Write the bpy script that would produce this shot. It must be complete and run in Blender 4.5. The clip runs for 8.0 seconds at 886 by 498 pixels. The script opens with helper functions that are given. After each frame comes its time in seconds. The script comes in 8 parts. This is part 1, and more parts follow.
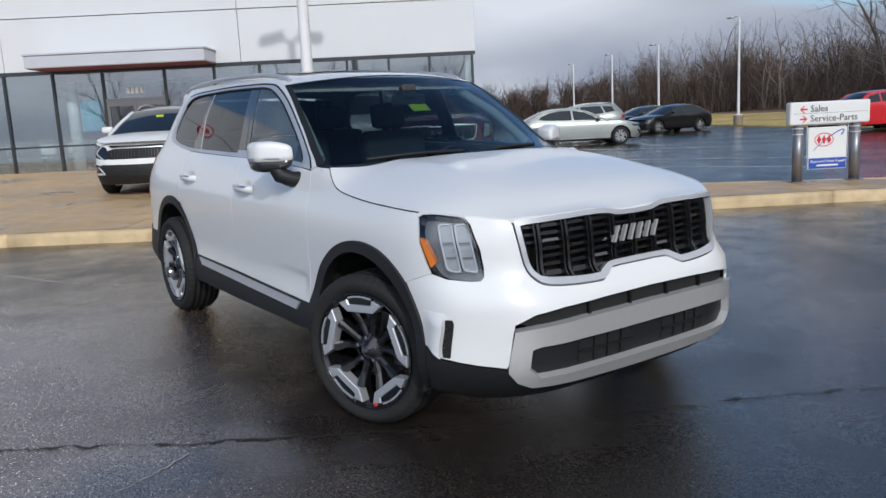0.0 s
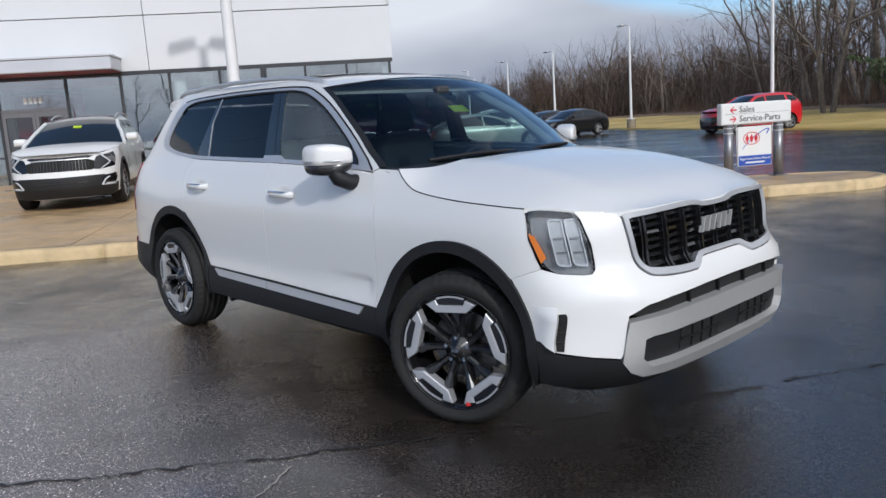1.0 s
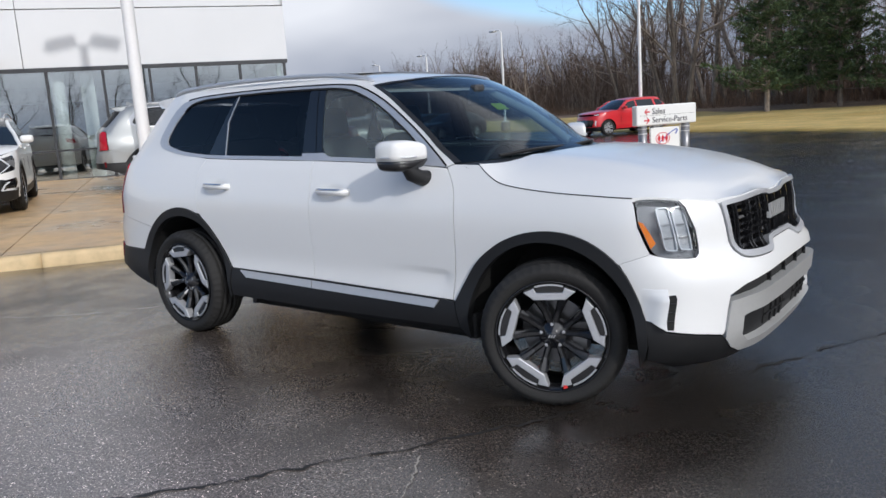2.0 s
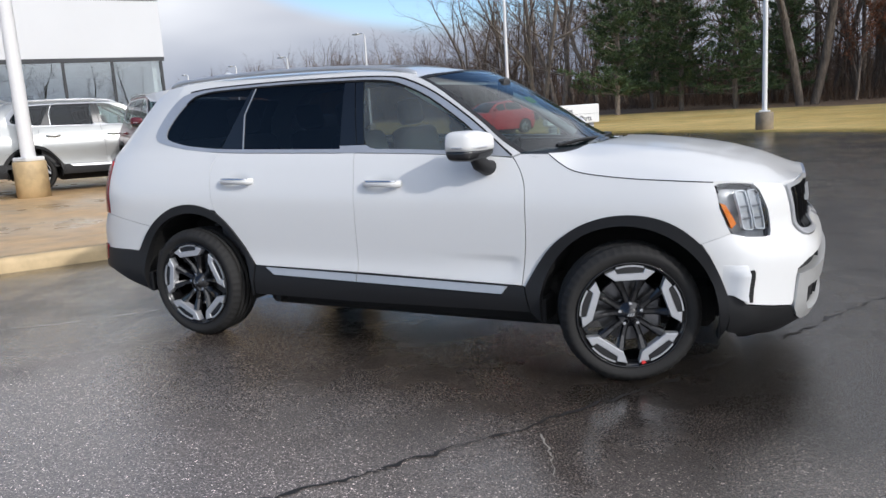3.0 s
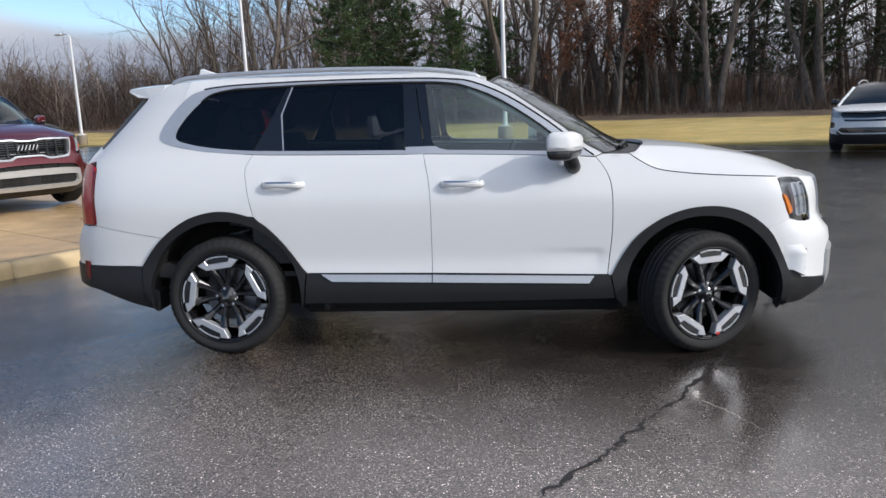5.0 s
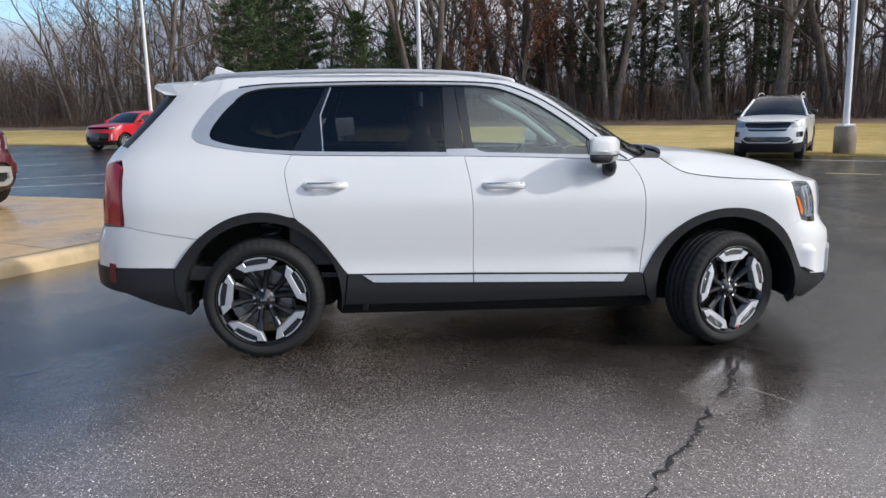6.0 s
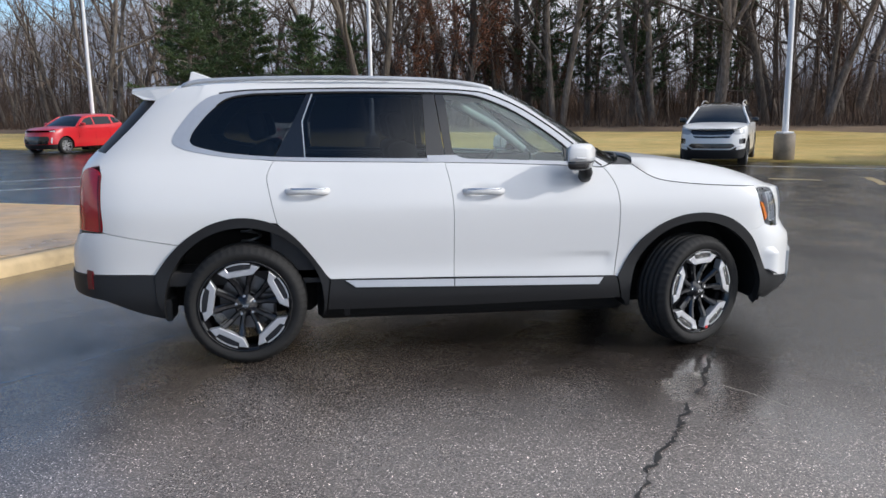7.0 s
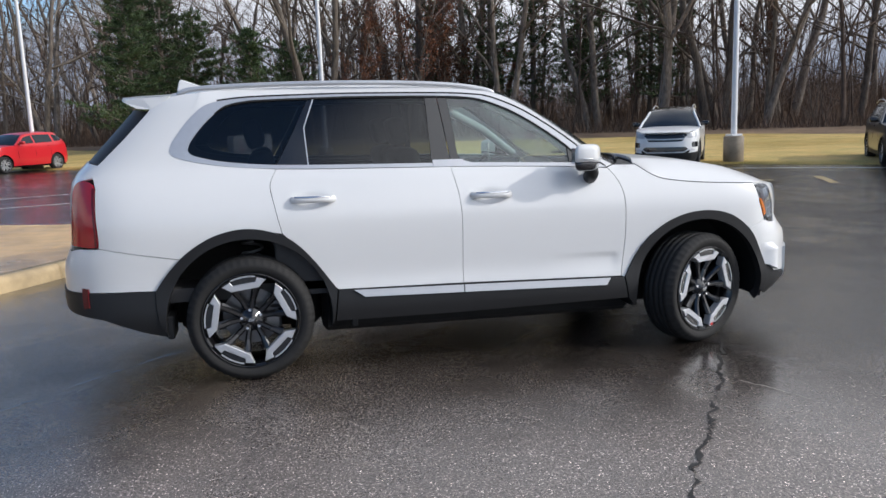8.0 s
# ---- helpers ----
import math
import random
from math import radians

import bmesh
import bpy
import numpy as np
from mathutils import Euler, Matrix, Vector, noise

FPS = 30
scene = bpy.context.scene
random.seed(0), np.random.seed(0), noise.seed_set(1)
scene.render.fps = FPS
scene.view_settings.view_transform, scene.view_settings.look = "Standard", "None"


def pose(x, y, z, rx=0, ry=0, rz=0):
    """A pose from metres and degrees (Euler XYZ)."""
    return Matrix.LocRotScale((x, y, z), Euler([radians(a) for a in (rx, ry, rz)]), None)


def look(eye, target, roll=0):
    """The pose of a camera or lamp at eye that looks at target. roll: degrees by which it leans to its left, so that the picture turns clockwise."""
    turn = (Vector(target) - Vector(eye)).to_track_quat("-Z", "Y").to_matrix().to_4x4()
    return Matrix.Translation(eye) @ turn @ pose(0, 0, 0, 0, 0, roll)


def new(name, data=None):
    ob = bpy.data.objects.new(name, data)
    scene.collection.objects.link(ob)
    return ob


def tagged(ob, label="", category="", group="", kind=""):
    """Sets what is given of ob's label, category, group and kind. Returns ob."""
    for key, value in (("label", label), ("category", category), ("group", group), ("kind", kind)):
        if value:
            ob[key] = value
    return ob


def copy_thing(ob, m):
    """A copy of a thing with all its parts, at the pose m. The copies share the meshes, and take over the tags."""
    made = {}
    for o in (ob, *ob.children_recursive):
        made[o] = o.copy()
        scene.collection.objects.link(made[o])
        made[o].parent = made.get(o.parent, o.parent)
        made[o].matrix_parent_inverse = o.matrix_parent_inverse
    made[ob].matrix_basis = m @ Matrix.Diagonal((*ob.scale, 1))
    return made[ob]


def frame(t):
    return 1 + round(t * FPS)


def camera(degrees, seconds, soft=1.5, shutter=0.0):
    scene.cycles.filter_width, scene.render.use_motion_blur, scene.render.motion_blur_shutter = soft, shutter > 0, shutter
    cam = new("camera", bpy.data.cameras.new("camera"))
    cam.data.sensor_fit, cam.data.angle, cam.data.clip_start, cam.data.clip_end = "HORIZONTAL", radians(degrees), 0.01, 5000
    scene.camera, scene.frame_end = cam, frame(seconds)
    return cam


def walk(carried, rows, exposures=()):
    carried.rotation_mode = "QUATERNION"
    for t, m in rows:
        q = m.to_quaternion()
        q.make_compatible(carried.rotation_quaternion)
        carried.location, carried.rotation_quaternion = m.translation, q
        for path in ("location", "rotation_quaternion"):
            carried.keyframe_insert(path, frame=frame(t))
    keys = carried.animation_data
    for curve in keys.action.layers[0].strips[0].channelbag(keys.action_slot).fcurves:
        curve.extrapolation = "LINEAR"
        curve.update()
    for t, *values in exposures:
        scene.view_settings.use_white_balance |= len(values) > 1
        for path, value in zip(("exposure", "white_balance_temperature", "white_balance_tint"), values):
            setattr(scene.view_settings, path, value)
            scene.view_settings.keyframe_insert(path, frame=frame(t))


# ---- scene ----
cam = camera(59.5, 8.0)
PATH = [
    (0, (5.964, -2.631, 1.364), (4.346, -1.503, 1.035), -2.9),
    (0.5, (5.726, -2.949, 1.344), (4.18, -1.722, 1.022), -3.5),
    (1, (5.411, -3.325, 1.374), (3.963, -1.984, 1.049), -3.8),
    (1.5, (5.099, -3.781, 1.415), (3.773, -2.321, 1.083), -3.8),
    (2, (4.675, -4.141, 1.41), (3.486, -2.568, 1.071), -3.8),
    (3.5, (3.244, -5.09, 1.428), (2.56, -3.245, 1.07), -3.4),
    (4, (2.745, -5.299, 1.458), (2.245, -3.396, 1.099), -3.2),
    (5.5, (1.145, -5.502, 1.466), (1.167, -3.535, 1.106), -1.9),
    (6, (0.754, -5.549, 1.483), (0.898, -3.586, 1.125), -1.3),
    (6.5, (0.581, -5.591, 1.496), (0.809, -3.636, 1.143), -0.9),
    (7, (0.531, -5.597, 1.499), (0.814, -3.648, 1.151), -0.9),
    (7.5, (0.45, -5.6, 1.499), (0.787, -3.658, 1.163), -1.4),
    (8, (0.177, -5.449, 1.463), (0.595, -3.52, 1.139), -2.1),
]
walk(cam, [(t, look(eye, target, roll)) for t, eye, target, roll in PATH], [(0.0, -0.16, 5900, 10), (2.0, 0.05, 6080, 11), (4.0, 0.25, 6150, 11), (8.0, 0.26, 6150, 11)])

# ---- world and sun ----
SUN_AZ = radians(-22.5)
SUN_EL = radians(29)
SUN_DIR = Vector((math.cos(SUN_AZ) * math.cos(SUN_EL), math.sin(SUN_AZ) * math.cos(SUN_EL), math.sin(SUN_EL)))


def make_world():
    w = bpy.data.worlds.new("sky")
    scene.world = w
    w.use_nodes = True
    nt = w.node_tree
    nt.nodes.clear()
    N, L = nt.nodes.new, nt.links.new
    sky = N("ShaderNodeTexSky")
    sky.sky_type, sky.sun_disc = "NISHITA", False
    sky.sun_elevation, sky.sun_rotation = SUN_EL, math.pi / 2 - SUN_AZ
    sky.air_density, sky.dust_density, sky.ozone_density = 1.0, 0.0, 3.0
    tc = N("ShaderNodeTexCoord")
    sep = N("ShaderNodeSeparateXYZ")
    L(tc.outputs["Generated"], sep.inputs[0])
    low = N("ShaderNodeMath"); low.operation = "MAXIMUM"; low.inputs[1].default_value = 0.0
    L(sep.outputs["Z"], low.inputs[0])
    add = N("ShaderNodeMath"); add.operation = "ADD"; add.inputs[1].default_value = 0.30
    L(low.outputs[0], add.inputs[0])
    div = N("ShaderNodeVectorMath"); div.operation = "DIVIDE"
    comb = N("ShaderNodeCombineXYZ")
    for i in range(3):
        L(add.outputs[0], comb.inputs[i])
    L(tc.outputs["Generated"], div.inputs[0]); L(comb.outputs[0], div.inputs[1])
    mp = N("ShaderNodeMapping"); mp.inputs["Location"].default_value = CLOUD_SHIFT
    L(div.outputs[0], mp.inputs["Vector"])
    n1 = N("ShaderNodeTexNoise"); n1.inputs["Scale"].default_value = 0.42; n1.inputs["Detail"].default_value = 6; n1.inputs["Roughness"].default_value = 0.45
    n2 = N("ShaderNodeTexNoise"); n2.inputs["Scale"].default_value = 0.6; n2.inputs["Detail"].default_value = 4; n2.inputs["Roughness"].default_value = 0.48
    L(mp.outputs[0], n1.inputs["Vector"]); L(mp.outputs[0], n2.inputs["Vector"])
    cov = N("ShaderNodeValToRGB")
    cov.color_ramp.elements[0].position, cov.color_ramp.elements[1].position = CLOUD_EDGE
    cov.color_ramp.interpolation = "EASE"
    dot = N("ShaderNodeVectorMath"); dot.operation = "DOT_PRODUCT"
    dot.inputs[1].default_value = CLOUD_BANK  # the bank lies over the woods and thins out overhead
    L(tc.outputs["Generated"], dot.inputs[0])
    lean = N("ShaderNodeMath"); lean.operation = "ADD"
    near = N("ShaderNodeMath"); near.operation = "ADD"; near.inputs[1].default_value = 0.10
    rim = N("ShaderNodeMath"); rim.operation = "MULTIPLY_ADD"; rim.inputs[1].default_value, rim.inputs[2].default_value = -3.3, 0.70  # a low bank all round the horizon
    rim.use_clamp = True
    L(low.outputs[0], rim.inputs[0])
    both_banks = N("ShaderNodeMath"); both_banks.operation = "ADD"
    L(rim.outputs[0], both_banks.inputs[0]); L(dot.outputs["Value"], both_banks.inputs[1])
    L(both_banks.outputs[0], near.inputs[0])
    L(n1.outputs["Fac"], lean.inputs[0]); L(near.outputs[0], lean.inputs[1])
    # a blue break in the cloud over the far end of the lot
    gap = N("ShaderNodeVectorMath"); gap.operation = "DOT_PRODUCT"
    gap.inputs[1].default_value = CLOUD_BREAK
    L(tc.outputs["Generated"], gap.inputs[0])
    # thin bright cloud spread round the sun
    veil = N("ShaderNodeVectorMath"); veil.operation = "DOT_PRODUCT"
    veil.inputs[1].default_value = VEIL_DIR
    L(tc.outputs["Generated"], veil.inputs[0])
    spread = N("ShaderNodeMath"); spread.operation = "MULTIPLY_ADD"; spread.use_clamp = True
    spread.inputs[1].default_value, spread.inputs[2].default_value = 2.3, -1.3
    L(veil.outputs["Value"], spread.inputs[0])
    thick = N("ShaderNodeMath"); thick.operation = "MULTIPLY_ADD"; thick.inputs[1].default_value = 0.6
    L(spread.outputs[0], thick.inputs[0]); L(lean.outputs[0], thick.inputs[2])
    glow = N("ShaderNodeMath"); glow.operation = "MULTIPLY_ADD"; glow.inputs[1].default_value, glow.inputs[2].default_value = VEIL_GLOW, 1.0
    L(spread.outputs[0], glow.inputs[0])
    wide = N("ShaderNodeMath"); wide.operation = "MULTIPLY_ADD"; wide.use_clamp = True
    wide.inputs[1].default_value, wide.inputs[2].default_value = 14.0, -12.9
    L(gap.outputs["Value"], wide.inputs[0])
    less = N("ShaderNodeMath"); less.operation = "MULTIPLY_ADD"; less.inputs[1].default_value = -1.0
    L(wide.outputs[0], less.inputs[0]); L(thick.outputs[0], less.inputs[2])
    L(less.outputs[0], cov.inputs[0])
    shade = N("ShaderNodeValToRGB")
    shade.color_ramp.elements[0].position, shade.color_ramp.elements[1].position = 0.30, 0.62
    shade.color_ramp.elements[0].color, shade.color_ramp.elements[1].color = CLOUD_DARK, CLOUD_LIGHT
    lift = N("ShaderNodeMath"); lift.operation = "MULTIPLY_ADD"; lift.inputs[1].default_value = 1.5  # bases darker towards the horizon
    L(sep.outputs["Z"], lift.inputs[0]); L(n2.outputs["Fac"], lift.inputs[2])
    drop = N("ShaderNodeMath"); drop.operation = "SUBTRACT"; drop.inputs[1].default_value = 0.21
    L(lift.outputs[0], drop.inputs[0]); L(drop.outputs[0], shade.inputs[0])
    bg1, bg2, mix = N("ShaderNodeBackground"), N("ShaderNodeBackground"), N("ShaderNodeMixShader")
    bg1.inputs["Strength"].default_value, bg2.inputs["Strength"].default_value = SKY_STRENGTH, 1.0
    L(glow.outputs[0], bg2.inputs["Strength"])
    L(sky.outputs[0], bg1.inputs["Color"]); L(shade.outputs[0], bg2.inputs["Color"])
    L(cov.outputs[0], mix.inputs[0]); L(bg1.outputs[0], mix.inputs[1]); L(bg2.outputs[0], mix.inputs[2])
    out = N("ShaderNodeOutputWorld")
    L(mix.outputs[0], out.inputs[0])


CLOUD_BANK = (0.20, 0.40, -0.45)
CLOUD_BREAK = (-0.38, 0.87, 0.31)
VEIL_DIR, VEIL_GLOW = (0.64, -0.55, 0.537), 0.95
SKY_STRENGTH = 0.125
CLOUD_SHIFT = (2.6, 0.4, 0.0)
CLOUD_EDGE = (0.42, 0.62)
CLOUD_DARK, CLOUD_LIGHT = (0.29, 0.32, 0.39, 1), (0.84, 0.84, 0.85, 1)
make_world()
sun_data = bpy.data.lights.new("sun", "SUN")
sun_data.energy, sun_data.angle, sun_data.color = 2.15, radians(1.4), (1.0, 0.94, 0.86)
sun = new("sun", sun_data)
sun.matrix_world = look(SUN_DIR * 60, (0, 0, 0))

# ---- materials ----


def _mat(name):
    m = bpy.data.materials.new(name)
    m.use_nodes = True
    nt = m.node_tree
    nt.nodes.clear()
    out = nt.nodes.new("ShaderNodeOutputMaterial")
    b = nt.nodes.new("ShaderNodeBsdfPrincipled")
    nt.links.new(b.outputs[0], out.inputs[0])
    return m, nt, b, out


def _noise(nt, scale, detail=4, rough=0.55, vec=None, kind="Object"):
    n = nt.nodes.new("ShaderNodeTexNoise")
    n.inputs["Scale"].default_value, n.inputs["Detail"].default_value, n.inputs["Roughness"].default_value = scale, detail, rough
    if vec is None:
        tc = nt.nodes.new("ShaderNodeTexCoord")
        vec = tc.outputs[kind]
    nt.links.new(vec, n.inputs["Vector"])
    return n


def _ramp(nt, src, stops):
    r = nt.nodes.new("ShaderNodeValToRGB")
    els = r.color_ramp.elements
    while len(els) < len(stops):
        els.new(0.5)
    for e, (p, c) in zip(els, stops):
        e.position = p
        e.color = c if len(c) == 4 else (*c, 1)
    nt.links.new(src, r.inputs[0])
    return r


def _mixc(nt, fac, a, b, mode="MIX"):
    m = nt.nodes.new("ShaderNodeMix")
    m.data_type, m.blend_type = "RGBA", mode
    for sock, v in ((m.inputs[0], fac), (m.inputs[6], a), (m.inputs[7], b)):
        if isinstance(v, bpy.types.NodeSocket):
            nt.links.new(v, sock)
        elif isinstance(v, tuple):
            sock.default_value = v if len(v) == 4 else (*v, 1)
        else:
            sock.default_value = v
    return m.outputs[2]


def _math(nt, op, a, b=None, clamp=False):
    m = nt.nodes.new("ShaderNodeMath")
    m.operation, m.use_clamp = op, clamp
    for i, v in enumerate((a, b)):
        if v is None:
            continue
        if isinstance(v, bpy.types.NodeSocket):
            nt.links.new(v, m.inputs[i])
        else:
            m.inputs[i].default_value = v
    return m.outputs[0]


def _bump(nt, b, height, strength, dist=0.002):
    n = nt.nodes.new("ShaderNodeBump")
    n.inputs["Strength"].default_value, n.inputs["Distance"].default_value = strength, dist
    nt.links.new(height, n.inputs["Height"])
    nt.links.new(n.outputs[0], b.inputs["Normal"])
    return n


def surface(name, colour, rough=0.5, metal=0.0, vary=0.12, big=1.2, small=40.0, bump=0.15, coat=0.0, spec=0.5, rand=0.0):
    """A plain material with two scales of tone, uneven gloss and fine relief."""
    m, nt, b, _ = _mat(name)
    n1, n2 = _noise(nt, big, 3), _noise(nt, small, 4)
    t = _mixc(nt, 0.5, n1.outputs["Fac"], n2.outputs["Fac"])
    dark, light = tuple(max(0, c * (1 - vary)) for c in colour), tuple(min(1, c * (1 + vary)) for c in colour)
    col = _ramp(nt, t, [(0.32, dark), (0.68, light)]).outputs[0]
    if rand:
        info = nt.nodes.new("ShaderNodeObjectInfo")
        k = _math(nt, "ADD", _math(nt, "MULTIPLY", info.outputs["Random"], 2 * rand), 1 - rand)
        col = _mixc(nt, 1.0, col, k, "MULTIPLY")
    nt.links.new(col, b.inputs["Base Color"])
    r = _math(nt, "ADD", _math(nt, "MULTIPLY", n1.outputs["Fac"], rough * 0.35), rough * 0.82, True)
    nt.links.new(r, b.inputs["Roughness"])
    b.inputs["Metallic"].default_value = metal
    b.inputs["Specular IOR Level"].default_value = spec
    b.inputs["Coat Weight"].default_value = coat
    b.inputs["Coat Roughness"].default_value = 0.04
    if bump:
        _bump(nt, b, n2.outputs["Fac"], bump)
    return m


def car_paint(name, colour, metal=0.0, rough=0.32):
    m, nt, b, _ = _mat(name)
    n1 = _noise(nt, 0.9, 3)
    n2 = _noise(nt, 900, 2)
    col = _mixc(nt, _math(nt, "MULTIPLY", n1.outputs["Fac"], 0.12), colour, tuple(c * 0.82 for c in colour))
    nt.links.new(col, b.inputs["Base Color"])
    b.inputs["Metallic"].default_value = metal
    r = _math(nt, "ADD", _math(nt, "MULTIPLY", n2.outputs["Fac"], 0.1), rough - 0.05)
    nt.links.new(r, b.inputs["Roughness"])
    b.inputs["Coat Weight"].default_value = 0.65
    drops = nt.nodes.new("ShaderNodeTexVoronoi")
    tc = nt.nodes.new("ShaderNodeTexCoord")
    nt.links.new(tc.outputs["Object"], drops.inputs["Vector"])
    drops.inputs["Scale"].default_value = 70
    gate = _noise(nt, 14, 2)
    dd = _ramp(nt, drops.outputs["Distance"], [(0.0, (1, 1, 1)), (0.22, (0, 0, 0))]).outputs[0]
    gg = _ramp(nt, gate.outputs["Fac"], [(0.56, (0, 0, 0)), (0.66, (1, 1, 1))]).outputs[0]
    h = _mixc(nt, 1.0, dd, gg, "MULTIPLY")
    bn = nt.nodes.new("ShaderNodeBump")
    bn.inputs["Strength"].default_value, bn.inputs["Distance"].default_value = 0.18, 0.001
    nt.links.new(h, bn.inputs["Height"])
    nt.links.new(bn.outputs[0], b.inputs["Coat Normal"])
    b.inputs["Coat Roughness"].default_value = 0.03
    return m


def pane_glass(name, tint, f0=0.05, drops=0.0, diffuse_share=0.0):
    """A thin sheet: what lies behind shows through the tint, under a mirror sheen that grows with the angle."""
    m = bpy.data.materials.new(name)
    m.use_nodes = True
    nt = m.node_tree
    nt.nodes.clear()
    out = nt.nodes.new("ShaderNodeOutputMaterial")
    tr, gl, mx, lw = (nt.nodes.new("ShaderNode" + k) for k in ("BsdfTransparent", "BsdfGlossy", "MixShader", "LayerWeight"))
    tr.inputs[0].default_value = (*tint, 1)
    gl.inputs["Roughness"].default_value = 0.012
    gl.inputs["Color"].default_value = (0.95, 0.97, 1.0, 1)
    lw.inputs["Blend"].default_value = 0.5
    sch = _math(nt, "ADD", _math(nt, "MULTIPLY", _math(nt, "POWER", lw.outputs["Facing"], 5.0), 1 - f0), f0, True)
    nt.links.new(sch, mx.inputs[0]); nt.links.new(tr.outputs[0], mx.inputs[1]); nt.links.new(gl.outputs[0], mx.inputs[2])
    nt.links.new(mx.outputs[0], out.inputs[0])
    if diffuse_share:
        # a little pale diffuse is mixed over the sheet, uneven from place to place
        df, m2, n0 = nt.nodes.new("ShaderNodeBsdfDiffuse"), nt.nodes.new("ShaderNodeMixShader"), _noise(nt, 3.0, 5)
        df.inputs["Color"].default_value = (0.75, 0.80, 0.78, 1)
        nt.links.new(_math(nt, "MULTIPLY", n0.outputs["Fac"], diffuse_share * 2), m2.inputs[0])
        nt.links.new(mx.outputs[0], m2.inputs[1]); nt.links.new(df.outputs[0], m2.inputs[2])
        nt.links.new(m2.outputs[0], out.inputs[0])
    if drops:
        n = _noise(nt, drops, 3)
        bn = nt.nodes.new("ShaderNodeBump")
        bn.inputs["Strength"].default_value, bn.inputs["Distance"].default_value = 0.25, 0.003
        nt.links.new(n.outputs["Fac"], bn.inputs["Height"])
        nt.links.new(bn.outputs[0], gl.inputs["Normal"])
    return m


def asphalt_material():
    m, nt, b, _ = _mat("wet_asphalt")
    tc = nt.nodes.new("ShaderNodeTexCoord")
    v = tc.outputs["Object"]
    grain = _noise(nt, 95, 5, 0.75, v)
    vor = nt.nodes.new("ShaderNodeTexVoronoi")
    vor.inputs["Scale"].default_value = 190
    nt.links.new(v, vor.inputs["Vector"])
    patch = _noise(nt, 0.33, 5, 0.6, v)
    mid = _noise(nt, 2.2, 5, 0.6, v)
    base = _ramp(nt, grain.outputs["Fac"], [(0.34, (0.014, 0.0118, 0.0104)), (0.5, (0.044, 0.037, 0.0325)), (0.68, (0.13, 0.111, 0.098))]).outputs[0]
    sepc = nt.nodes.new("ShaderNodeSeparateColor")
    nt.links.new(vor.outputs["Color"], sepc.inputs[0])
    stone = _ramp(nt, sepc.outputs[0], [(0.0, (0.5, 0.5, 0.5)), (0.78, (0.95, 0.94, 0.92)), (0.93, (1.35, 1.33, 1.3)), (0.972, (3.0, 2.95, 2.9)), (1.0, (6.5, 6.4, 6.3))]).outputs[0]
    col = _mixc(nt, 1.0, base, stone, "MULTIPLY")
    film = _ramp(nt, _math(nt, "ADD", _math(nt, "MULTIPLY", patch.outputs["Fac"], 0.72), _math(nt, "MULTIPLY", mid.outputs["Fac"], 0.28)),
                 [(0.40, (0, 0, 0)), (0.54, (1, 1, 1))]).outputs[0]
    # a shallow puddle in a dip beside the front wheel
    sep = nt.nodes.new("ShaderNodeSeparateXYZ")
    nt.links.new(v, sep.inputs[0])
    dx = _math(nt, "MULTIPLY", _math(nt, "ADD", sep.outputs[0], -2.75), 2.1)
    dy = _math(nt, "MULTIPLY", _math(nt, "ADD", sep.outputs[1], 1.80), 0.72)
    far = _math(nt, "ADD", _math(nt, "MULTIPLY", dx, dx), _math(nt, "MULTIPLY", dy, dy))
    far = _math(nt, "ADD", far, _math(nt, "MULTIPLY", _math(nt, "ADD", mid.outputs["Fac"], -0.5), 2.6))
    puddle = _ramp(nt, far, [(0.25, (1, 1, 1)), (1.0, (0, 0, 0))]).outputs[0]
    film = _math(nt, "MAXIMUM", film, puddle)
    col = _mixc(nt, _math(nt, "MULTIPLY", film, 0.32), col, (0.020, 0.017, 0.015))
    # paler lane south of the parked car: sky sheen and car shade painted in
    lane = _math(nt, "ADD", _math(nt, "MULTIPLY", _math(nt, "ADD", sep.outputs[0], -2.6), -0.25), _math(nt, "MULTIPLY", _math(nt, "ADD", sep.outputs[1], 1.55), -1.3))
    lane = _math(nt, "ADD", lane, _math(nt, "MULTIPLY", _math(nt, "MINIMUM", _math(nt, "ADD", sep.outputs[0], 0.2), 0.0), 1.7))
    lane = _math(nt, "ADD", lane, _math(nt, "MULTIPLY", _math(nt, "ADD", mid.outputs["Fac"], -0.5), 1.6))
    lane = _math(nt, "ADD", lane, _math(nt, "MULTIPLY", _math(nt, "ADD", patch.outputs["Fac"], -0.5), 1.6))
    lane_shading = _ramp(nt, _math(nt, "MULTIPLY", _math(nt, "ADD", lane, 1.1), 0.4), [(0.0, (0.42, 0.42, 0.42)), (0.24, (0.64, 0.62, 0.60)), (0.40, (1.45, 1.41, 1.38)), (0.54, (2.0, 1.98, 1.96)), (1.0, (5.1, 5.2, 5.35))]).outputs[0]
    col = _mixc(nt, 1.0, col, lane_shading, "MULTIPLY")
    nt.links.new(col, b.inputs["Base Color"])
    # an even damp sheen lies over that lane further out
    sheen = _ramp(nt, _math(nt, "MULTIPLY", _math(nt, "ADD", lane, 0.0), 0.5), [(0.15, (0, 0, 0)), (0.75, (1, 1, 1))]).outputs[0]
    rough = _math(nt, "ADD", _math(nt, "MULTIPLY", film, -0.20), _math(nt, "ADD", 0.42, _math(nt, "MULTIPLY", grain.outputs["Fac"], 0.10)), True)
    nt.links.new(rough, b.inputs["Roughness"])
    b.inputs["Specular IOR Level"].default_value = 0.12
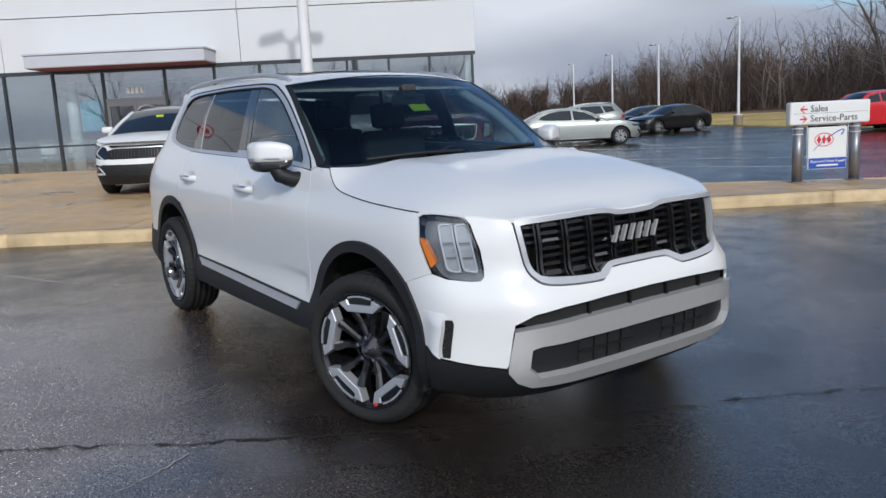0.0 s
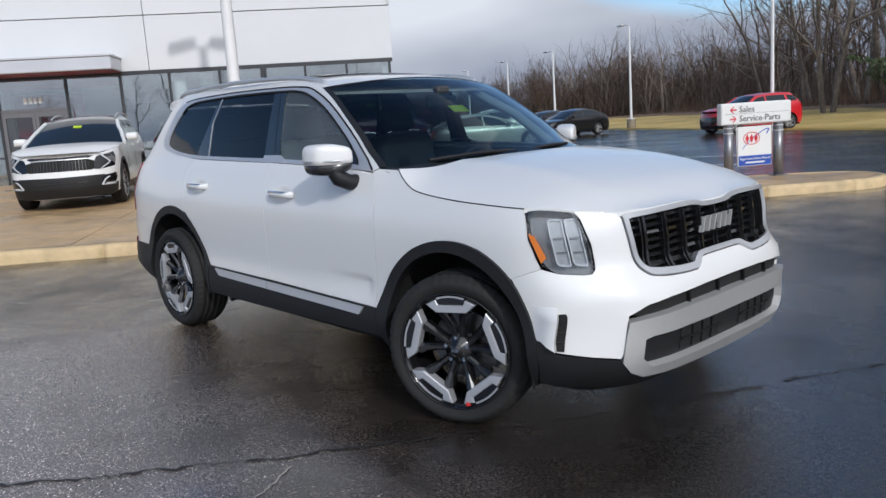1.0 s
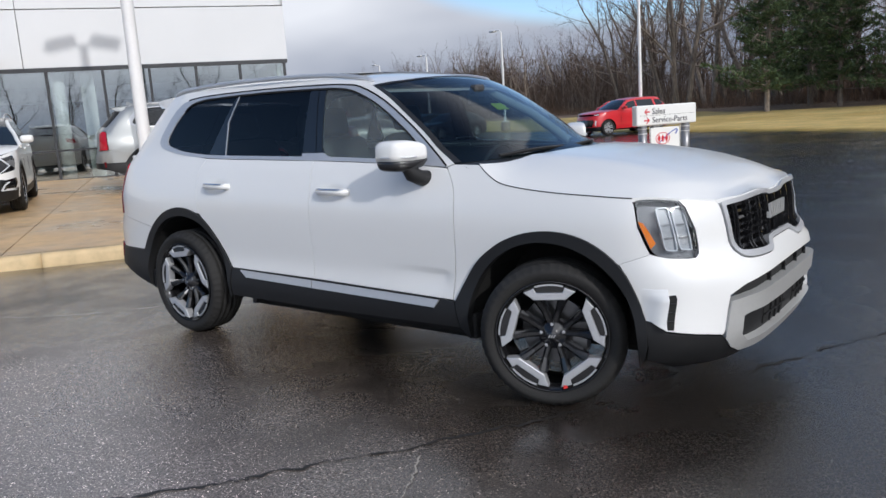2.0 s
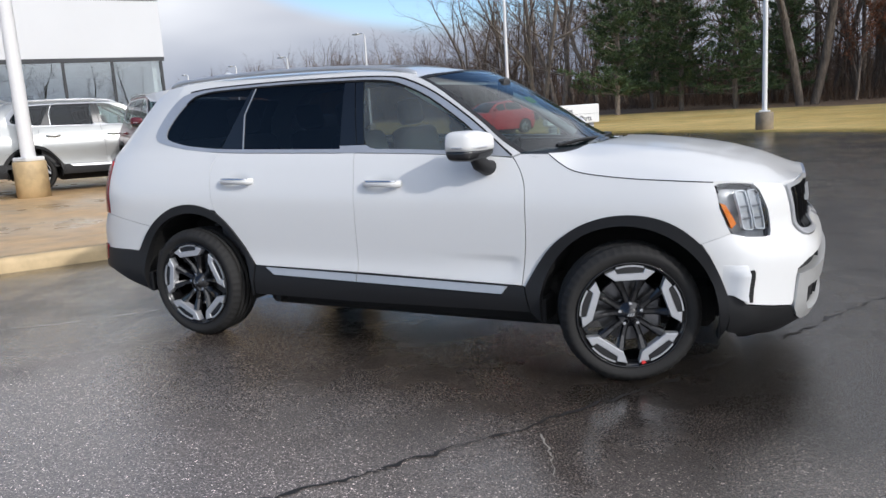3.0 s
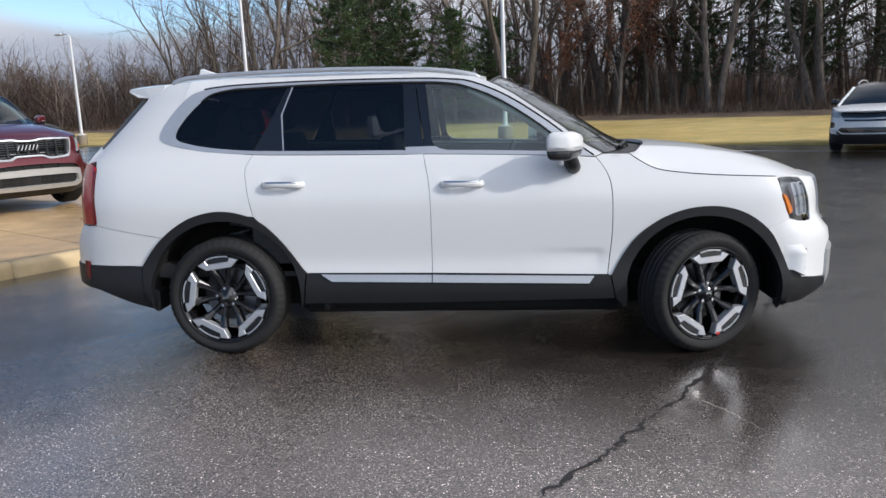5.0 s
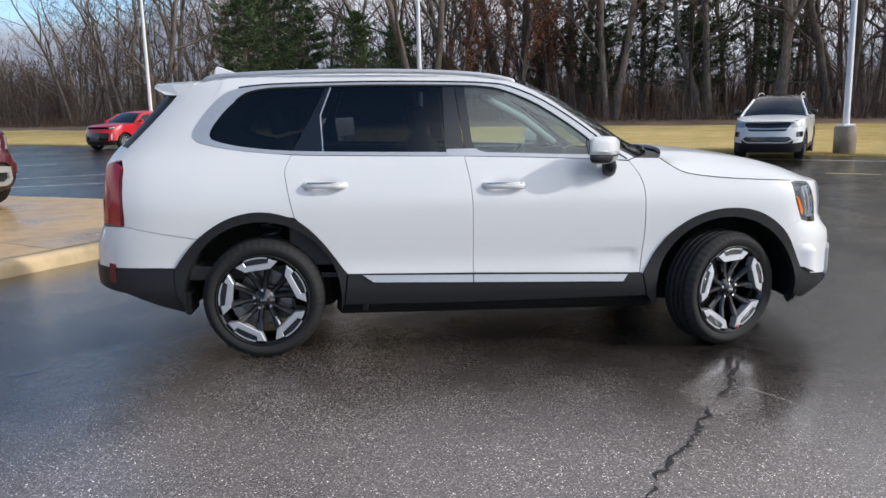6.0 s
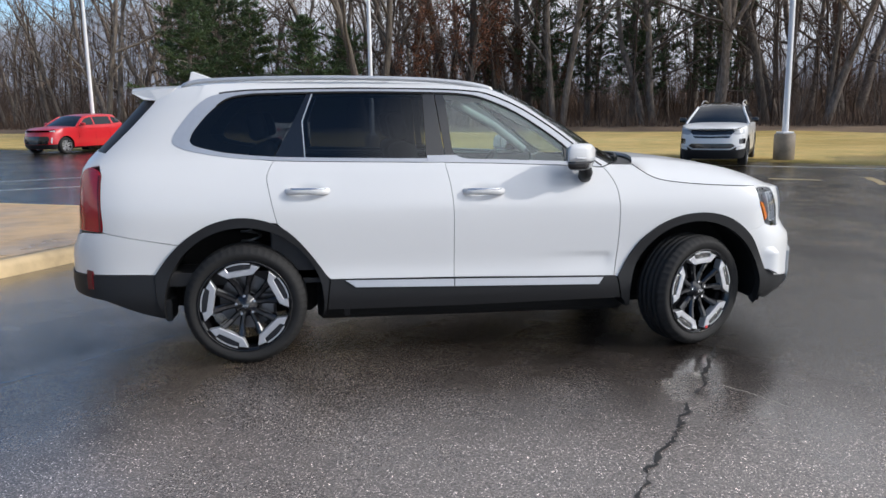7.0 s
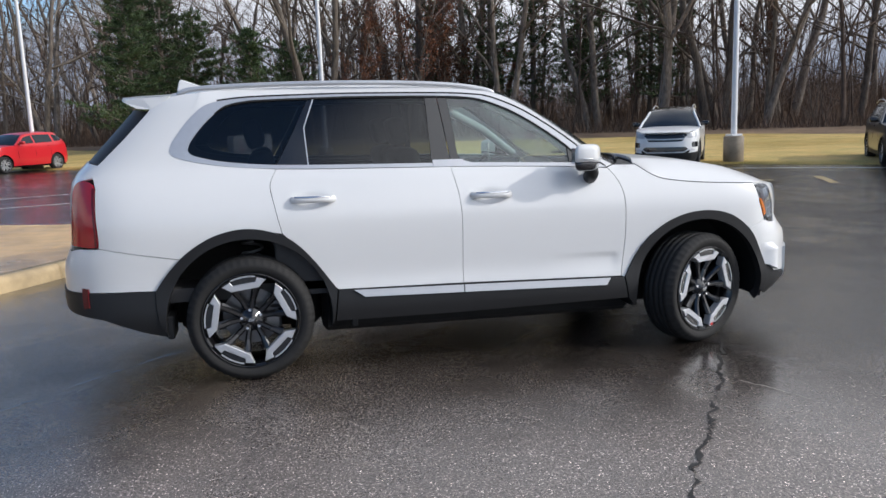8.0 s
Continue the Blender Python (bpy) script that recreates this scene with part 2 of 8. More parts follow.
    nt.links.new(_math(nt, "MAXIMUM", _math(nt, "MAXIMUM", puddle, sheen), _math(nt, "ADD", _math(nt, "MULTIPLY", film, 0.35), 0.6)), b.inputs["Coat Weight"])
    nt.links.new(_math(nt, "SUBTRACT", _math(nt, "ADD", 0.16, _math(nt, "MULTIPLY", sheen, 0.10)), _math(nt, "ADD", _math(nt, "MULTIPLY", film, 0.08), _math(nt, "MULTIPLY", puddle, 0.04))), b.inputs["Coat Roughness"])
    b.inputs["Coat IOR"].default_value = 1.7
    h = _math(nt, "ADD", grain.outputs["Fac"], _math(nt, "MULTIPLY", vor.outputs["Distance"], 0.6))
    _bump(nt, b, h, 0.6, 0.006)
    bn = nt.nodes.new("ShaderNodeBump")
    bn.inputs["Distance"].default_value = 0.005
    nt.links.new(_math(nt, "SUBTRACT", 0.26, _math(nt, "MULTIPLY", puddle, 0.18)), bn.inputs["Strength"])
    nt.links.new(h, bn.inputs["Height"])
    nt.links.new(bn.outputs[0], b.inputs["Coat Normal"])
    return m


def concrete_material(name, colour, wet=0.5):
    m, nt, b, _ = _mat(name)
    tc = nt.nodes.new("ShaderNodeTexCoord")
    v = tc.outputs["Object"]
    big, mid, fine = _noise(nt, 0.5, 4, 0.6, v), _noise(nt, 3.5, 5, 0.6, v), _noise(nt, 130, 3, 0.6, v)
    tone = _mixc(nt, 0.45, big.outputs["Fac"], mid.outputs["Fac"])
    c = colour
    col = _ramp(nt, tone, [(0.36, tuple(x * 0.55 for x in c)), (0.5, tuple(x * 0.9 for x in c)), (0.64, tuple(min(1, x * 1.15) for x in c))]).outputs[0]
    info = nt.nodes.new("ShaderNodeObjectInfo")
    col = _mixc(nt, 1.0, col, _math(nt, "ADD", _math(nt, "MULTIPLY", info.outputs["Random"], 0.16), 0.92), "MULTIPLY")
    nt.links.new(col, b.inputs["Base Color"])
    r = _ramp(nt, big.outputs["Fac"], [(0.38, (0.16, 0.16, 0.16)), (0.62, (0.6, 0.6, 0.6))]).outputs[0]
    nt.links.new(_mixc(nt, wet, (0.7, 0.7, 0.7), r), b.inputs["Roughness"])
    _bump(nt, b, fine.outputs["Fac"], 0.3, 0.002)
    return m


def grass_material():
    m, nt, b, _ = _mat("winter_lawn")
    tc = nt.nodes.new("ShaderNodeTexCoord")
    v = tc.outputs["Object"]
    big, mid, fine = _noise(nt, 0.12, 4, 0.6, v), _noise(nt, 0.9, 5, 0.6, v), _noise(nt, 28, 4, 0.7, v)
    a = _ramp(nt, big.outputs["Fac"], [(0.38, (0.50, 0.36, 0.115)), (0.62, (0.70, 0.53, 0.23))]).outputs[0]
    d = _ramp(nt, fine.outputs["Fac"], [(0.3, (0.55, 0.55, 0.5)), (0.7, (1.25, 1.2, 1.1))]).outputs[0]
    e = _ramp(nt, mid.outputs["Fac"], [(0.35, (0.8, 0.85, 0.75)), (0.65, (1.1, 1.05, 1.0))]).outputs[0]
    nt.links.new(_mixc(nt, 1.0, _mixc(nt, 1.0, a, d, "MULTIPLY"), e, "MULTIPLY"), b.inputs["Base Color"])
    b.inputs["Roughness"].default_value = 0.9
    _bump(nt, b, fine.outputs["Fac"], 0.8, 0.03)
    return m


def bark_material(name, dark, light):
    m, nt, b, _ = _mat(name)
    tc = nt.nodes.new("ShaderNodeTexCoord")
    mp = nt.nodes.new("ShaderNodeMapping")
    mp.inputs["Scale"].default_value = (6, 6, 1.2)
    nt.links.new(tc.outputs["Object"], mp.inputs["Vector"])
    n = _noise(nt, 2.2, 6, 0.65, mp.outputs[0])
    big = _noise(nt, 0.35, 2, 0.5, tc.outputs["Object"])
    col = _ramp(nt, _mixc(nt, 0.3, n.outputs["Fac"], big.outputs["Fac"]), [(0.34, dark), (0.66, light)]).outputs[0]
    info = nt.nodes.new("ShaderNodeObjectInfo")
    col = _mixc(nt, 1.0, col, _math(nt, "ADD", _math(nt, "MULTIPLY", info.outputs["Random"], 0.7), 0.65), "MULTIPLY")
    nt.links.new(col, b.inputs["Base Color"])
    b.inputs["Roughness"].default_value = 0.9
    _bump(nt, b, n.outputs["Fac"], 0.6, 0.02)
    return m


def leaf_material(name, dark, light):
    m, nt, b, _ = _mat(name)
    g = nt.nodes.new("ShaderNodeNewGeometry")
    info = nt.nodes.new("ShaderNodeObjectInfo")
    col = _ramp(nt, g.outputs["Random Per Island"], [(0.0, dark), (1.0, light)]).outputs[0]
    col = _mixc(nt, 1.0, col, _math(nt, "ADD", _math(nt, "MULTIPLY", info.outputs["Random"], 0.5), 0.75), "MULTIPLY")
    nt.links.new(col, b.inputs["Base Color"])
    b.inputs["Roughness"].default_value = 0.75
    return m


ASPHALT = asphalt_material()
CONCRETE = concrete_material("pad_concrete", (0.55, 0.37, 0.19), 0.8)
KERB = concrete_material("kerb_concrete", (0.60, 0.45, 0.25), 0.2)
GREY_CONCRETE = concrete_material("grey_concrete", (0.34, 0.31, 0.27), 0.6)
POLE_BASE = concrete_material("pole_base_concrete", (0.27, 0.22, 0.155), 0.2)
LAWN = grass_material()
CRACK = surface("crack_filler", (0.018, 0.017, 0.016), 0.6, bump=0.5)
PUDDLE = surface("standing_water", (0.02, 0.019, 0.018), 0.10, vary=0.3, big=3, small=60, bump=0.12, coat=1.0)
LINE_WHITE = surface("worn_line_paint", (0.60, 0.60, 0.57), 0.6, vary=0.5, big=6, small=60)
LINE_YELLOW = surface("worn_yellow_paint", (0.33, 0.25, 0.12), 0.6, vary=0.5, big=6, small=60)
PANEL_WHITE = surface("white_wall_panel", (0.62, 0.63, 0.64), 0.35, vary=0.04, big=0.6, small=90, bump=0.04)
CANOPY_GREY = surface("grey_aluminium_panel", (0.52, 0.53, 0.56), 0.32, metal=0.35, vary=0.05, bump=0.03)
DOOR_GREY = surface("grey_door_frame", (0.15, 0.15, 0.16), 0.4, metal=0.3, vary=0.05, bump=0.03)
SEAM = surface("dark_seam", (0.10, 0.10, 0.105), 0.7)
MULLION = surface("dark_mullion", (0.028, 0.03, 0.034), 0.35, bump=0.03)
SOFFIT_RED = surface("maroon_panel", (0.24, 0.014, 0.028), 0.4)
SHOW_GLASS = pane_glass("showroom_glass", (0.78, 0.84, 0.82), 0.22, 0.5)
DOOR_GLASS = pane_glass("entrance_glass", (0.80, 0.84, 0.82), 0.07)
INNER_WALL = surface("showroom_wall", (0.45, 0.45, 0.43), 0.7, vary=0.1)
INNER_FLOOR = surface("showroom_floor", (0.30, 0.30, 0.30), 0.25)
INNER_DARK = surface("showroom_dark", (0.05, 0.05, 0.055), 0.6)
POLE_WHITE = surface("white_pole_paint", (0.72, 0.72, 0.72), 0.4, vary=0.06, big=2)
POLE_GREY = surface("grey_steel", (0.25, 0.25, 0.26), 0.38, metal=0.7, vary=0.1)
SIGN_WHITE = surface("sign_white", (0.72, 0.72, 0.70), 0.4, vary=0.05)
SIGN_RED = surface("sign_red", (0.55, 0.02, 0.03), 0.45, vary=0.06)
SIGN_GREY = surface("sign_grey_letters", (0.13, 0.13, 0.14), 0.5)
SIGN_BLUE = surface("sign_blue", (0.02, 0.07, 0.38), 0.45, vary=0.06)
POSTER_BLUE = surface("poster_blue", (0.09, 0.33, 0.48), 0.5, vary=0.45, big=1.4, small=5)
BARK = bark_material("grey_brown_bark", (0.06, 0.048, 0.039), (0.29, 0.24, 0.195))
TWIG = bark_material("brown_twigs", (0.055, 0.038, 0.028), (0.185, 0.128, 0.096))
NEEDLES = leaf_material("pine_needles", (0.022, 0.045, 0.019), (0.12, 0.175, 0.07))
DRY_LEAF = leaf_material("dry_oak_leaves", (0.07, 0.024, 0.012), (0.20, 0.075, 0.03))
BRUSH = leaf_material("dry_brush", (0.055, 0.034, 0.022), (0.20, 0.125, 0.078))
LITTER = surface("leaf_litter", (0.20, 0.13, 0.075), 0.95, vary=0.5, big=0.5, small=9, bump=0.8)

WHITE_PAINT = car_paint("white_car_paint", (0.72, 0.72, 0.71))
MAROON_PAINT = car_paint("maroon_car_paint", (0.11, 0.006, 0.014), 0.35)
SILVER_PAINT = car_paint("silver_car_paint", (0.42, 0.43, 0.42), 0.7)
SAGE_PAINT = car_paint("grey_green_car_paint", (0.30, 0.32, 0.30), 0.5)
BLACK_PAINT = car_paint("black_car_paint", (0.012, 0.012, 0.014), 0.2)
RED_PAINT = car_paint("red_car_paint", (0.52, 0.012, 0.02))
DARK_PAINT = car_paint("dark_grey_car_paint", (0.03, 0.035, 0.045), 0.3)
CLADDING = surface("grained_black_plastic", (0.0135, 0.0137, 0.0146), 0.48, spec=0.36, vary=0.15, small=400, bump=0.12)
GLOSS_BLACK = surface("gloss_black_plastic", (0.008, 0.008, 0.009), 0.12, vary=0.1, bump=0.0, coat=0.6)
LINER = surface("wheel_well_liner", (0.007, 0.007, 0.007), 0.85)
SATIN_SILVER = surface("satin_silver_trim", (0.52, 0.53, 0.55), 0.34, metal=0.5, vary=0.04, bump=0.02)
SKID_SILVER = surface("painted_silver_skid", (0.50, 0.50, 0.49), 0.34, metal=0.45, vary=0.04, bump=0.02)
CHROME = surface("bright_chrome", (0.75, 0.76, 0.78), 0.14, metal=1.0, vary=0.02, bump=0.0)
MACHINED = surface("machined_alloy", (0.55, 0.56, 0.58), 0.30, metal=0.55, vary=0.05, small=300, bump=0.05)
TYRE = surface("tyre_rubber", (0.021, 0.0205, 0.02), 0.75, spec=0.3, vary=0.35, big=5, small=160, bump=0.25)
DISC = surface("brake_disc_steel", (0.16, 0.16, 0.165), 0.35, metal=0.9)
CLEAR_GLASS = pane_glass("front_car_glass", (0.80, 0.92, 0.86), 0.06, 0.0, 0.075)
SCREEN_GLASS = pane_glass("windscreen_glass", (0.36, 0.46, 0.48), 0.045)
PRIVACY_GLASS = pane_glass("privacy_car_glass", (0.185, 0.20, 0.215), 0.038)
LENS = pane_glass("headlamp_lens", (0.90, 0.92, 0.93), 0.075)
LAMP_SILVER = surface("lamp_reflector", (0.36, 0.375, 0.395), 0.35, metal=0.1, bump=0.05)
LAMP_WHITE = surface("lamp_light_guide", (0.55, 0.57, 0.60), 0.25, bump=0.0)
AMBER = surface("amber_reflector", (0.62, 0.16, 0.006), 0.22, coat=0.8, small=200)
DEEP_RED = surface("dark_red_reflector", (0.10, 0.004, 0.008), 0.25, small=200)
TAIL_RED = surface("red_tail_lens", (0.42, 0.010, 0.022), 0.16, coat=0.25, small=120, vary=0.2)
SEAT = surface("dark_seat_leather", (0.045, 0.045, 0.047), 0.75, vary=0.15, small=120)
DASH = surface("dark_dashboard", (0.04, 0.04, 0.042), 0.6)
HEADLINER = surface("pale_headliner", (0.60, 0.585, 0.55), 0.85)
STICKER = surface("yellow_sticker", (0.55, 0.72, 0.03), 0.5)
PAPER = surface("white_paper_label", (0.62, 0.63, 0.63), 0.6)
RED_MARK = surface("red_paint_mark", (0.6, 0.03, 0.03), 0.6)

# ---- mesh helpers ----


def link_mesh(name, me, material, parent=None, label=""):
    ob = new(name, me)
    if material is not None:
        me.materials.append(material)
    if parent is not None:
        ob.parent = parent
    return tagged(ob, label)


def part(name, bm, material, parent=None, label="", smooth=False):
    me = bpy.data.meshes.new(name)
    bm.to_mesh(me)
    bm.free()
    if smooth:
        me.polygons.foreach_set("use_smooth", [True] * len(me.polygons))
    return link_mesh(name, me, material, parent, label)


def pyd(name, verts, faces, material, parent=None, label="", smooth=False):
    me = bpy.data.meshes.new(name)
    me.from_pydata([tuple(v) for v in verts], [], [tuple(f) for f in faces])
    if smooth:
        me.polygons.foreach_set("use_smooth", [True] * len(me.polygons))
    me.update()
    return link_mesh(name, me, material, parent, label)


def thing(name, m, label, category, group="", kind=""):
    ob = new(name)
    ob.empty_display_size = 0.3
    ob.matrix_world = m
    return tagged(ob, label, category, group, kind)


def box_bm(lo, hi, bevel=0.0, bm=None, segs=1):
    own = bmesh.new()
    bmesh.ops.create_cube(own, size=1)
    for v in own.verts:
        for i in range(3):
            v.co[i] = lo[i] if v.co[i] < 0 else hi[i]
    if bevel:
        bmesh.ops.bevel(own, geom=own.edges[:], offset=bevel, segments=segs, affect="EDGES", profile=0.5)
    if bm is None:
        return own
    me = bpy.data.meshes.new("tmp")
    own.to_mesh(me)
    own.free()
    bm.from_mesh(me)
    bpy.data.meshes.remove(me)
    return bm


def tube_data(path, radii, sides=8, cap=True):
    """Vertices and faces of a round tube along a path."""
    pts = [Vector(p) for p in path]
    rr = radii if hasattr(radii, "__len__") else [radii] * len(pts)
    vs, fs = [], []
    ref = Vector((0, 0, 1)) if abs((pts[-1] - pts[0]).normalized().z) < 0.9 else Vector((1, 0, 0))
    for i, p in enumerate(pts):
        d = (pts[min(i + 1, len(pts) - 1)] - pts[max(i - 1, 0)]).normalized()
        a = d.cross(ref).normalized()
        b = a.cross(d)
        for k in range(sides):
            t = 2 * math.pi * k / sides
            vs.append(p + (a * math.cos(t) + b * math.sin(t)) * rr[i])
    for i in range(len(pts) - 1):
        for k in range(sides):
            q = (k + 1) % sides
            fs.append((i * sides + k, i * sides + q, (i + 1) * sides + q, (i + 1) * sides + k))
    if cap:
        fs.append(tuple(range(sides))[::-1])
        fs.append(tuple((len(pts) - 1) * sides + k for k in range(sides)))
    return vs, fs


def tube(name, path, radii, material, parent=None, label="", sides=10, smooth=True):
    vs, fs = tube_data(path, radii, sides)
    vs2, fs2 = list(vs), fs[:-2]
    n = len(vs)
    vs2 += vs[:sides] + vs[-sides:]
    fs2.append(tuple(n + k for k in range(sides))[::-1])
    fs2.append(tuple(n + sides + k for k in range(sides)))
    return pyd(name, vs2, fs2, material, parent, label, smooth)


def lathe_data(profile, segs=48, closed=False):
    """Turn a profile of (radius, y) round the y axis."""
    vs, fs = [], []
    n = len(profile)
    for k in range(segs):
        t = 2 * math.pi * k / segs
        for r, y in profile:
            vs.append((r * math.cos(t), y, r * math.sin(t)))
    for k in range(segs):
        q = (k + 1) % segs
        for i in range(n if closed else n - 1):
            j = (i + 1) % n
            fs.append((k * n + i, k * n + j, q * n + j, q * n + i))
    return vs, fs


def prism_bm(poly, a, b, axis="y", bm=None):
    """Extrude a 2D outline from a to b along an axis; the outline lies in the other two."""
    bm = bm or bmesh.new()

    def put(p, h):
        return {"x": (h, p[0], p[1]), "y": (p[0], h, p[1]), "z": (p[0], p[1], h)}[axis]
    lo = [bm.verts.new(put(p, a)) for p in poly]
    hi = [bm.verts.new(put(p, b)) for p in poly]
    bm.faces.new(lo)
    bm.faces.new(hi[::-1])
    for i in range(len(poly)):
        j = (i + 1) % len(poly)
        bm.faces.new((lo[i], hi[i], hi[j], lo[j]))
    bmesh.ops.recalc_face_normals(bm, faces=bm.faces[:])
    return bm


def cr(pts, n=6, closed=False):
    """A smooth curve through points."""
    P = [np.array(p, float) for p in pts]
    m = len(P)
    out = []
    rng = range(m if closed else m - 1)
    for i in rng:
        p1, p2 = P[i], P[(i + 1) % m]
        p0 = P[(i - 1) % m] if closed or i > 0 else 2 * p1 - p2
        p3 = P[(i + 2) % m] if closed or i + 2 < m else 2 * p2 - p1
        for k in range(n):
            t = k / n
            out.append(0.5 * (2 * p1 + (p2 - p0) * t + (2 * p0 - 5 * p1 + 4 * p2 - p3) * t * t + (3 * p1 - p0 - 3 * p2 + p3) * t ** 3))
    if not closed:
        out.append(P[-1])
    return out


def fillet(poly, r, n=4):
    """Round every corner of an outline."""
    out = []
    m = len(poly)
    for i in range(m):
        a, b, c = (np.array(poly[(i + k) % m], float) for k in (-1, 0, 1))
        la, lc = np.linalg.norm(a - b), np.linalg.norm(c - b)
        q = min(r, la * 0.45, lc * 0.45)
        s, e = b + (a - b) / max(la, 1e-9) * q, b + (c - b) / max(lc, 1e-9) * q
        for k in range(n + 1):
            t = k / n
            out.append((1 - t) ** 2 * s + 2 * t * (1 - t) * b + t * t * e)
    return out


def surf_panel(name, fun, poly, material, parent=None, label="", step=0.05, thick=0.012, off=0.0, flip_y=False):
    """A panel: an outline in a surface's two coordinates, cut into a grid, laid on the surface and given a rim.
    fun(U, V) returns places and outward normals."""
    bm = bmesh.new()
    clean = []
    for p in poly:
        if not clean or abs(p[0] - clean[-1][0]) + abs(p[1] - clean[-1][1]) > 1e-4:
            clean.append((float(p[0]), float(p[1])))
    if abs(clean[0][0] - clean[-1][0]) + abs(clean[0][1] - clean[-1][1]) < 1e-4:
        clean.pop()
    bm.faces.new([bm.verts.new((u, v, 0)) for u, v in clean])
    us, vs = [p[0] for p in clean], [p[1] for p in clean]
    for lo, hi, no in ((min(us), max(us), (1, 0, 0)), (min(vs), max(vs), (0, 1, 0))):
        k = int((hi - lo) / step)
        for i in range(1, k + 1):
            c = lo + (hi - lo) * i / (k + 1)
            bmesh.ops.bisect_plane(bm, geom=bm.verts[:] + bm.edges[:] + bm.faces[:], dist=1e-6, plane_co=Vector(no) * c, plane_no=no)
    bm.verts.index_update()
    uv = np.array([v.co[:2] for v in bm.verts])
    pos, nor = fun(uv[:, 0], uv[:, 1])
    top = pos + nor * off
    low = pos + nor * (off - thick)
    faces = [[v.index for v in f.verts] for f in bm.faces]
    rim = [(e.verts[0].index, e.verts[1].index) for e in bm.edges if len(e.link_faces) == 1]
    # outward winding
    f = max(faces, key=len)
    votes = 0
    for f in faces[:: max(1, len(faces) // 25)]:
        a, b, c = top[f[0]], top[f[1]], top[f[2]]
        votes += 1 if np.dot(np.cross(b - a, c - b), nor[f[0]]) > 0 else -1
    if votes < 0:
        faces = [f[::-1] for f in faces]
    n = len(top)
    V = [tuple(p) for p in top]
    smooth = [True] * len(faces)
    side = {}
    for f in faces:
        for i in range(len(f)):
            side[(f[i], f[(i + 1) % len(f)])] = True
    ids = {}

    def dup(i, which):
        if (i, which) not in ids:
            ids[(i, which)] = len(V)
            V.append(tuple(top[i] if which else low[i]))
        return ids[(i, which)]
    for a, b in rim:
        if (a, b) not in side:
            a, b = b, a
        faces.append([dup(b, 1), dup(a, 1), dup(a, 0), dup(b, 0)])
        smooth.append(False)
    bm.free()
    if flip_y:
        V = [(x, -y, z) for x, y, z in V]
        faces = [f[::-1] for f in faces]
    me = bpy.data.meshes.new(name)
    me.from_pydata(V, [], faces)
    me.polygons.foreach_set("use_smooth", smooth)
    me.update()
    return link_mesh(name, me, material, parent, label)


def text_mesh(body, size, name="lettering"):
    """Letters as a flat mesh with a little depth, in the xz plane, facing -y."""
    cu = bpy.data.curves.new(name, "FONT")
    cu.body, cu.size, cu.extrude, cu.align_x, cu.resolution_u = body, size, 0.004, "LEFT", 2
    ob = bpy.data.objects.new(name, cu)
    me = bpy.data.meshes.new_from_object(ob)
    bpy.data.objects.remove(ob)
    me.transform(Matrix.Rotation(math.pi / 2, 4, "X"))
    return me


def smooth01(t):
    t = min(1.0, max(0.0, t))
    return t * t * (3 - 2 * t)


def ground_z(x, y):
    """The lot falls gently past the white car and levels out towards the lawn."""
    return -0.30 * math.tanh(0.0573 * x) * (1 - 0.85 * smooth01((y - 4) / 14)) + 0.05 * smooth01(y / 20) + 0.016

# ---- ground, kerbs, pad ----
DX, DY = 0.55, 0.835  # along the building front
_l = math.hypot(DX, DY)
DX, DY = DX / _l, DY / _l
NX, NY = DY, -DX  # out of the building front
WALL_O = (-12.54, 11.73)  # its far corner
WALL_AZ = math.degrees(math.atan2(DY, DX))
PAD_H = 0.15


def wall_xy(s, out=0.0):
    return WALL_O[0] + DX * s + NX * out, WALL_O[1] + DY * s + NY * out


def build_ground():
    def axis(c, fine, far):
        a = [c]
        step = fine
        while a[-1] - c < far:
            a.append(a[-1] + step)
            if a[-1] - c > 10:
                step *= 1.16
        return [2 * c - v for v in a[:0:-1]] + a
    xs, ys = axis(0.0, 0.5, 1500), axis(3.0, 0.5, 1500)
    vs = [(x, y, ground_z(x, y)) for y in ys for x in xs]
    n = len(xs)
    fs = [(j * n + i, j * n + i + 1, (j + 1) * n + i + 1, (j + 1) * n + i) for j in range(len(ys) - 1) for i in range(n - 1)]
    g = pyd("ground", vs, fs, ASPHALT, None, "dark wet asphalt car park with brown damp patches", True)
    tagged(g, "", "asphalt", "", "structure")


build_ground()

KERB_LINE = cr([(-16.5, -19.0), (-9.6, -9.2), (-4.78, -1.72), (-3.70, -0.13), (-2.78, 1.38), (-2.12, 2.5), (-1.25, 4.15), (-0.36, 5.85), (0.40, 7.15), (0.90, 7.88), (1.36, 8.5)], 5)
TIP = cr([(1.36, 8.5), (1.56, 8.92), (1.52, 9.42), (1.2, 9.72), (0.8, 9.75)], 5)
BACK_LINE = cr([(0.8, 9.75), (0.16, 9.32), (-1.5, 7.55), (-2.5, 6.45), (-3.3, 6.55), (-4.4, 7.0), (-5.2, 7.35), (-9.0, 9.6), (-12.2, 11.2)], 5)
PAD_EDGE = KERB_LINE + TIP[1:] + BACK_LINE[1:]


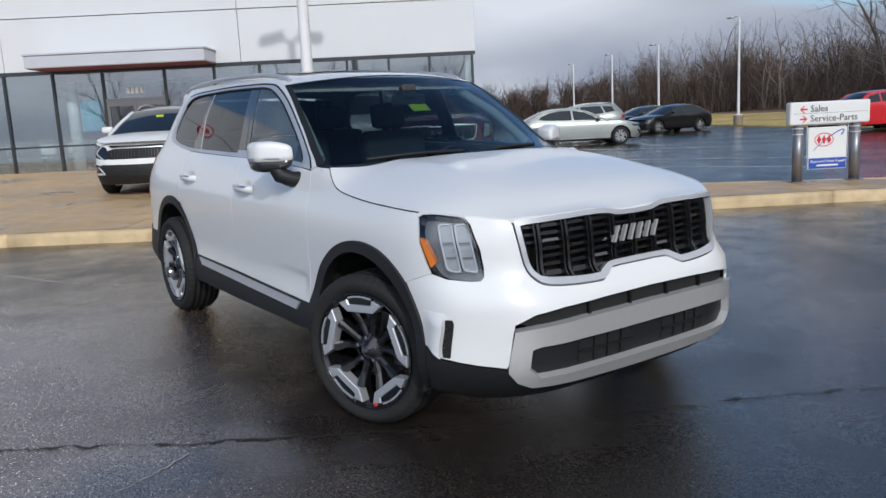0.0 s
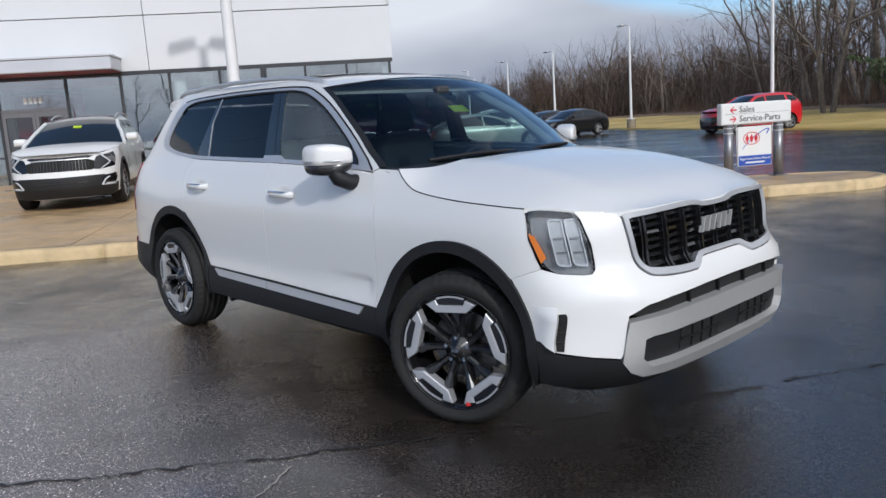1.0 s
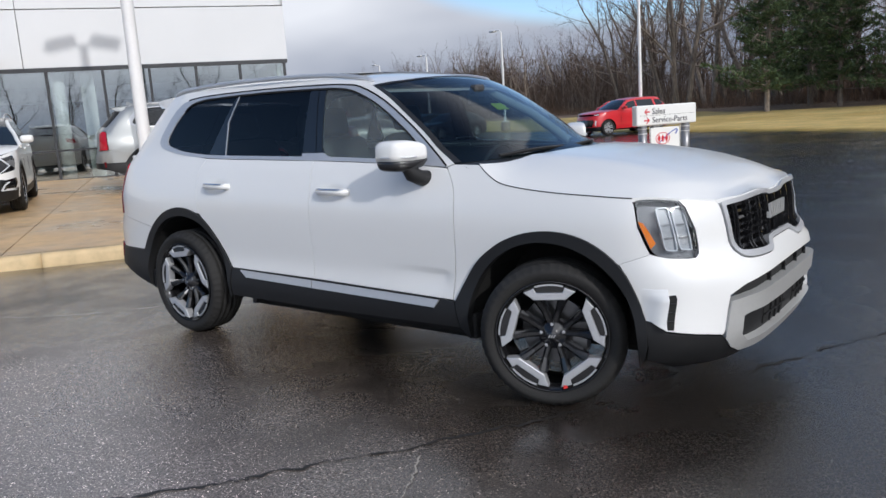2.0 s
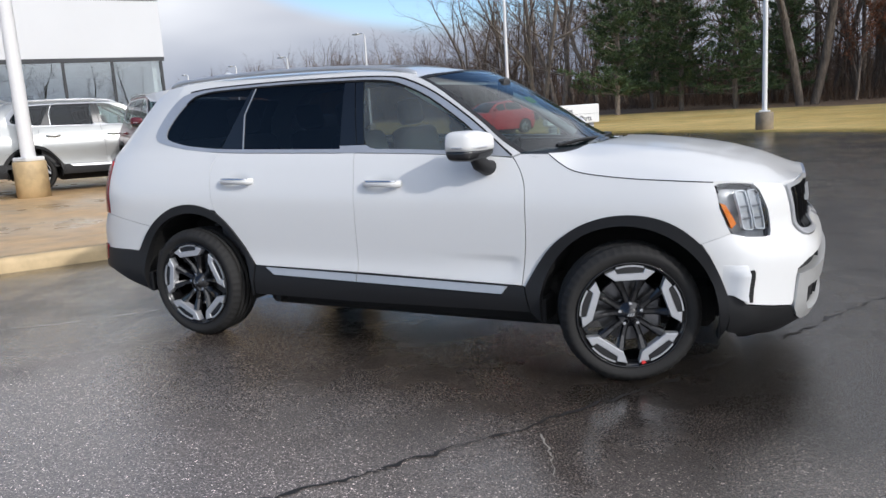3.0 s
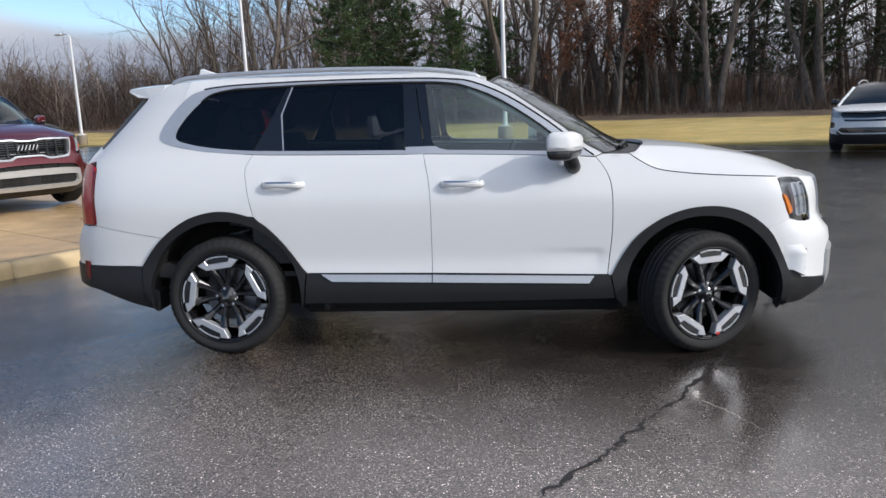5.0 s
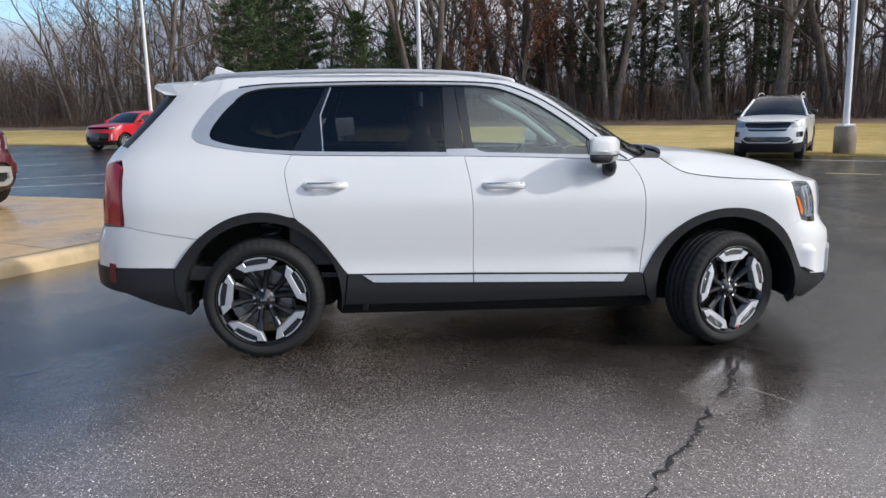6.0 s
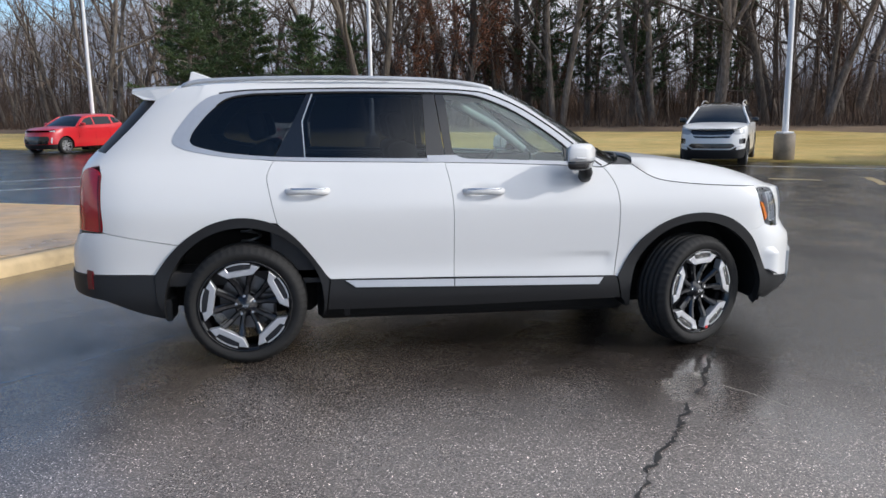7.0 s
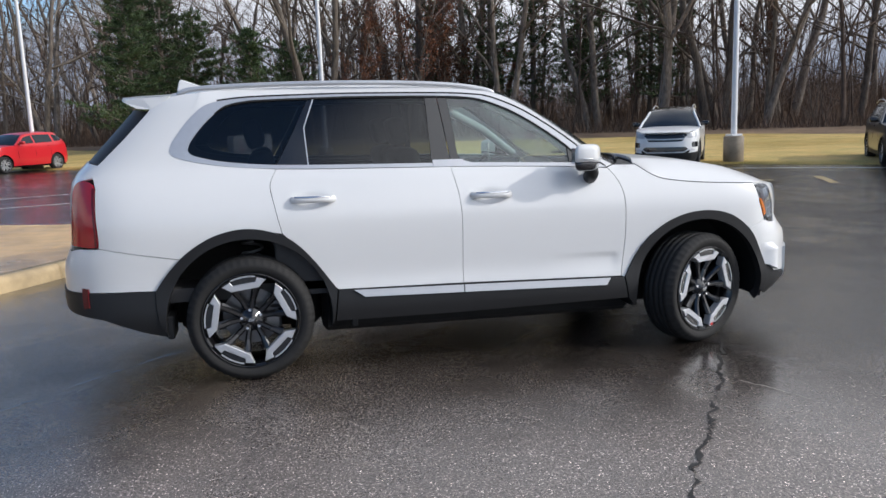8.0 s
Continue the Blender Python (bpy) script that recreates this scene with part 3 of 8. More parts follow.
def build_pad():
    """The raised display pad in front of the showroom: slabs with joints, and kerb stones."""
    far = [wall_xy(s, -0.05) for s in (-0.2, -8, -16, -24, -32)]
    poly = [(float(p[0]), float(p[1])) for p in PAD_EDGE] + far + [(-33.0, -16.0)]

    def fun(u, v):
        z = np.array([ground_z(a, b) + PAD_H for a, b in zip(u, v)])
        return np.stack([u, v, z], 1), np.tile(np.array([0, 0, 1.0]), (len(u), 1))
    core = [(a - NX * 0.09, b - NY * 0.09) for a, b in poly]
    base = surf_panel("pavement", fun, core, SEAM, None, "tan concrete display pad with joints, damp from rain", 1.2, 0.3, -0.012)
    tagged(base, "", "pavement", "", "structure")
    # slabs: cells of a grid along the building, cut by the pad's outline
    bm = bmesh.new()
    ins = []
    m = len(poly)
    for i in range(m):  # inset the outline by the kerb's width
        a, b, c = (Vector(poly[(i + k) % m]) for k in (-1, 0, 1))
        d = ((b - a).normalized() + (c - b).normalized())
        d = d.normalized() if d.length > 1e-6 else (c - b).normalized()
        ins.append(b + Vector((-d.y, d.x)) * (0.17 if i < len(PAD_EDGE) else 0.0))
    bm.faces.new([bm.verts.new((p.x, p.y, 0)) for p in ins])
    size = 3.05
    for no, c0, lo, hi in (((DX, DY, 0), (WALL_O[0], WALL_O[1], 0), -14, 3), ((NX, NY, 0), (WALL_O[0], WALL_O[1], 0), 0, 9)):
        for k in range(lo, hi):
            co = Vector(c0) + Vector(no) * (size * k + 0.6)
            r = bmesh.ops.bisect_plane(bm, geom=bm.verts[:] + bm.edges[:] + bm.faces[:], dist=1e-6, plane_co=co, plane_no=no)
            cut = [e for e in r["geom_cut"] if isinstance(e, bmesh.types.BMEdge)]
            bmesh.ops.split_edges(bm, edges=cut)
    pieces = [[v.co.copy() for v in f.verts] for f in bm.faces if f.calc_area() > 0.05]
    bm.free()
    for ring in pieces:
        c = sum(ring, Vector()) / len(ring)
        q = [p + (c - p).normalized() * 0.008 for p in ring]
        n = len(q)
        top = [(p.x, p.y, ground_z(p.x, p.y) + PAD_H) for p in q]
        vs = top + [(x, y, z - 0.02) for x, y, z in top]
        fs = [tuple(range(n))] + [(i, i + n, (i + 1) % n + n, (i + 1) % n) for i in range(n)]
        nz = sum((q[i].x * q[(i + 1) % n].y - q[(i + 1) % n].x * q[i].y) for i in range(n))
        if nz < 0:
            fs = [f[::-1] for f in fs]
        pyd("slab", vs, fs, CONCRETE if c.x * NX + c.y * NY < 0.2 else GREY_CONCRETE, base)
    # kerb stones
    for line, stone in ((KERB_LINE, 1.75), (TIP, 0.8), (BACK_LINE, 1.75)):
        pts = [Vector((float(p[0]), float(p[1]))) for p in line]
        acc, cur, runs = 0.0, [pts[0]], []
        for a, b in zip(pts, pts[1:]):
            L = (b - a).length
            t0 = 0.0
            while acc + (L - t0) >= stone:
                t0 += stone - acc
                q = a.lerp(b, t0 / L)
                runs.append(cur + [q])
                cur, acc = [q], 0.0
            acc += L - t0
            cur.append(b)
        runs.append(cur)
        for run in runs:
            run = [p for i, p in enumerate(run) if i == 0 or (p - run[i - 1]).length > 0.02]
            if len(run) < 2:
                continue
            prof = [(0.0, -0.2), (0.0, 0.09), (0.012, 0.125), (0.035, 0.146), (0.06, 0.152), (0.17, 0.152), (0.17, -0.1)]
            vs, fs = [], []
            for i, p in enumerate(run):
                d = (run[min(i + 1, len(run) - 1)] - run[max(i - 1, 0)]).normalized()
                nrm = Vector((-d.y, d.x))
                sh = d * (0.005 if i == 0 else -0.005 if i == len(run) - 1 else 0)
                for o, h in prof:
                    q = p + nrm * o + sh
                    vs.append((q.x, q.y, ground_z(p.x, p.y) + h))
            k = len(prof)
            for i in range(len(run) - 1):
                for j in range(k - 1):
                    fs.append((i * k + j, (i + 1) * k + j, (i + 1) * k + j + 1, i * k + j + 1))
            fs += [tuple(range(k)), tuple((len(run) - 1) * k + j for j in range(k))[::-1]]
            pyd("kerb_stone", vs, fs, KERB, base, "", True)


build_pad()

LOT_EDGE = [(-120, 96), (-60, 62), (-35, 47), (-23, 39.3), (-9.5, 29.9), (2.2, 22.6), (13.0, 14.1), (22, 6.5), (45, -14), (90, -60)]


def edge_frames(n=3):
    pts = [Vector((float(p[0]), float(p[1]))) for p in cr(LOT_EDGE, n)]
    out = []
    for i, p in enumerate(pts):
        d = (pts[min(i + 1, len(pts) - 1)] - pts[max(i - 1, 0)]).normalized()
        out.append((p, Vector((-d.y, d.x))))
    return out


def lawn_z(x, y, out):
    return ground_z(x, y) + 0.05 + 0.55 * smooth01(out / 30) + 0.012 * max(0, out - 25)


def build_lawn():
    for name, mat, a, b, label in (("lawn", LAWN, 0.0, 15.5, "yellowed winter lawn behind the car park"), ("woodland_floor", LITTER, 15.5, 160.0, "brown leaf litter under bare woods")):
        rows = []
        steps = [a + (b - a) * (i / 14) ** (1 if a == 0 else 1.6) for i in range(15)]
        vs, fs = [], []
        fr = edge_frames(6)
        for p, nn in fr:
            for o in steps:
                w = o + (1.6 * noise.noise(Vector((p.x * 0.15, p.y * 0.15, 0))) if o > 12 and o < 32 else 0)
                q = p + nn * w
                lift = 0.0 if a == 0 or o > a else -0.02
                vs.append((q.x, q.y, lawn_z(q.x, q.y, w) + 0.05 * noise.noise(Vector((q.x * 0.3, q.y * 0.3, 3))) * smooth01(w / 3) + lift))
        k = len(steps)
        for i in range(len(fr) - 1):
            for j in range(k - 1):
                fs.append((i * k + j, (i + 1) * k + j, (i + 1) * k + j + 1, i * k + j + 1))
        if a == 0:  # the cut edge down to the asphalt
            base = len(vs)
            for i in range(len(fr)):
                x, y, z = vs[i * k]
                vs.append((x, y, z - 0.3))
            for i in range(len(fr) - 1):
                fs.append((base + i, base + i + 1, (i + 1) * k, i * k))
        ob = pyd(name, vs, fs, mat, None, label, True)
        tagged(ob, "", "lawn" if a == 0 else "woodland floor", "", "structure")


build_lawn()


def ribbon(name, pts, width, mat, lift, label, category, jitter=0.0, seed=1, kind="structure"):
    """A flat irregular band lying on the asphalt."""
    rng = random.Random(seed)
    P = [Vector((float(p[0]), float(p[1]))) for p in pts]
    vs, fs = [], []
    for i, p in enumerate(P):
        d = (P[min(i + 1, len(P) - 1)] - P[max(i - 1, 0)]).normalized()
        nn = Vector((-d.y, d.x))
        w = width(i / (len(P) - 1)) if callable(width) else width
        for s in (-1, 1):
            q = p + nn * (s * w / 2 + rng.uniform(-jitter, jitter))
            vs.append((q.x, q.y, ground_z(q.x, q.y) + lift))
    fs = [(2 * i, 2 * i + 2, 2 * i + 3, 2 * i + 1) for i in range(len(P) - 1)]
    ob = pyd(name, vs, fs, mat, None, label)
    return tagged(ob, "", category, "", kind)


def wander(pts, n, amp, seed):
    rng = random.Random(seed)
    out = []
    for p in cr(pts, n):
        out.append((p[0] + rng.uniform(-amp, amp), p[1] + rng.uniform(-amp, amp)))
    return out


CRACK_PTS = [(0.9, -4.6), (1.45, -3.4), (1.78, -2.74), (2.06, -2.4), (2.22, -2.16), (2.56, -1.69), (2.95, -1.06), (3.27, -0.56), (3.74, 0.38), (4.2, 1.25), (5.3, 3.2), (6.2, 5.0)]
ribbon("crack", wander(CRACK_PTS, 14, 0.018, 4), lambda t: 0.006 + 0.014 * abs(math.sin(23 * t)) * abs(math.sin(61 * t)), CRACK, 0.004, "jagged dark crack across wet asphalt", "crack", 0.012, 5)
ribbon("crack", wander([(-4.0, -2.4), (-2.4, -1.75), (-1.41, -1.2), (-0.7, -0.44), (0.2, 0.4)], 12, 0.015, 8), 0.007, PUDDLE, 0.004, "narrow wet crack in asphalt beside the rear wheel", "crack", 0.008, 9)
ribbon("scratch", wander([(2.66, -1.74), (2.76, -1.92), (2.84, -2.12)], 10, 0.008, 18), lambda t: 0.008 * (1 - t) + 0.002, GREY_CONCRETE, 0.004, "pale scratch in asphalt beside the crack", "scratch", 0.003, 19)


# parking lines
for a, b in (((5.5, 16.6), (30, 3.0)), ((-2.0, 12.6), (-9.0, 9.5)), ((-3.2, 15.2), (-10.5, 11.4)), ((-9.0, 18.5), (-22.0, 13.5))):
    k = 24
    ribbon("parking_line", [(a[0] + (b[0] - a[0]) * i / k, a[1] + (b[1] - a[1]) * i / k) for i in range(k + 1)], 0.10, LINE_WHITE, 0.004, "worn white parking line on wet asphalt", "road marking", 0.01, 3)
for a, b in (((10.1, 10.25), (11.0, 9.75)), ((12.4, 10.1), (11.7, 8.65))):
    ribbon("parking_line", [(a[0] + (b[0] - a[0]) * i / 6, a[1] + (b[1] - a[1]) * i / 6) for i in range(7)], 0.2, LINE_YELLOW, 0.004, "faded yellow mark on wet asphalt", "road marking", 0.03, 4)

# ---- showroom ----
BASE_Z = 0.34
HEAD_Z, SEAM_Z, TOP_Z = 3.30, 4.80, 8.2


def wall_pose():
    return Matrix.Translation((WALL_O[0], WALL_O[1], 0)) @ Matrix.Rotation(radians(WALL_AZ), 4, "Z")


def build_showroom():
    """Local x runs along the front (negative to the entrance), y into the building."""
    W = wall_pose()
    b = thing("dealership_building", W, "white panelled car showroom with dark glass front", "building")

    def bx(name, lo, hi, mat, parent=b, bevel=0.0, label=""):
        return part(name, box_bm(lo, hi, bevel), mat, parent, label)
    x0, x1, depth = -34.0, 0.05, 16.0
    # white cladding: panels with narrow joints on a dark backing
    bx("wall", (x0, 0.10, HEAD_Z + 0.02), (x1 - 0.06, 0.30, TOP_Z - 0.1), SEAM, b, 0, "dark backing behind the panels")
    bx("wall", (x1 - 0.30, 0.30, 0.1), (x1 - 0.08, depth, TOP_Z - 0.1), PANEL_WHITE)
    bx("wall", (x0, depth - 0.2, 0.1), (x1 - 0.3, depth, TOP_Z - 0.1), PANEL_WHITE)
    bx("wall", (x0 - 0.2, 0.1, 0.1), (x0, depth, TOP_Z - 0.1), PANEL_WHITE)
    bx("roof", (x0 - 0.2, 0.05, TOP_Z - 0.1), (x1, depth, TOP_Z + 0.1), CANOPY_GREY)
    xs = [x1, -6.8, -13.6, -20.4, -27.2, x0]
    zs = [HEAD_Z, SEAM_Z, 6.3, TOP_Z - 0.1]
    for i in range(len(xs) - 1):
        for j in range(len(zs) - 1):
            bx("wall_panel", (xs[i + 1] + 0.008, 0.0, zs[j] + 0.012), (xs[i] - 0.008, 0.1, zs[j + 1] - 0.012), PANEL_WHITE, b, 0.006)
    for j in range(3):
        bx("wall_panel", (x1 - 0.08, 0.0 if j else 0.1, zs[j] + 0.012), (x1, 8.0, zs[j + 1] - 0.012), PANEL_WHITE, b, 0.006)
    bx("head_trim", (x0, -0.02, HEAD_Z - 0.09), (x1 - 0.02, 0.12, HEAD_Z + 0.012), MULLION)
    bx("sill", (x0, 0.0, 0.05), (x1 - 0.02, 0.16, BASE_Z + 0.05), MULLION)
    # glass front
    mull = [-0.06, -1.32, -2.52, -3.74, -4.92, -6.30, -7.62, -9.06, -10.85, -12.28, -13.68, -15.1, -16.5, -17.9, -19.4, -21, -22.6, -24.2, -26, -28, -30, -32]
    for k, x in enumerate(mull):
        bx("mullion", (x - 0.035, 0.0, BASE_Z + 0.05), (x + 0.035, 0.14, HEAD_Z - 0.09), MULLION, b, 0.004)
    for x, xn in zip(mull, mull[1:]):
        door = xn < -10.8 < x
        if not door and x > -31:
            bx("transom", (xn + 0.036, 0.01, 1.12), (x - 0.036, 0.12, 1.17), MULLION)
            panes = ((BASE_Z + 0.05, 1.12), (1.17, HEAD_Z - 0.09))
        elif door:
            panes = ((2.44, HEAD_Z - 0.09),)
        for lo, hi in panes:
            g = bx("pane", (xn + 0.036, 0.055, lo), (x - 0.036, 0.067, hi), SHOW_GLASS)
            g.visible_shadow = False
    # side return glass at the corner
    # entrance: two framed leaves under a grey head
    bx("door_frame", (-10.81, 0.0, 2.36), (-9.10, 0.14, 2.44), DOOR_GREY, b, 0.004)
    for k, xa in enumerate((-10.81, -9.95)):
        leaf = part("door", box_bm((xa, 0.02, BASE_Z + 0.02), (xa + 0.09, 0.1, 2.36)), DOOR_GREY, b, "grey framed glass entrance door")
        part("door_stile", box_bm((xa + 0.77, 0.02, BASE_Z + 0.02), (xa + 0.85, 0.1, 2.36)), DOOR_GREY, leaf)
        part("door_rail", box_bm((xa + 0.09, 0.02, 2.22), (xa + 0.77, 0.1, 2.36)), DOOR_GREY, leaf)
        part("door_rail", box_bm((xa + 0.09, 0.02, BASE_Z + 0.02), (xa + 0.77, 0.1, BASE_Z + 0.25)), DOOR_GREY, leaf)
        g = part("door_glass", box_bm((xa + 0.09, 0.05, BASE_Z + 0.25), (xa + 0.77, 0.06, 2.22)), DOOR_GLASS, leaf)
        g.visible_shadow = False
        part("door_notice", box_bm((xa + 0.2, 0.035, 1.45), (xa + 0.62, 0.045, 1.62)), PAPER, leaf, "white notice bars on the door glass")
        part("handle", box_bm((xa + (0.70 if k == 0 else 0.12), -0.05, 1.0), (xa + (0.73 if k == 0 else 0.15), -0.01, 1.7)), POLE_GREY, leaf)
    bx("lobby_wall", (-10.9, 1.4, BASE_Z), (-9.0, 1.5, 2.9), SOFFIT_RED, b, 0, "maroon lobby wall behind the doors")
    # number over the door, as plain bars
    for k in range(4):
        bx("number_bar", (-10.2 + 0.13 * k, 0.03, 2.58), (-10.11 + 0.13 * k, 0.05, 2.74), SIGN_WHITE)
    # plain red oval on the fascia
    ov = [(0.62 * math.cos(a), 0.36 * math.sin(a)) for a in np.linspace(0, 2 * math.pi, 41)[:-1]]
    em = part("emblem", prism_bm([(-23.9 + x, 6.2 + z) for x, z in ov], -0.05, -0.002, "y"), SIGN_RED, b, "plain red oval emblem on the fascia")
    part("emblem_face", prism_bm([(-23.9 + x * 0.84, 6.2 + z * 0.78) for x, z in ov], -0.058, -0.051, "y"), SIGN_WHITE, em)
    part("emblem_bar", prism_bm([(-23.9 + x * 0.55, 6.2 + z * 0.34) for x, z in ov], -0.064, -0.059, "y"), SIGN_RED, em)
    # canopy
    can = part("canopy", box_bm((-12.45, -1.2, 3.30), (-7.52, 0.0, 3.64), 0.02), CANOPY_GREY, b, "grey metal entrance canopy with maroon soffit")
    part("canopy_cap", box_bm((-12.48, -1.23, 3.64), (-7.49, 0.0, 3.69), 0.008), CANOPY_GREY, can)
    part("soffit", box_bm((-12.4, -1.15, 3.285), (-7.57, 0.0, 3.298)), SOFFIT_RED, can)
    part("canopy_wall", box_bm((-12.4, 0.15, 2.95), (-7.57, 0.2, 3.28)), SOFFIT_RED, can, "maroon band behind the glass")
    # inside
    bx("showroom_floor", (x0, 0.16, 0.2), (x1 - 0.3, depth - 0.2, BASE_Z + 0.02), INNER_FLOOR)
    bx("showroom_ceiling", (x0, 0.30, HEAD_Z + 0.05), (x1 - 0.3, depth - 0.2, HEAD_Z + 0.2), INNER_WALL)
    bx("inner_wall", (x0, 9.0, BASE_Z), (x1 - 0.3, 9.15, HEAD_Z + 0.05), INNER_WALL)
    bx("inner_partition", (-8.2, 4.5, BASE_Z), (-3.0, 4.62, 2.6), INNER_DARK)
    for x in (-12.0, -6.1, -18.2):
        part("column", _lathe_bm([(0.0, BASE_Z), (0.17, BASE_Z), (0.17, HEAD_Z + 0.05), (0.0, HEAD_Z + 0.05)], (x, 0.55)), PANEL_WHITE, b, "white round column", True)
    part("poster", box_bm((-11.72, 0.35, 1.55), (-11.12, 0.37, 2.45)), POSTER_BLUE, b, "blue hanging poster")
    part("banner", box_bm((-11.05, 0.75, 0.6), (-10.95, 1.35, 3.1)), PAPER, b, "patterned white banner")
    part("tower_display", box_bm((-5.55, 0.6, BASE_Z), (-5.2, 0.75, 3.2)), PAPER, b, "patterned white banner")
    return b


def _lathe_bm(profile, at, segs=20):
    """A turned form round a vertical axis: profile of (radius, z)."""
    bm = bmesh.new()
    rings = []
    for r, z in profile:
        rings.append([bm.verts.new((at[0] + r * math.cos(2 * math.pi * k / segs), at[1] + r * math.sin(2 * math.pi * k / segs), z)) for k in range(segs)])
    for a, b in zip(rings, rings[1:]):
        for k in range(segs):
            q = (k + 1) % segs
            bm.faces.new((a[k], a[q], b[q], b[k]))
    bmesh.ops.remove_doubles(bm, verts=bm.verts[:], dist=1e-5)
    bmesh.ops.recalc_face_normals(bm, faces=bm.faces[:])
    return bm


build_showroom()


def cafe_chair(m):
    t = thing("chair", m, "light metal chair behind the showroom glass", "chair", "showroom chairs")
    part("seat", box_bm((-0.2, -0.2, 0.43), (0.2, 0.2, 0.46), 0.01), PANEL_WHITE, t)
    part("backrest", box_bm((-0.2, 0.18, 0.55), (0.2, 0.205, 0.85), 0.01), PANEL_WHITE, t)
    for x in (-0.18, 0.18):
        for y in (-0.18, 0.18):
            tube("leg", [(x, y, 0.43), (x * 1.15, y * 1.15, 0)], 0.012, POLE_GREY, t, "", 6)
    return t


def cafe_table(m):
    t = thing("table", m, "round table behind the showroom glass", "table")
    part("tabletop", _lathe_bm([(0, 0.72), (0.36, 0.72), (0.37, 0.735), (0.36, 0.75), (0, 0.75)], (0, 0)), PANEL_WHITE, t, "", True)
    part("pedestal", _lathe_bm([(0.0, 0.0), (0.24, 0.0), (0.24, 0.02), (0.035, 0.05), (0.03, 0.72)], (0, 0)), POLE_GREY, t, "", True)
    return t


W0 = wall_pose()
c0 = cafe_chair(W0 @ pose(-13.2, 1.2, BASE_Z + 0.02, 0, 0, 200))
copy_thing(c0, W0 @ pose(-12.75, 2.0, BASE_Z + 0.02, 0, 0, 20))
copy_thing(c0, W0 @ pose(-14.4, 1.5, BASE_Z + 0.02, 0, 0, 120))
cafe_table(W0 @ pose(-13.6, 1.8, BASE_Z + 0.02))


# ---- lamp poles ----
def lot_lamp(x, y, height, arm_az, base_h=0.62, base_r=0.28, radius=0.085, white=True, heads=1, label="tall white car park lamp on a concrete base"):
    z = ground_z(x, y)
    t = thing("street_lamp", Matrix.Translation((x, y, z)), label, "street lamp", "car park lamps")
    if base_h:
        part("concrete_base", _lathe_bm([(0, -0.3), (base_r, -0.3), (base_r, base_h - 0.02), (base_r - 0.02, base_h), (0, base_h)], (0, 0), 24), POLE_BASE, t, "round tan concrete base", True)
        part("base_plate", box_bm((-0.17, -0.17, base_h), (0.17, 0.17, base_h + 0.06), 0.015), POLE_WHITE, t)
    tube("pole", [(0, 0, base_h), (0, 0, height * 0.5), (0, 0, height)], [radius, radius * 0.86, radius * 0.68], POLE_WHITE, t, "", 14)
    for h in range(heads):
        a = radians(arm_az + 180 * h)
        ax, ay = math.cos(a), math.sin(a)
        arm = [(0, 0, height - 0.06), (ax * 0.10, ay * 0.10, height + 0.10), (ax * 0.35, ay * 0.35, height + 0.16), (ax * 0.75, ay * 0.75, height + 0.17)]
        tube("arm", cr(arm, 5), 0.035, POLE_WHITE, t, "", 8)
        hd = part("lamp_head", box_bm((0.62, -0.14, -0.05), (1.18, 0.14, 0.04), 0.03, None, 2), POLE_WHITE, t, "flat lamp head")
        hd.matrix_basis = Matrix.Translation((0, 0, height + 0.17)) @ Matrix.Rotation(a, 4, "Z")
        part("diffuser", box_bm((0.68, -0.1, -0.062), (1.12, 0.1, -0.048)), PAPER, hd)
    return t


ARM = WALL_AZ + 90
lot_lamp(-9.47, 30.27, 8.3, ARM + 10)
lot_lamp(2.16, 23.17, 8.3, ARM + 10)
lot_lamp(13.06, 14.47, 8.3, ARM + 10, 0.76)
lot_lamp(-22.6, 39.6, 6.3, ARM + 10)
lot_lamp(-30.5, 41.9, 5.55, ARM + 10)
lot_lamp(-39.0, 46.5, 5.7, ARM + 10)
lot_lamp(-54.0, 57.0, 6.2, ARM + 10)


def display_pole():
    """The heavy white pole on the display pad with two lamp heads, whose shadow falls on the showroom."""
    x, y = -9.06, 4.65
    z = ground_z(x, y) + PAD_H
    t = thing("street_lamp", Matrix.Translation((x, y, z)), "thick white pole with twin lamp heads on the pad", "street lamp", "car park lamps")
    h = 7.35
    tube("pole", [(0, 0, 0.64), (0, 0, h * 0.5), (0, 0, h)], [0.125, 0.115, 0.10], POLE_WHITE, t, "", 18)
    part("concrete_base", _lathe_bm([(0, -0.05), (0.28, -0.05), (0.28, 0.62), (0.265, 0.645), (0, 0.645)], (0, 0), 28), KERB, t, "round tan concrete base", True)
    part("base_plate", box_bm((-0.19, -0.19, 0.645), (0.19, 0.19, 0.72), 0.015), POLE_WHITE, t)
    for s in (1, -1):
        tube("arm", [(0, 0, h - 0.1), (DX * 0.12 * s, DY * 0.12 * s, h + 0.02), (DX * 0.30 * s, DY * 0.30 * s, h + 0.12)], 0.045, POLE_WHITE, t, "", 8)
        hd = part("lamp_head", box_bm((0.18, -0.20, -0.02), (0.92, 0.20, 0.16), 0.07, None, 3), POLE_WHITE, t, "white shoebox lamp head", True)
        hd.matrix_basis = Matrix.Translation((0, 0, h + 0.12)) @ Matrix.Rotation(math.atan2(DY * s, DX * s), 4, "Z") @ Matrix.Rotation(radians(11), 4, "Y")
    return t


display_pole()


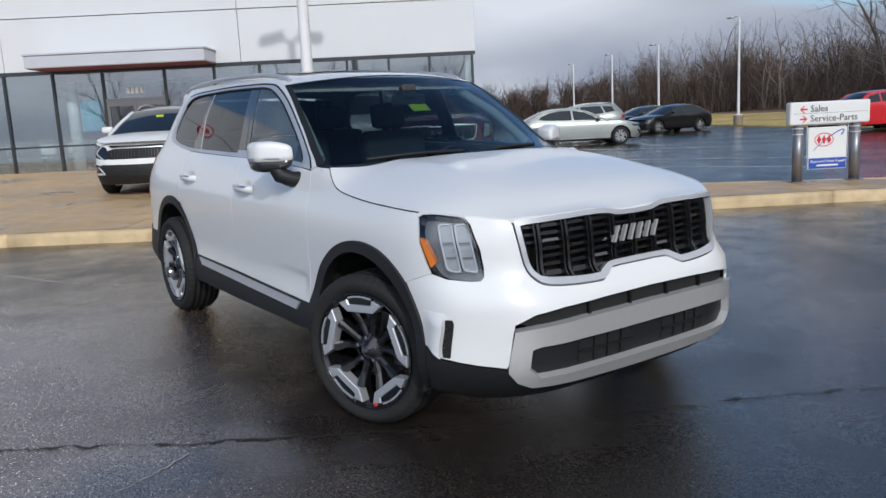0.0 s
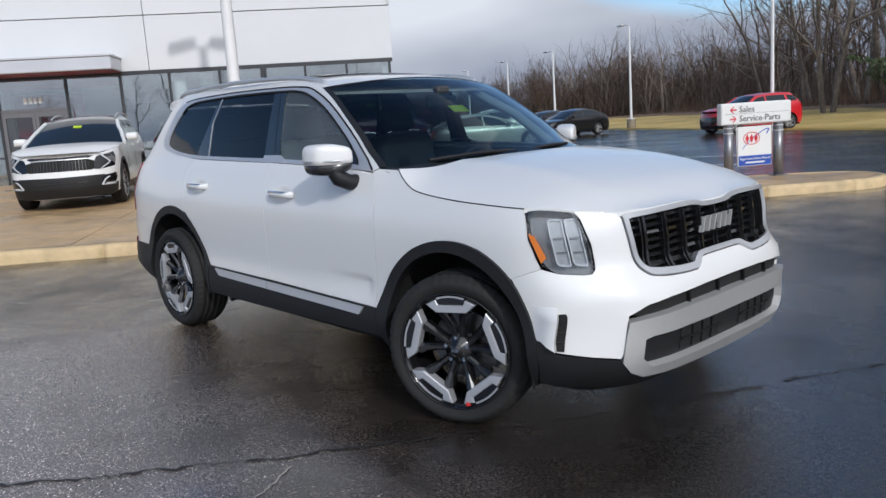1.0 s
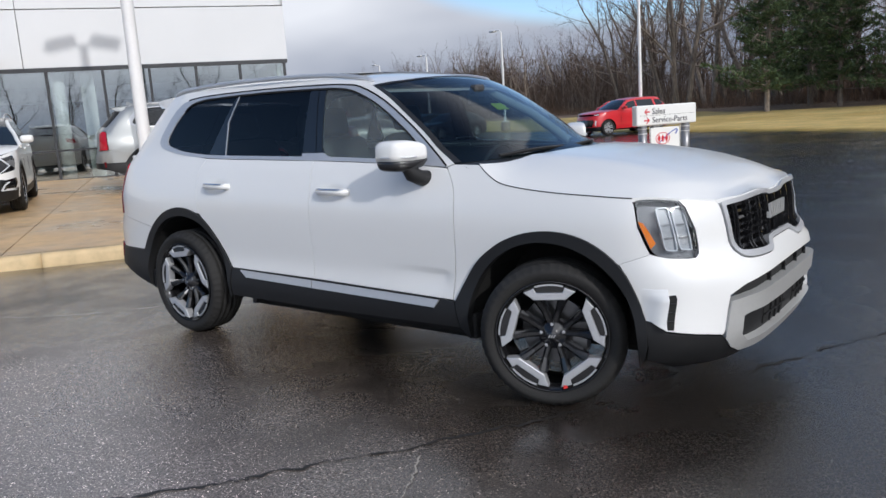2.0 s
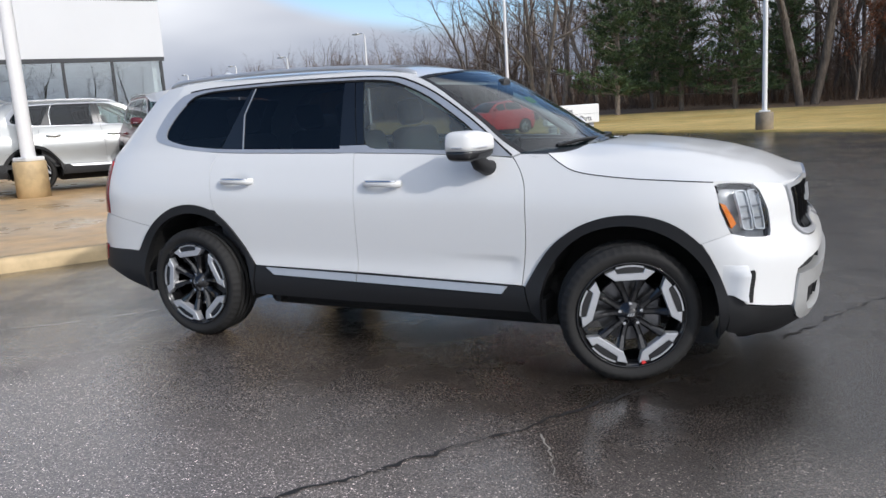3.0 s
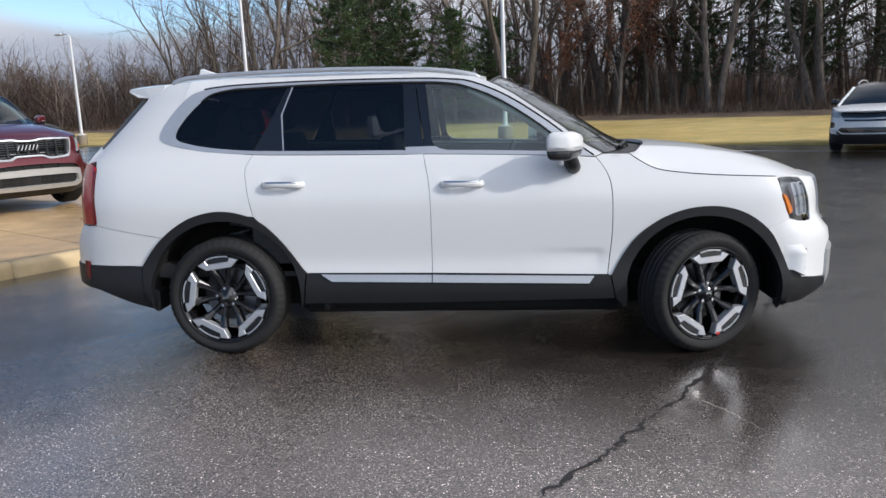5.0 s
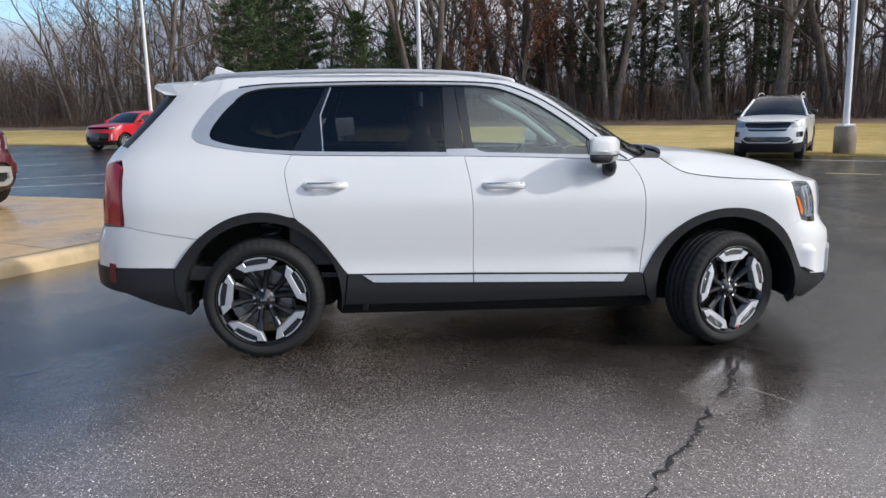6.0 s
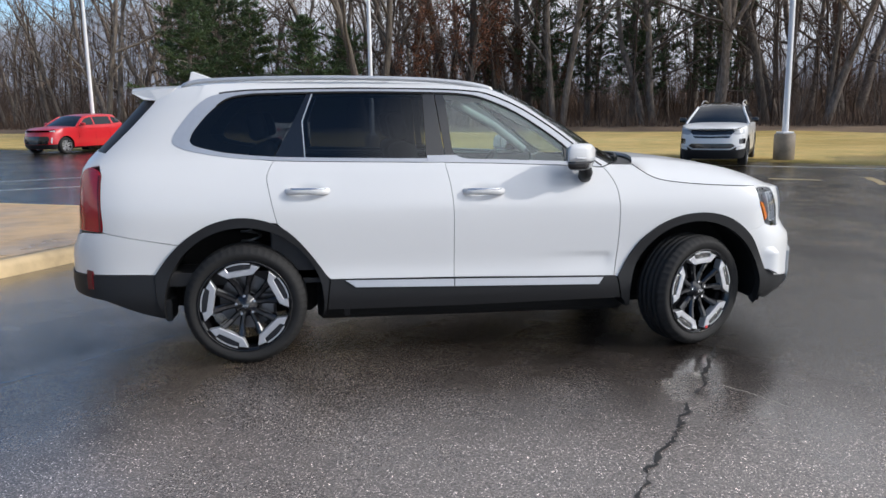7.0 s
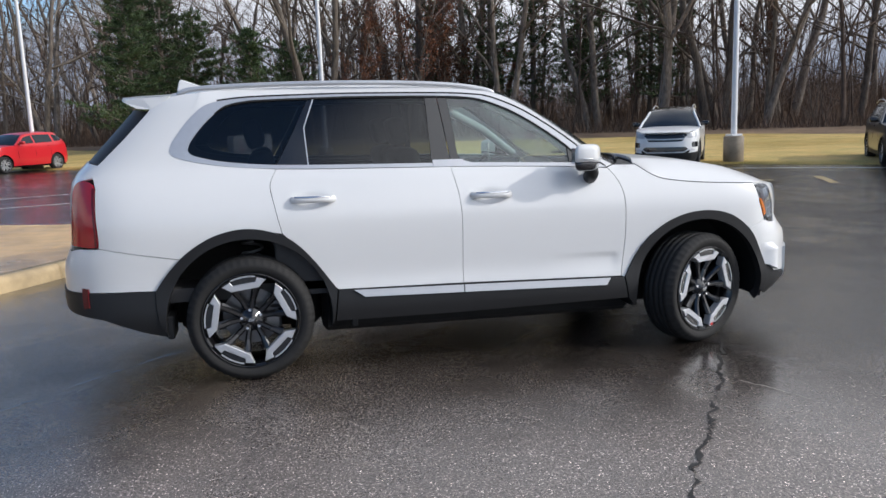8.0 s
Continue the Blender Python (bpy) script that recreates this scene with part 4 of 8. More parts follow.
# ---- direction sign on the island ----
def direction_sign():
    ax, ay, bx_, by_ = -0.457, 8.06, 0.172, 9.09
    az = math.degrees(math.atan2(by_ - ay, bx_ - ax))
    w = math.hypot(bx_ - ax, by_ - ay)
    z = ground_z(-0.1, 8.6) + PAD_H
    s = thing("direction_sign", Matrix.Translation((ax, ay, z)) @ Matrix.Rotation(radians(az), 4, "Z"), "white and grey direction sign with hanging placard on two posts", "sign")
    top = 1.352 - z
    p = part("sign_panel", box_bm((0, -0.07, top - 0.33), (w, 0.07, top), 0.025, None, 2), SIGN_WHITE, s, "white lettered panel")
    for body, zz in (("Sales", top - 0.145), ("Service-Parts", top - 0.285)):
        part_me = text_mesh(body, 0.135)
        ob = link_mesh("lettering", part_me, SIGN_GREY, p)
        ob.location = (0.30, -0.074, zz)
    part("divider", box_bm((0.06, -0.073, top - 0.168), (w - 0.05, -0.069, top - 0.164)), SEAM, p)
    for d, zz in ((1, top - 0.105), (-1, top - 0.245)):
        bm = bmesh.new()
        cx = 0.20
        prism_bm([(cx - d * 0.055, zz), (cx - d * 0.0, zz + 0.05), (cx + d * 0.018, zz + 0.05), (cx - d * 0.025, zz + 0.011), (cx + d * 0.055, zz + 0.011), (cx + d * 0.055, zz - 0.011), (cx - d * 0.025, zz - 0.011), (cx + d * 0.018, zz - 0.05), (cx, zz - 0.05)], -0.076, -0.069, "y", bm)
        part("arrow", bm, SIGN_RED, p, "red arrow")
    for x in (0.16, w - 0.18):
        post = part("post", _lathe_bm([(0.0, 0.0), (0.072, 0.0), (0.072, top - 0.33), (0.0, top - 0.33)], (x, 0), 18), POLE_GREY, s, "round grey steel post", True)
        part("foot_plate", box_bm((x - 0.11, -0.09, 0.0), (x + 0.11, 0.09, 0.015), 0.004), POLE_GREY, post)
        for zz in (0.78, 0.70):
            part("band", _lathe_bm([(0.073, zz), (0.076, zz), (0.076, zz + 0.012), (0.073, zz + 0.012)], (x, 0), 18), SIGN_WHITE, post, "", True)
    # hanging placard
    l, r, lo, hi = 0.31, w - 0.31, 0.18, top - 0.37
    pl = part("placard", box_bm((l, -0.02, lo), (r, 0.0, hi), 0.008), SIGN_WHITE, s, "white placard with red oval and blue foot")
    part("placard_foot", box_bm((l + 0.012, -0.024, lo + 0.012), (r - 0.012, -0.019, lo + 0.165)), SIGN_BLUE, pl)
    me = text_mesh("Approved Auto Repair", (r - l) * 0.098)
    ob = link_mesh("lettering", me, SIGN_WHITE, pl)
    ob.location = (l + 0.03, -0.026, lo + 0.10)
    part("lettering_bar", box_bm((l + 0.13, -0.027, lo + 0.045), (r - 0.13, -0.022, lo + 0.07)), SIGN_WHITE, pl)
    cx, cz, rx, rz = l + (r - l) * 0.40, lo + (hi - lo) * 0.70, 0.145, 0.10
    ov = [(cx + rx * math.cos(a), cz + rz * math.sin(a)) for a in np.linspace(0, 2 * math.pi, 33)[:-1]]
    inn = [(cx + (rx - 0.012) * math.cos(a), cz + (rz - 0.012) * math.sin(a)) for a in np.linspace(0, 2 * math.pi, 33)[:-1]]
    bm = bmesh.new()
    A = [bm.verts.new((x, -0.0245, z_)) for x, z_ in ov]
    B = [bm.verts.new((x, -0.0245, z_)) for x, z_ in inn]
    for k in range(32):
        bm.faces.new((A[k], A[(k + 1) % 32], B[(k + 1) % 32], B[k]))
    part("oval_ring", bm, SIGN_RED, pl, "red oval ring")
    for k in (-1, 0, 1):
        q = cx + k * 0.075
        bm = prism_bm([(q - 0.032, cz), (q, cz - 0.065), (q + 0.032, cz), (q, cz + 0.065)], -0.0265, -0.021, "y")
        part("emblem", bm, SIGN_RED, pl, "plain red lozenge")
    sw = cr([(cx - 0.16, cz - 0.16), (cx - 0.10, cz - 0.10), (cx + 0.05, cz + 0.02), (cx + 0.22, cz + 0.12), (cx + 0.30, cz + 0.13), (cx + 0.26, cz + 0.06)], 6)
    vs, fs = tube_data([(p_[0], -0.023, p_[1]) for p_ in sw], [0.004 + 0.008 * (i / len(sw)) for i in range(len(sw))], 6)
    pyd("swoosh", [(x, -0.023 + (y + 0.023) * 0.2, z_) for x, y, z_ in vs], fs, SIGN_BLUE, pl, "thin blue swoosh")
    fr = tube("hanger_frame", [(l - 0.015, -0.01, lo), (l - 0.015, -0.01, hi + 0.03), (r + 0.015, -0.01, hi + 0.03), (r + 0.015, -0.01, lo)], 0.008, SIGN_WHITE, s, "", 6)
    for x in (l + 0.12, r - 0.12):
        tube("hook", [(x, -0.01, hi), (x, -0.01, top - 0.33)], 0.005, POLE_GREY, s, "", 6)
    return s


direction_sign()

# ---- vehicles ----


class Body:
    """A car's outer skin: a plan outline, narrowed and shifted by height. Coordinates: u runs along the outline
    (u equals x on the straight side), z is the height. x points ahead from the rear axle, the right side is -y."""

    def __init__(self, plan, side, front, rear, front_x, rear_x):
        pts = np.array(cr(plan, 14))
        seg = np.r_[0, np.cumsum(np.hypot(*np.diff(pts, axis=0).T))]
        mid = np.interp(1.3, pts[:, 0][pts[:, 1] > 0.5], seg[pts[:, 1] > 0.5])
        self.u = seg - mid + 1.3
        self.x, self.y = pts[:, 0], pts[:, 1]
        self.wmax = self.y.max()
        self.end, self.start = self.u[-1], self.u[0]
        self.tab = {}
        for k, t in (("s", side), ("f", front), ("r", rear)):
            q = np.array(cr(t, 8))
            self.tab[k] = (q[:, 0], q[:, 1])
        self.fx, self.rx = front_x, rear_x

    def _h(self, k, z):
        return np.interp(z, *self.tab[k])

    def place(self, U, Z):
        U, Z = np.asarray(U, float), np.asarray(Z, float)
        left = (U > self.end) | (U < self.start)
        V = np.where(U > self.end, 2 * self.end - U, np.where(U < self.start, 2 * self.start - U, U))
        x, y = np.interp(V, self.u, self.x), np.interp(V, self.u, self.y)

        def ramp(a, b):
            t = np.clip((x - a) / (b - a), 0, 1)
            return t * t * (3 - 2 * t)
        y = y * (1 + self._h("s", Z) / self.wmax)
        x = x + ramp(*self.fx) * self._h("f", Z) + ramp(*self.rx) * self._h("r", Z)
        return np.stack([x, np.where(left, y, -y), Z], -1)

    def __call__(self, U, Z):
        p, e = self.place(U, Z), 0.006
        du = self.place(np.asarray(U) + e, Z) - self.place(np.asarray(U) - e, Z)
        dz = self.place(U, np.asarray(Z) + e) - self.place(U, np.asarray(Z) - e)
        n = np.cross(du, dz)
        n /= np.maximum(np.linalg.norm(n, axis=1, keepdims=True), 1e-9)
        return p, n

    def S(self, x, z):
        """(u, z) of a place on the right side."""
        uu = np.linspace(self.start, self.end, 700)
        return float(np.interp(x, self.place(uu, np.full(700, z))[:, 0], uu)), z

    def F(self, y, z):
        """(u, z) of a place on the front face."""
        uu = np.linspace(1.5, self.end, 500)
        yy = self.place(uu, np.full(500, z))[:, 1]
        u = float(np.interp(-abs(y), np.maximum.accumulate(yy), uu))
        return (u if y <= 0 else 2 * self.end - u), z

    def R(self, y, z):
        """(u, z) of a place on the rear face."""
        uu = np.linspace(self.start, 0.8, 500)
        yy = self.place(uu, np.full(500, z))[:, 1]
        u = float(np.interp(abs(y), np.maximum.accumulate(-yy), uu))
        return (u if y <= 0 else 2 * self.start - u), z


def both(name, body, poly, mat, parent, label="", **kw):
    """The same panel on the right and on the left side."""
    return [surf_panel(name, body, poly, mat, parent, label, flip_y=f, **kw) for f in (False, True)]


def across(body, half):
    """Close a front outline given from the right round to the middle with its mirror image."""
    return list(half) + [(2 * body.end - u, z) for u, z in half[::-1]]


def loft(name, rows, mat, parent, label="", thick=0.005):
    """A sheet through rows of points."""
    k, n = len(rows[0]), len(rows)
    vs = [tuple(p) for r in rows for p in r]
    fs = [(i * k + j, i * k + j + 1, (i + 1) * k + j + 1, (i + 1) * k + j) for i in range(n - 1) for j in range(k - 1)]
    return pyd(name, vs, fs, mat, parent, label, True)


# -- wheels --
TYRE_MESH, WHEEL_CACHE = {}, {}


def tyre_mesh(R, rim, width):
    key = (R, rim, width)
    if key in TYRE_MESH:
        return TYRE_MESH[key]
    h = width / 2
    T = R - rim
    prof = [(rim - 0.008, h - 0.02), (rim + 0.06 * T, h - 0.012), (rim + 0.21 * T, h - 0.002), (rim + 0.47 * T, h + 0.006), (rim + 0.70 * T, h + 0.003), (R - 0.020, h - 0.012), (R - 0.008, h - 0.022), (R - 0.002, h - 0.036)]
    grooves = []
    for c in (0.062, 0.022):
        grooves += [(R, c + 0.007), (R - 0.008, c + 0.006), (R - 0.008, c - 0.006), (R, c - 0.007)]
    outer = prof + grooves
    full = outer + [(r, -y) for r, y in outer[::-1]]
    segs = 150 if R == 0.361 else 48
    vs, fs = [], []
    n = len(full)
    for k in range(segs):
        t = 2 * math.pi * k / segs
        for i, (r, y) in enumerate(full):
            sh = abs(y) > 0.070 and r > R - 0.03
            cut = 0.007 if sh and k % 3 == 0 else 0.0
            mid = abs(y) < 0.05 and r > R - 0.004 and (k + (0 if y > 0 else 2)) % 4 == 0
            rr = r - cut - (0.004 if mid else 0)
            vs.append((rr * math.cos(t), -y, rr * math.sin(t)))
    for k in range(segs):
        q = (k + 1) % segs
        for i in range(n - 1):
            fs.append((k * n + i, q * n + i, q * n + i + 1, k * n + i + 1))
    me = bpy.data.meshes.new("tyre")
    me.from_pydata(vs, [], fs)
    me.polygons.foreach_set("use_smooth", [True] * len(fs))
    me.materials.append(TYRE)
    TYRE_MESH[key] = me
    return me


def poly_solid(outline, front, back, material, name, parent, label="", bevel=0.0):
    """A shape in the wheel's plane (x, z) between two depths; front is the smaller y."""
    bm = prism_bm(outline, front, back, "y")
    if bevel:
        es = [e for e in bm.edges if all(abs(v.co.y - front) < 1e-6 for v in e.verts)]
        bmesh.ops.bevel(bm, geom=es, offset=bevel, segments=1, affect="EDGES")
    return part(name, bm, material, parent, label)


def rot2(p, a):
    c, s = math.cos(a), math.sin(a)
    return (p[0] * c - p[1] * s, p[0] * s + p[1] * c)


def two_tone_wheel(parent, m, R=0.361, rim=0.270, width=0.245, turn=0.0, style="bracket", mark=False, silver=False):
    """A wheel under its car, its face to -y: tyre, rim barrel, five spoke pairs with machined outer brackets."""
    key = (R, rim, style, turn, mark, silver)
    if key in WHEEL_CACHE:
        src = WHEEL_CACHE[key]
        w = new("wheel")
        w.empty_display_size = 0.2
        w.parent = parent
        w.matrix_basis = m
        for c in src.children:
            o = c.copy()
            scene.collection.objects.link(o)
            o.parent = w
            o.matrix_parent_inverse = Matrix()
        return w
    w = new("wheel")
    w.empty_display_size = 0.2
    w.parent = parent
    w.matrix_basis = m
    WHEEL_CACHE[key] = w
    ty = new("tyre", tyre_mesh(R, rim, width))
    ty.parent = w
    h = width / 2
    f = -h + 0.012  # depth of the rim's face
    prof = [(rim + 0.004, -h + 0.004), (rim + 0.006, -h + 0.012), (rim - 0.004, f + 0.004), (rim - 0.014, f + 0.02), (rim - 0.02, f + 0.10), (rim - 0.03, h - 0.05), (rim - 0.02, h - 0.01)]
    vs, fs = lathe_data(prof, 72)
    pyd("rim", vs, fs, GLOSS_BLACK, w, "gloss black rim barrel", True)
    vs, fs = lathe_data([(rim + 0.0065, -h + 0.003), (rim + 0.008, -h + 0.0005), (rim + 0.002, -h - 0.001), (rim - 0.001, -h + 0.004)], 72, True)
    pyd("rim_lip", vs, fs, GLOSS_BLACK if style == "bracket" else MACHINED if style != "plain" else SATIN_SILVER, w, "thin rim lip", True)
    vs, fs = lathe_data([(0.0, 0.015), (0.165, 0.015), (0.165, 0.04), (0.0, 0.04)], 40)
    pyd("brake_disc", vs, fs, DISC, w, "", False)
    if style == "bracket":
        part("caliper", box_bm((0.07, 0.0, -0.10), (0.17, 0.06, 0.06), 0.015), POLE_GREY, w, "grey brake caliper")
    vs, fs = lathe_data([(0.0, f + 0.012), (0.030, f + 0.012), (0.034, f + 0.018), (0.060, f + 0.03), (0.075, f + 0.05), (0.078, f + 0.09), (0.0, f + 0.09)], 32)
    pyd("hub", vs, fs, GLOSS_BLACK, w, "", True)
    vs, fs = lathe_data([(0.0, f + 0.006), (0.024, f + 0.007), (0.028, f + 0.012), (0.028, f + 0.02)], 24)
    pyd("hub_cap", vs, fs, GLOSS_BLACK, w, "", True)
    for k in (-1, 0, 1):
        poly_solid([(k * 0.012 - 0.008, -0.008), (k * 0.012 - 0.002, -0.008), (k * 0.012 + 0.006, 0.008), (k * 0.012, 0.008)], f + 0.003, f + 0.008, CHROME, "cap_emblem", w)
    n = 5
    for k in range(n):
        a = turn + 2 * math.pi * k / n
        nut = [rot2((0.057 + 0.009 * math.cos(t), 0.009 * math.sin(t)), a) for t in np.linspace(0, 2 * math.pi, 7)[:-1]]
        poly_solid(nut, f + 0.018, f + 0.05, CHROME, "lug_nut", w, "chrome lug nut")
        if style == "bracket":
            # a pair of dark spokes
            for s in (-1, 1):
                vs = []
                for r, half, depth, ang in ((0.05, 0.017, f + 0.034, 0.20), (0.12, 0.017, f + 0.026, 0.27), (0.190, 0.024, f + 0.004, 0.32)):
                    q = rot2((r, 0), a + s * ang)
                    t = rot2((0, 1), a + s * ang)
                    for wd, dp in ((-half, 0.012), (-half * 0.45, 0.0), (half * 0.45, 0.0), (half, 0.012), (half, 0.05), (-half, 0.05)):
                        vs.append((q[0] + t[0] * wd, depth + dp, q[1] + t[1] * wd))
                fs = []
                for i in range(2):
                    for j in range(6):
                        fs.append((i * 6 + j, i * 6 + (j + 1) % 6, (i + 1) * 6 + (j + 1) % 6, (i + 1) * 6 + j))
                fs += [tuple(range(6))[::-1], tuple(12 + j for j in range(6))]
                pyd("spoke", vs, fs, GLOSS_BLACK, w, "gloss black spoke")
            # machined bracket: a bar along a chord whose ends flare out to the rim
            q_ = rim - 0.008
            shape = [(0.70, -0.29), (0.70, 0.29), (0.845, 0.475), (0.925, 0.285), (0.835, 0.245), (0.835, -0.245), (0.925, -0.285), (0.845, -0.475)]
            poly_solid([rot2((q_ * x_, q_ * y_), a) for x_, y_ in shape], f - 0.010, f + 0.04, MACHINED, "bracket", w, "machined silver bracket", 0.003)
            fill = [(0.84, -0.24), (0.915, -0.285), (0.975, 0.0), (0.915, 0.285), (0.84, 0.24)]
            poly_solid([rot2((q_ * x_, q_ * y_), a) for x_, y_ in fill], f - 0.003, f + 0.03, GLOSS_BLACK, "bracket_insert", w)
            ring = [rot2((q_ * math.cos(t), q_ * math.sin(t)), a) for t in np.linspace(-0.27, 0.27, 7)] + [rot2((q_ * 0.970 * math.cos(t), q_ * 0.970 * math.sin(t)), a) for t in np.linspace(0.27, -0.27, 7)]
            poly_solid(ring, f - 0.008, f + 0.0, MACHINED, "bracket_edge", w)
            if mark and k == 3:
                poly_solid([rot2(p, a - 0.42) for p in ((0.245, -0.008), (0.262, -0.012), (0.262, 0.010), (0.248, 0.008))], f - 0.013, f - 0.009, RED_MARK, "paint_mark", w, "small red paint mark")
        else:
            col = SATIN_SILVER if style == "silver" or style == "plain" else MACHINED
            for s in (-1, 1):
                o = [(0.04, s * 0.004), (0.04, s * 0.03), (rim - 0.012, s * 0.072), (rim - 0.012, s * 0.034)]
                poly_solid([rot2(p, a) for p in (o if s > 0 else o[::-1])], f + 0.012, f + 0.05, col, "spoke", w, "", 0.003)
    return w


def ring_of(outer, inner):
    return list(outer) + list(inner)[::-1]


LAMP_DARK = surface("lamp_housing", (0.17, 0.175, 0.185), 0.3, metal=0.2, bump=0.05)
SUV = Body(
    plan=[(-1.10, 0.0), (-1.085, 0.4), (-1.03, 0.70), (-0.94, 0.85), (-0.78, 0.925), (-0.5, 0.952), (0.0, 0.960), (0.7, 0.962), (1.3, 0.962), (2.0, 0.962), (2.6, 0.962), (2.95, 0.957), (3.18, 0.945), (3.31, 0.928), (3.395, 0.897), (3.465, 0.845), (3.535, 0.775), (3.60, 0.705), (3.652, 0.615), (3.688, 0.48), (3.704, 0.25), (3.708, 0.0)],
    side=[(0.15, -0.06), (0.22, -0.04), (0.32, -0.018), (0.42, 0.0), (0.50, -0.010), (0.60, -0.022), (0.74, -0.016), (0.86, -0.012), (0.95, -0.016), (1.02, -0.034), (1.10, -0.066), (1.17, -0.10), (1.225, -0.135), (1.26, -0.150), (1.45, -0.205), (1.60, -0.258), (1.66, -0.290), (1.70, -0.335), (1.76, -0.40)],
    front=[(0.15, -0.22), (0.22, -0.16), (0.28, -0.06), (0.34, 0.012), (0.42, 0.040), (0.52, 0.045), (0.60, 0.052), (0.66, 0.050), (0.70, 0.040), (0.745, 0.002), (0.80, -0.036), (0.90, -0.045), (1.0, -0.062), (1.04, -0.085), (1.08, -0.13), (1.14, -0.22), (1.25, -0.4), (1.76, -1.2)],
    rear=[(0.15, 0.16), (0.25, 0.10), (0.36, 0.035), (0.48, 0.0), (0.60, -0.005), (0.70, 0.0), (0.77, 0.025), (0.84, 0.05), (1.0, 0.055), (1.14, 0.060), (1.21, 0.085), (1.30, 0.165), (1.56, 0.40), (1.66, 0.48), (1.76, 0.55)],
    front_x=(2.95, 3.45), rear_x=(-0.10, -0.85))

ARCH_R = [(-0.512, 0.572), (-0.455, 0.655), (-0.384, 0.735), (-0.30, 0.805), (-0.198, 0.863), (-0.10, 0.893), (-0.015, 0.903), (0.085, 0.893), (0.195, 0.857), (0.28, 0.80), (0.36, 0.715), (0.435, 0.615), (0.50, 0.519)]
ARCH_F = [(2.322, 0.487), (2.39, 0.610), (2.464, 0.712), (2.55, 0.785), (2.636, 0.836), (2.75, 0.875), (2.867, 0.889), (2.97, 0.882), (3.068, 0.854), (3.16, 0.800), (3.243, 0.719), (3.30, 0.615), (3.345, 0.505)]
WIN_BOT_OUT = [(2.225, 1.182), (1.9, 1.196), (1.36, 1.212), (0.6, 1.222), (0.18, 1.231), (-0.10, 1.253), (-0.28, 1.283), (-0.375, 1.312), (-0.405, 1.345)]
WIN_TOP_OUT = [(-0.405, 1.345), (-0.385, 1.40), (-0.305, 1.51), (-0.23, 1.582), (-0.165, 1.615), (-0.05, 1.634), (0.129, 1.646), (0.641, 1.658), (1.16, 1.656), (1.38, 1.647), (1.514, 1.627), (1.723, 1.539), (1.964, 1.383), (2.152, 1.234), (2.225, 1.182)]
WIN_BOT_IN = [(2.09, 1.212), (1.9, 1.218), (1.36, 1.234), (0.6, 1.244), (0.18, 1.253), (-0.08, 1.275), (-0.21, 1.299), (-0.285, 1.322), (-0.305, 1.350)]
WIN_TOP_IN = [(-0.305, 1.350), (-0.285, 1.40), (-0.21, 1.495), (-0.12, 1.575), (-0.06, 1.603), (0.02, 1.618), (0.14, 1.627), (0.64, 1.640), (1.16, 1.638), (1.36, 1.629), (1.49, 1.603), (1.69, 1.518), (1.93, 1.362), (2.06, 1.25), (2.09, 1.212)]
ROOF_EDGE = [(-0.50, 1.625), (-0.40, 1.655), (-0.2, 1.682), (0.1, 1.697), (0.6, 1.705), (1.1, 1.697), (1.35, 1.683), (1.553, 1.655), (1.729, 1.574), (1.867, 1.484), (2.036, 1.365), (2.156, 1.268), (2.274, 1.199)]
HOOD_CUT = [(2.43, 1.198), (2.50, 1.150), (2.58, 1.110), (2.70, 1.088), (2.89, 1.070), (3.08, 1.060), (3.265, 1.050)]


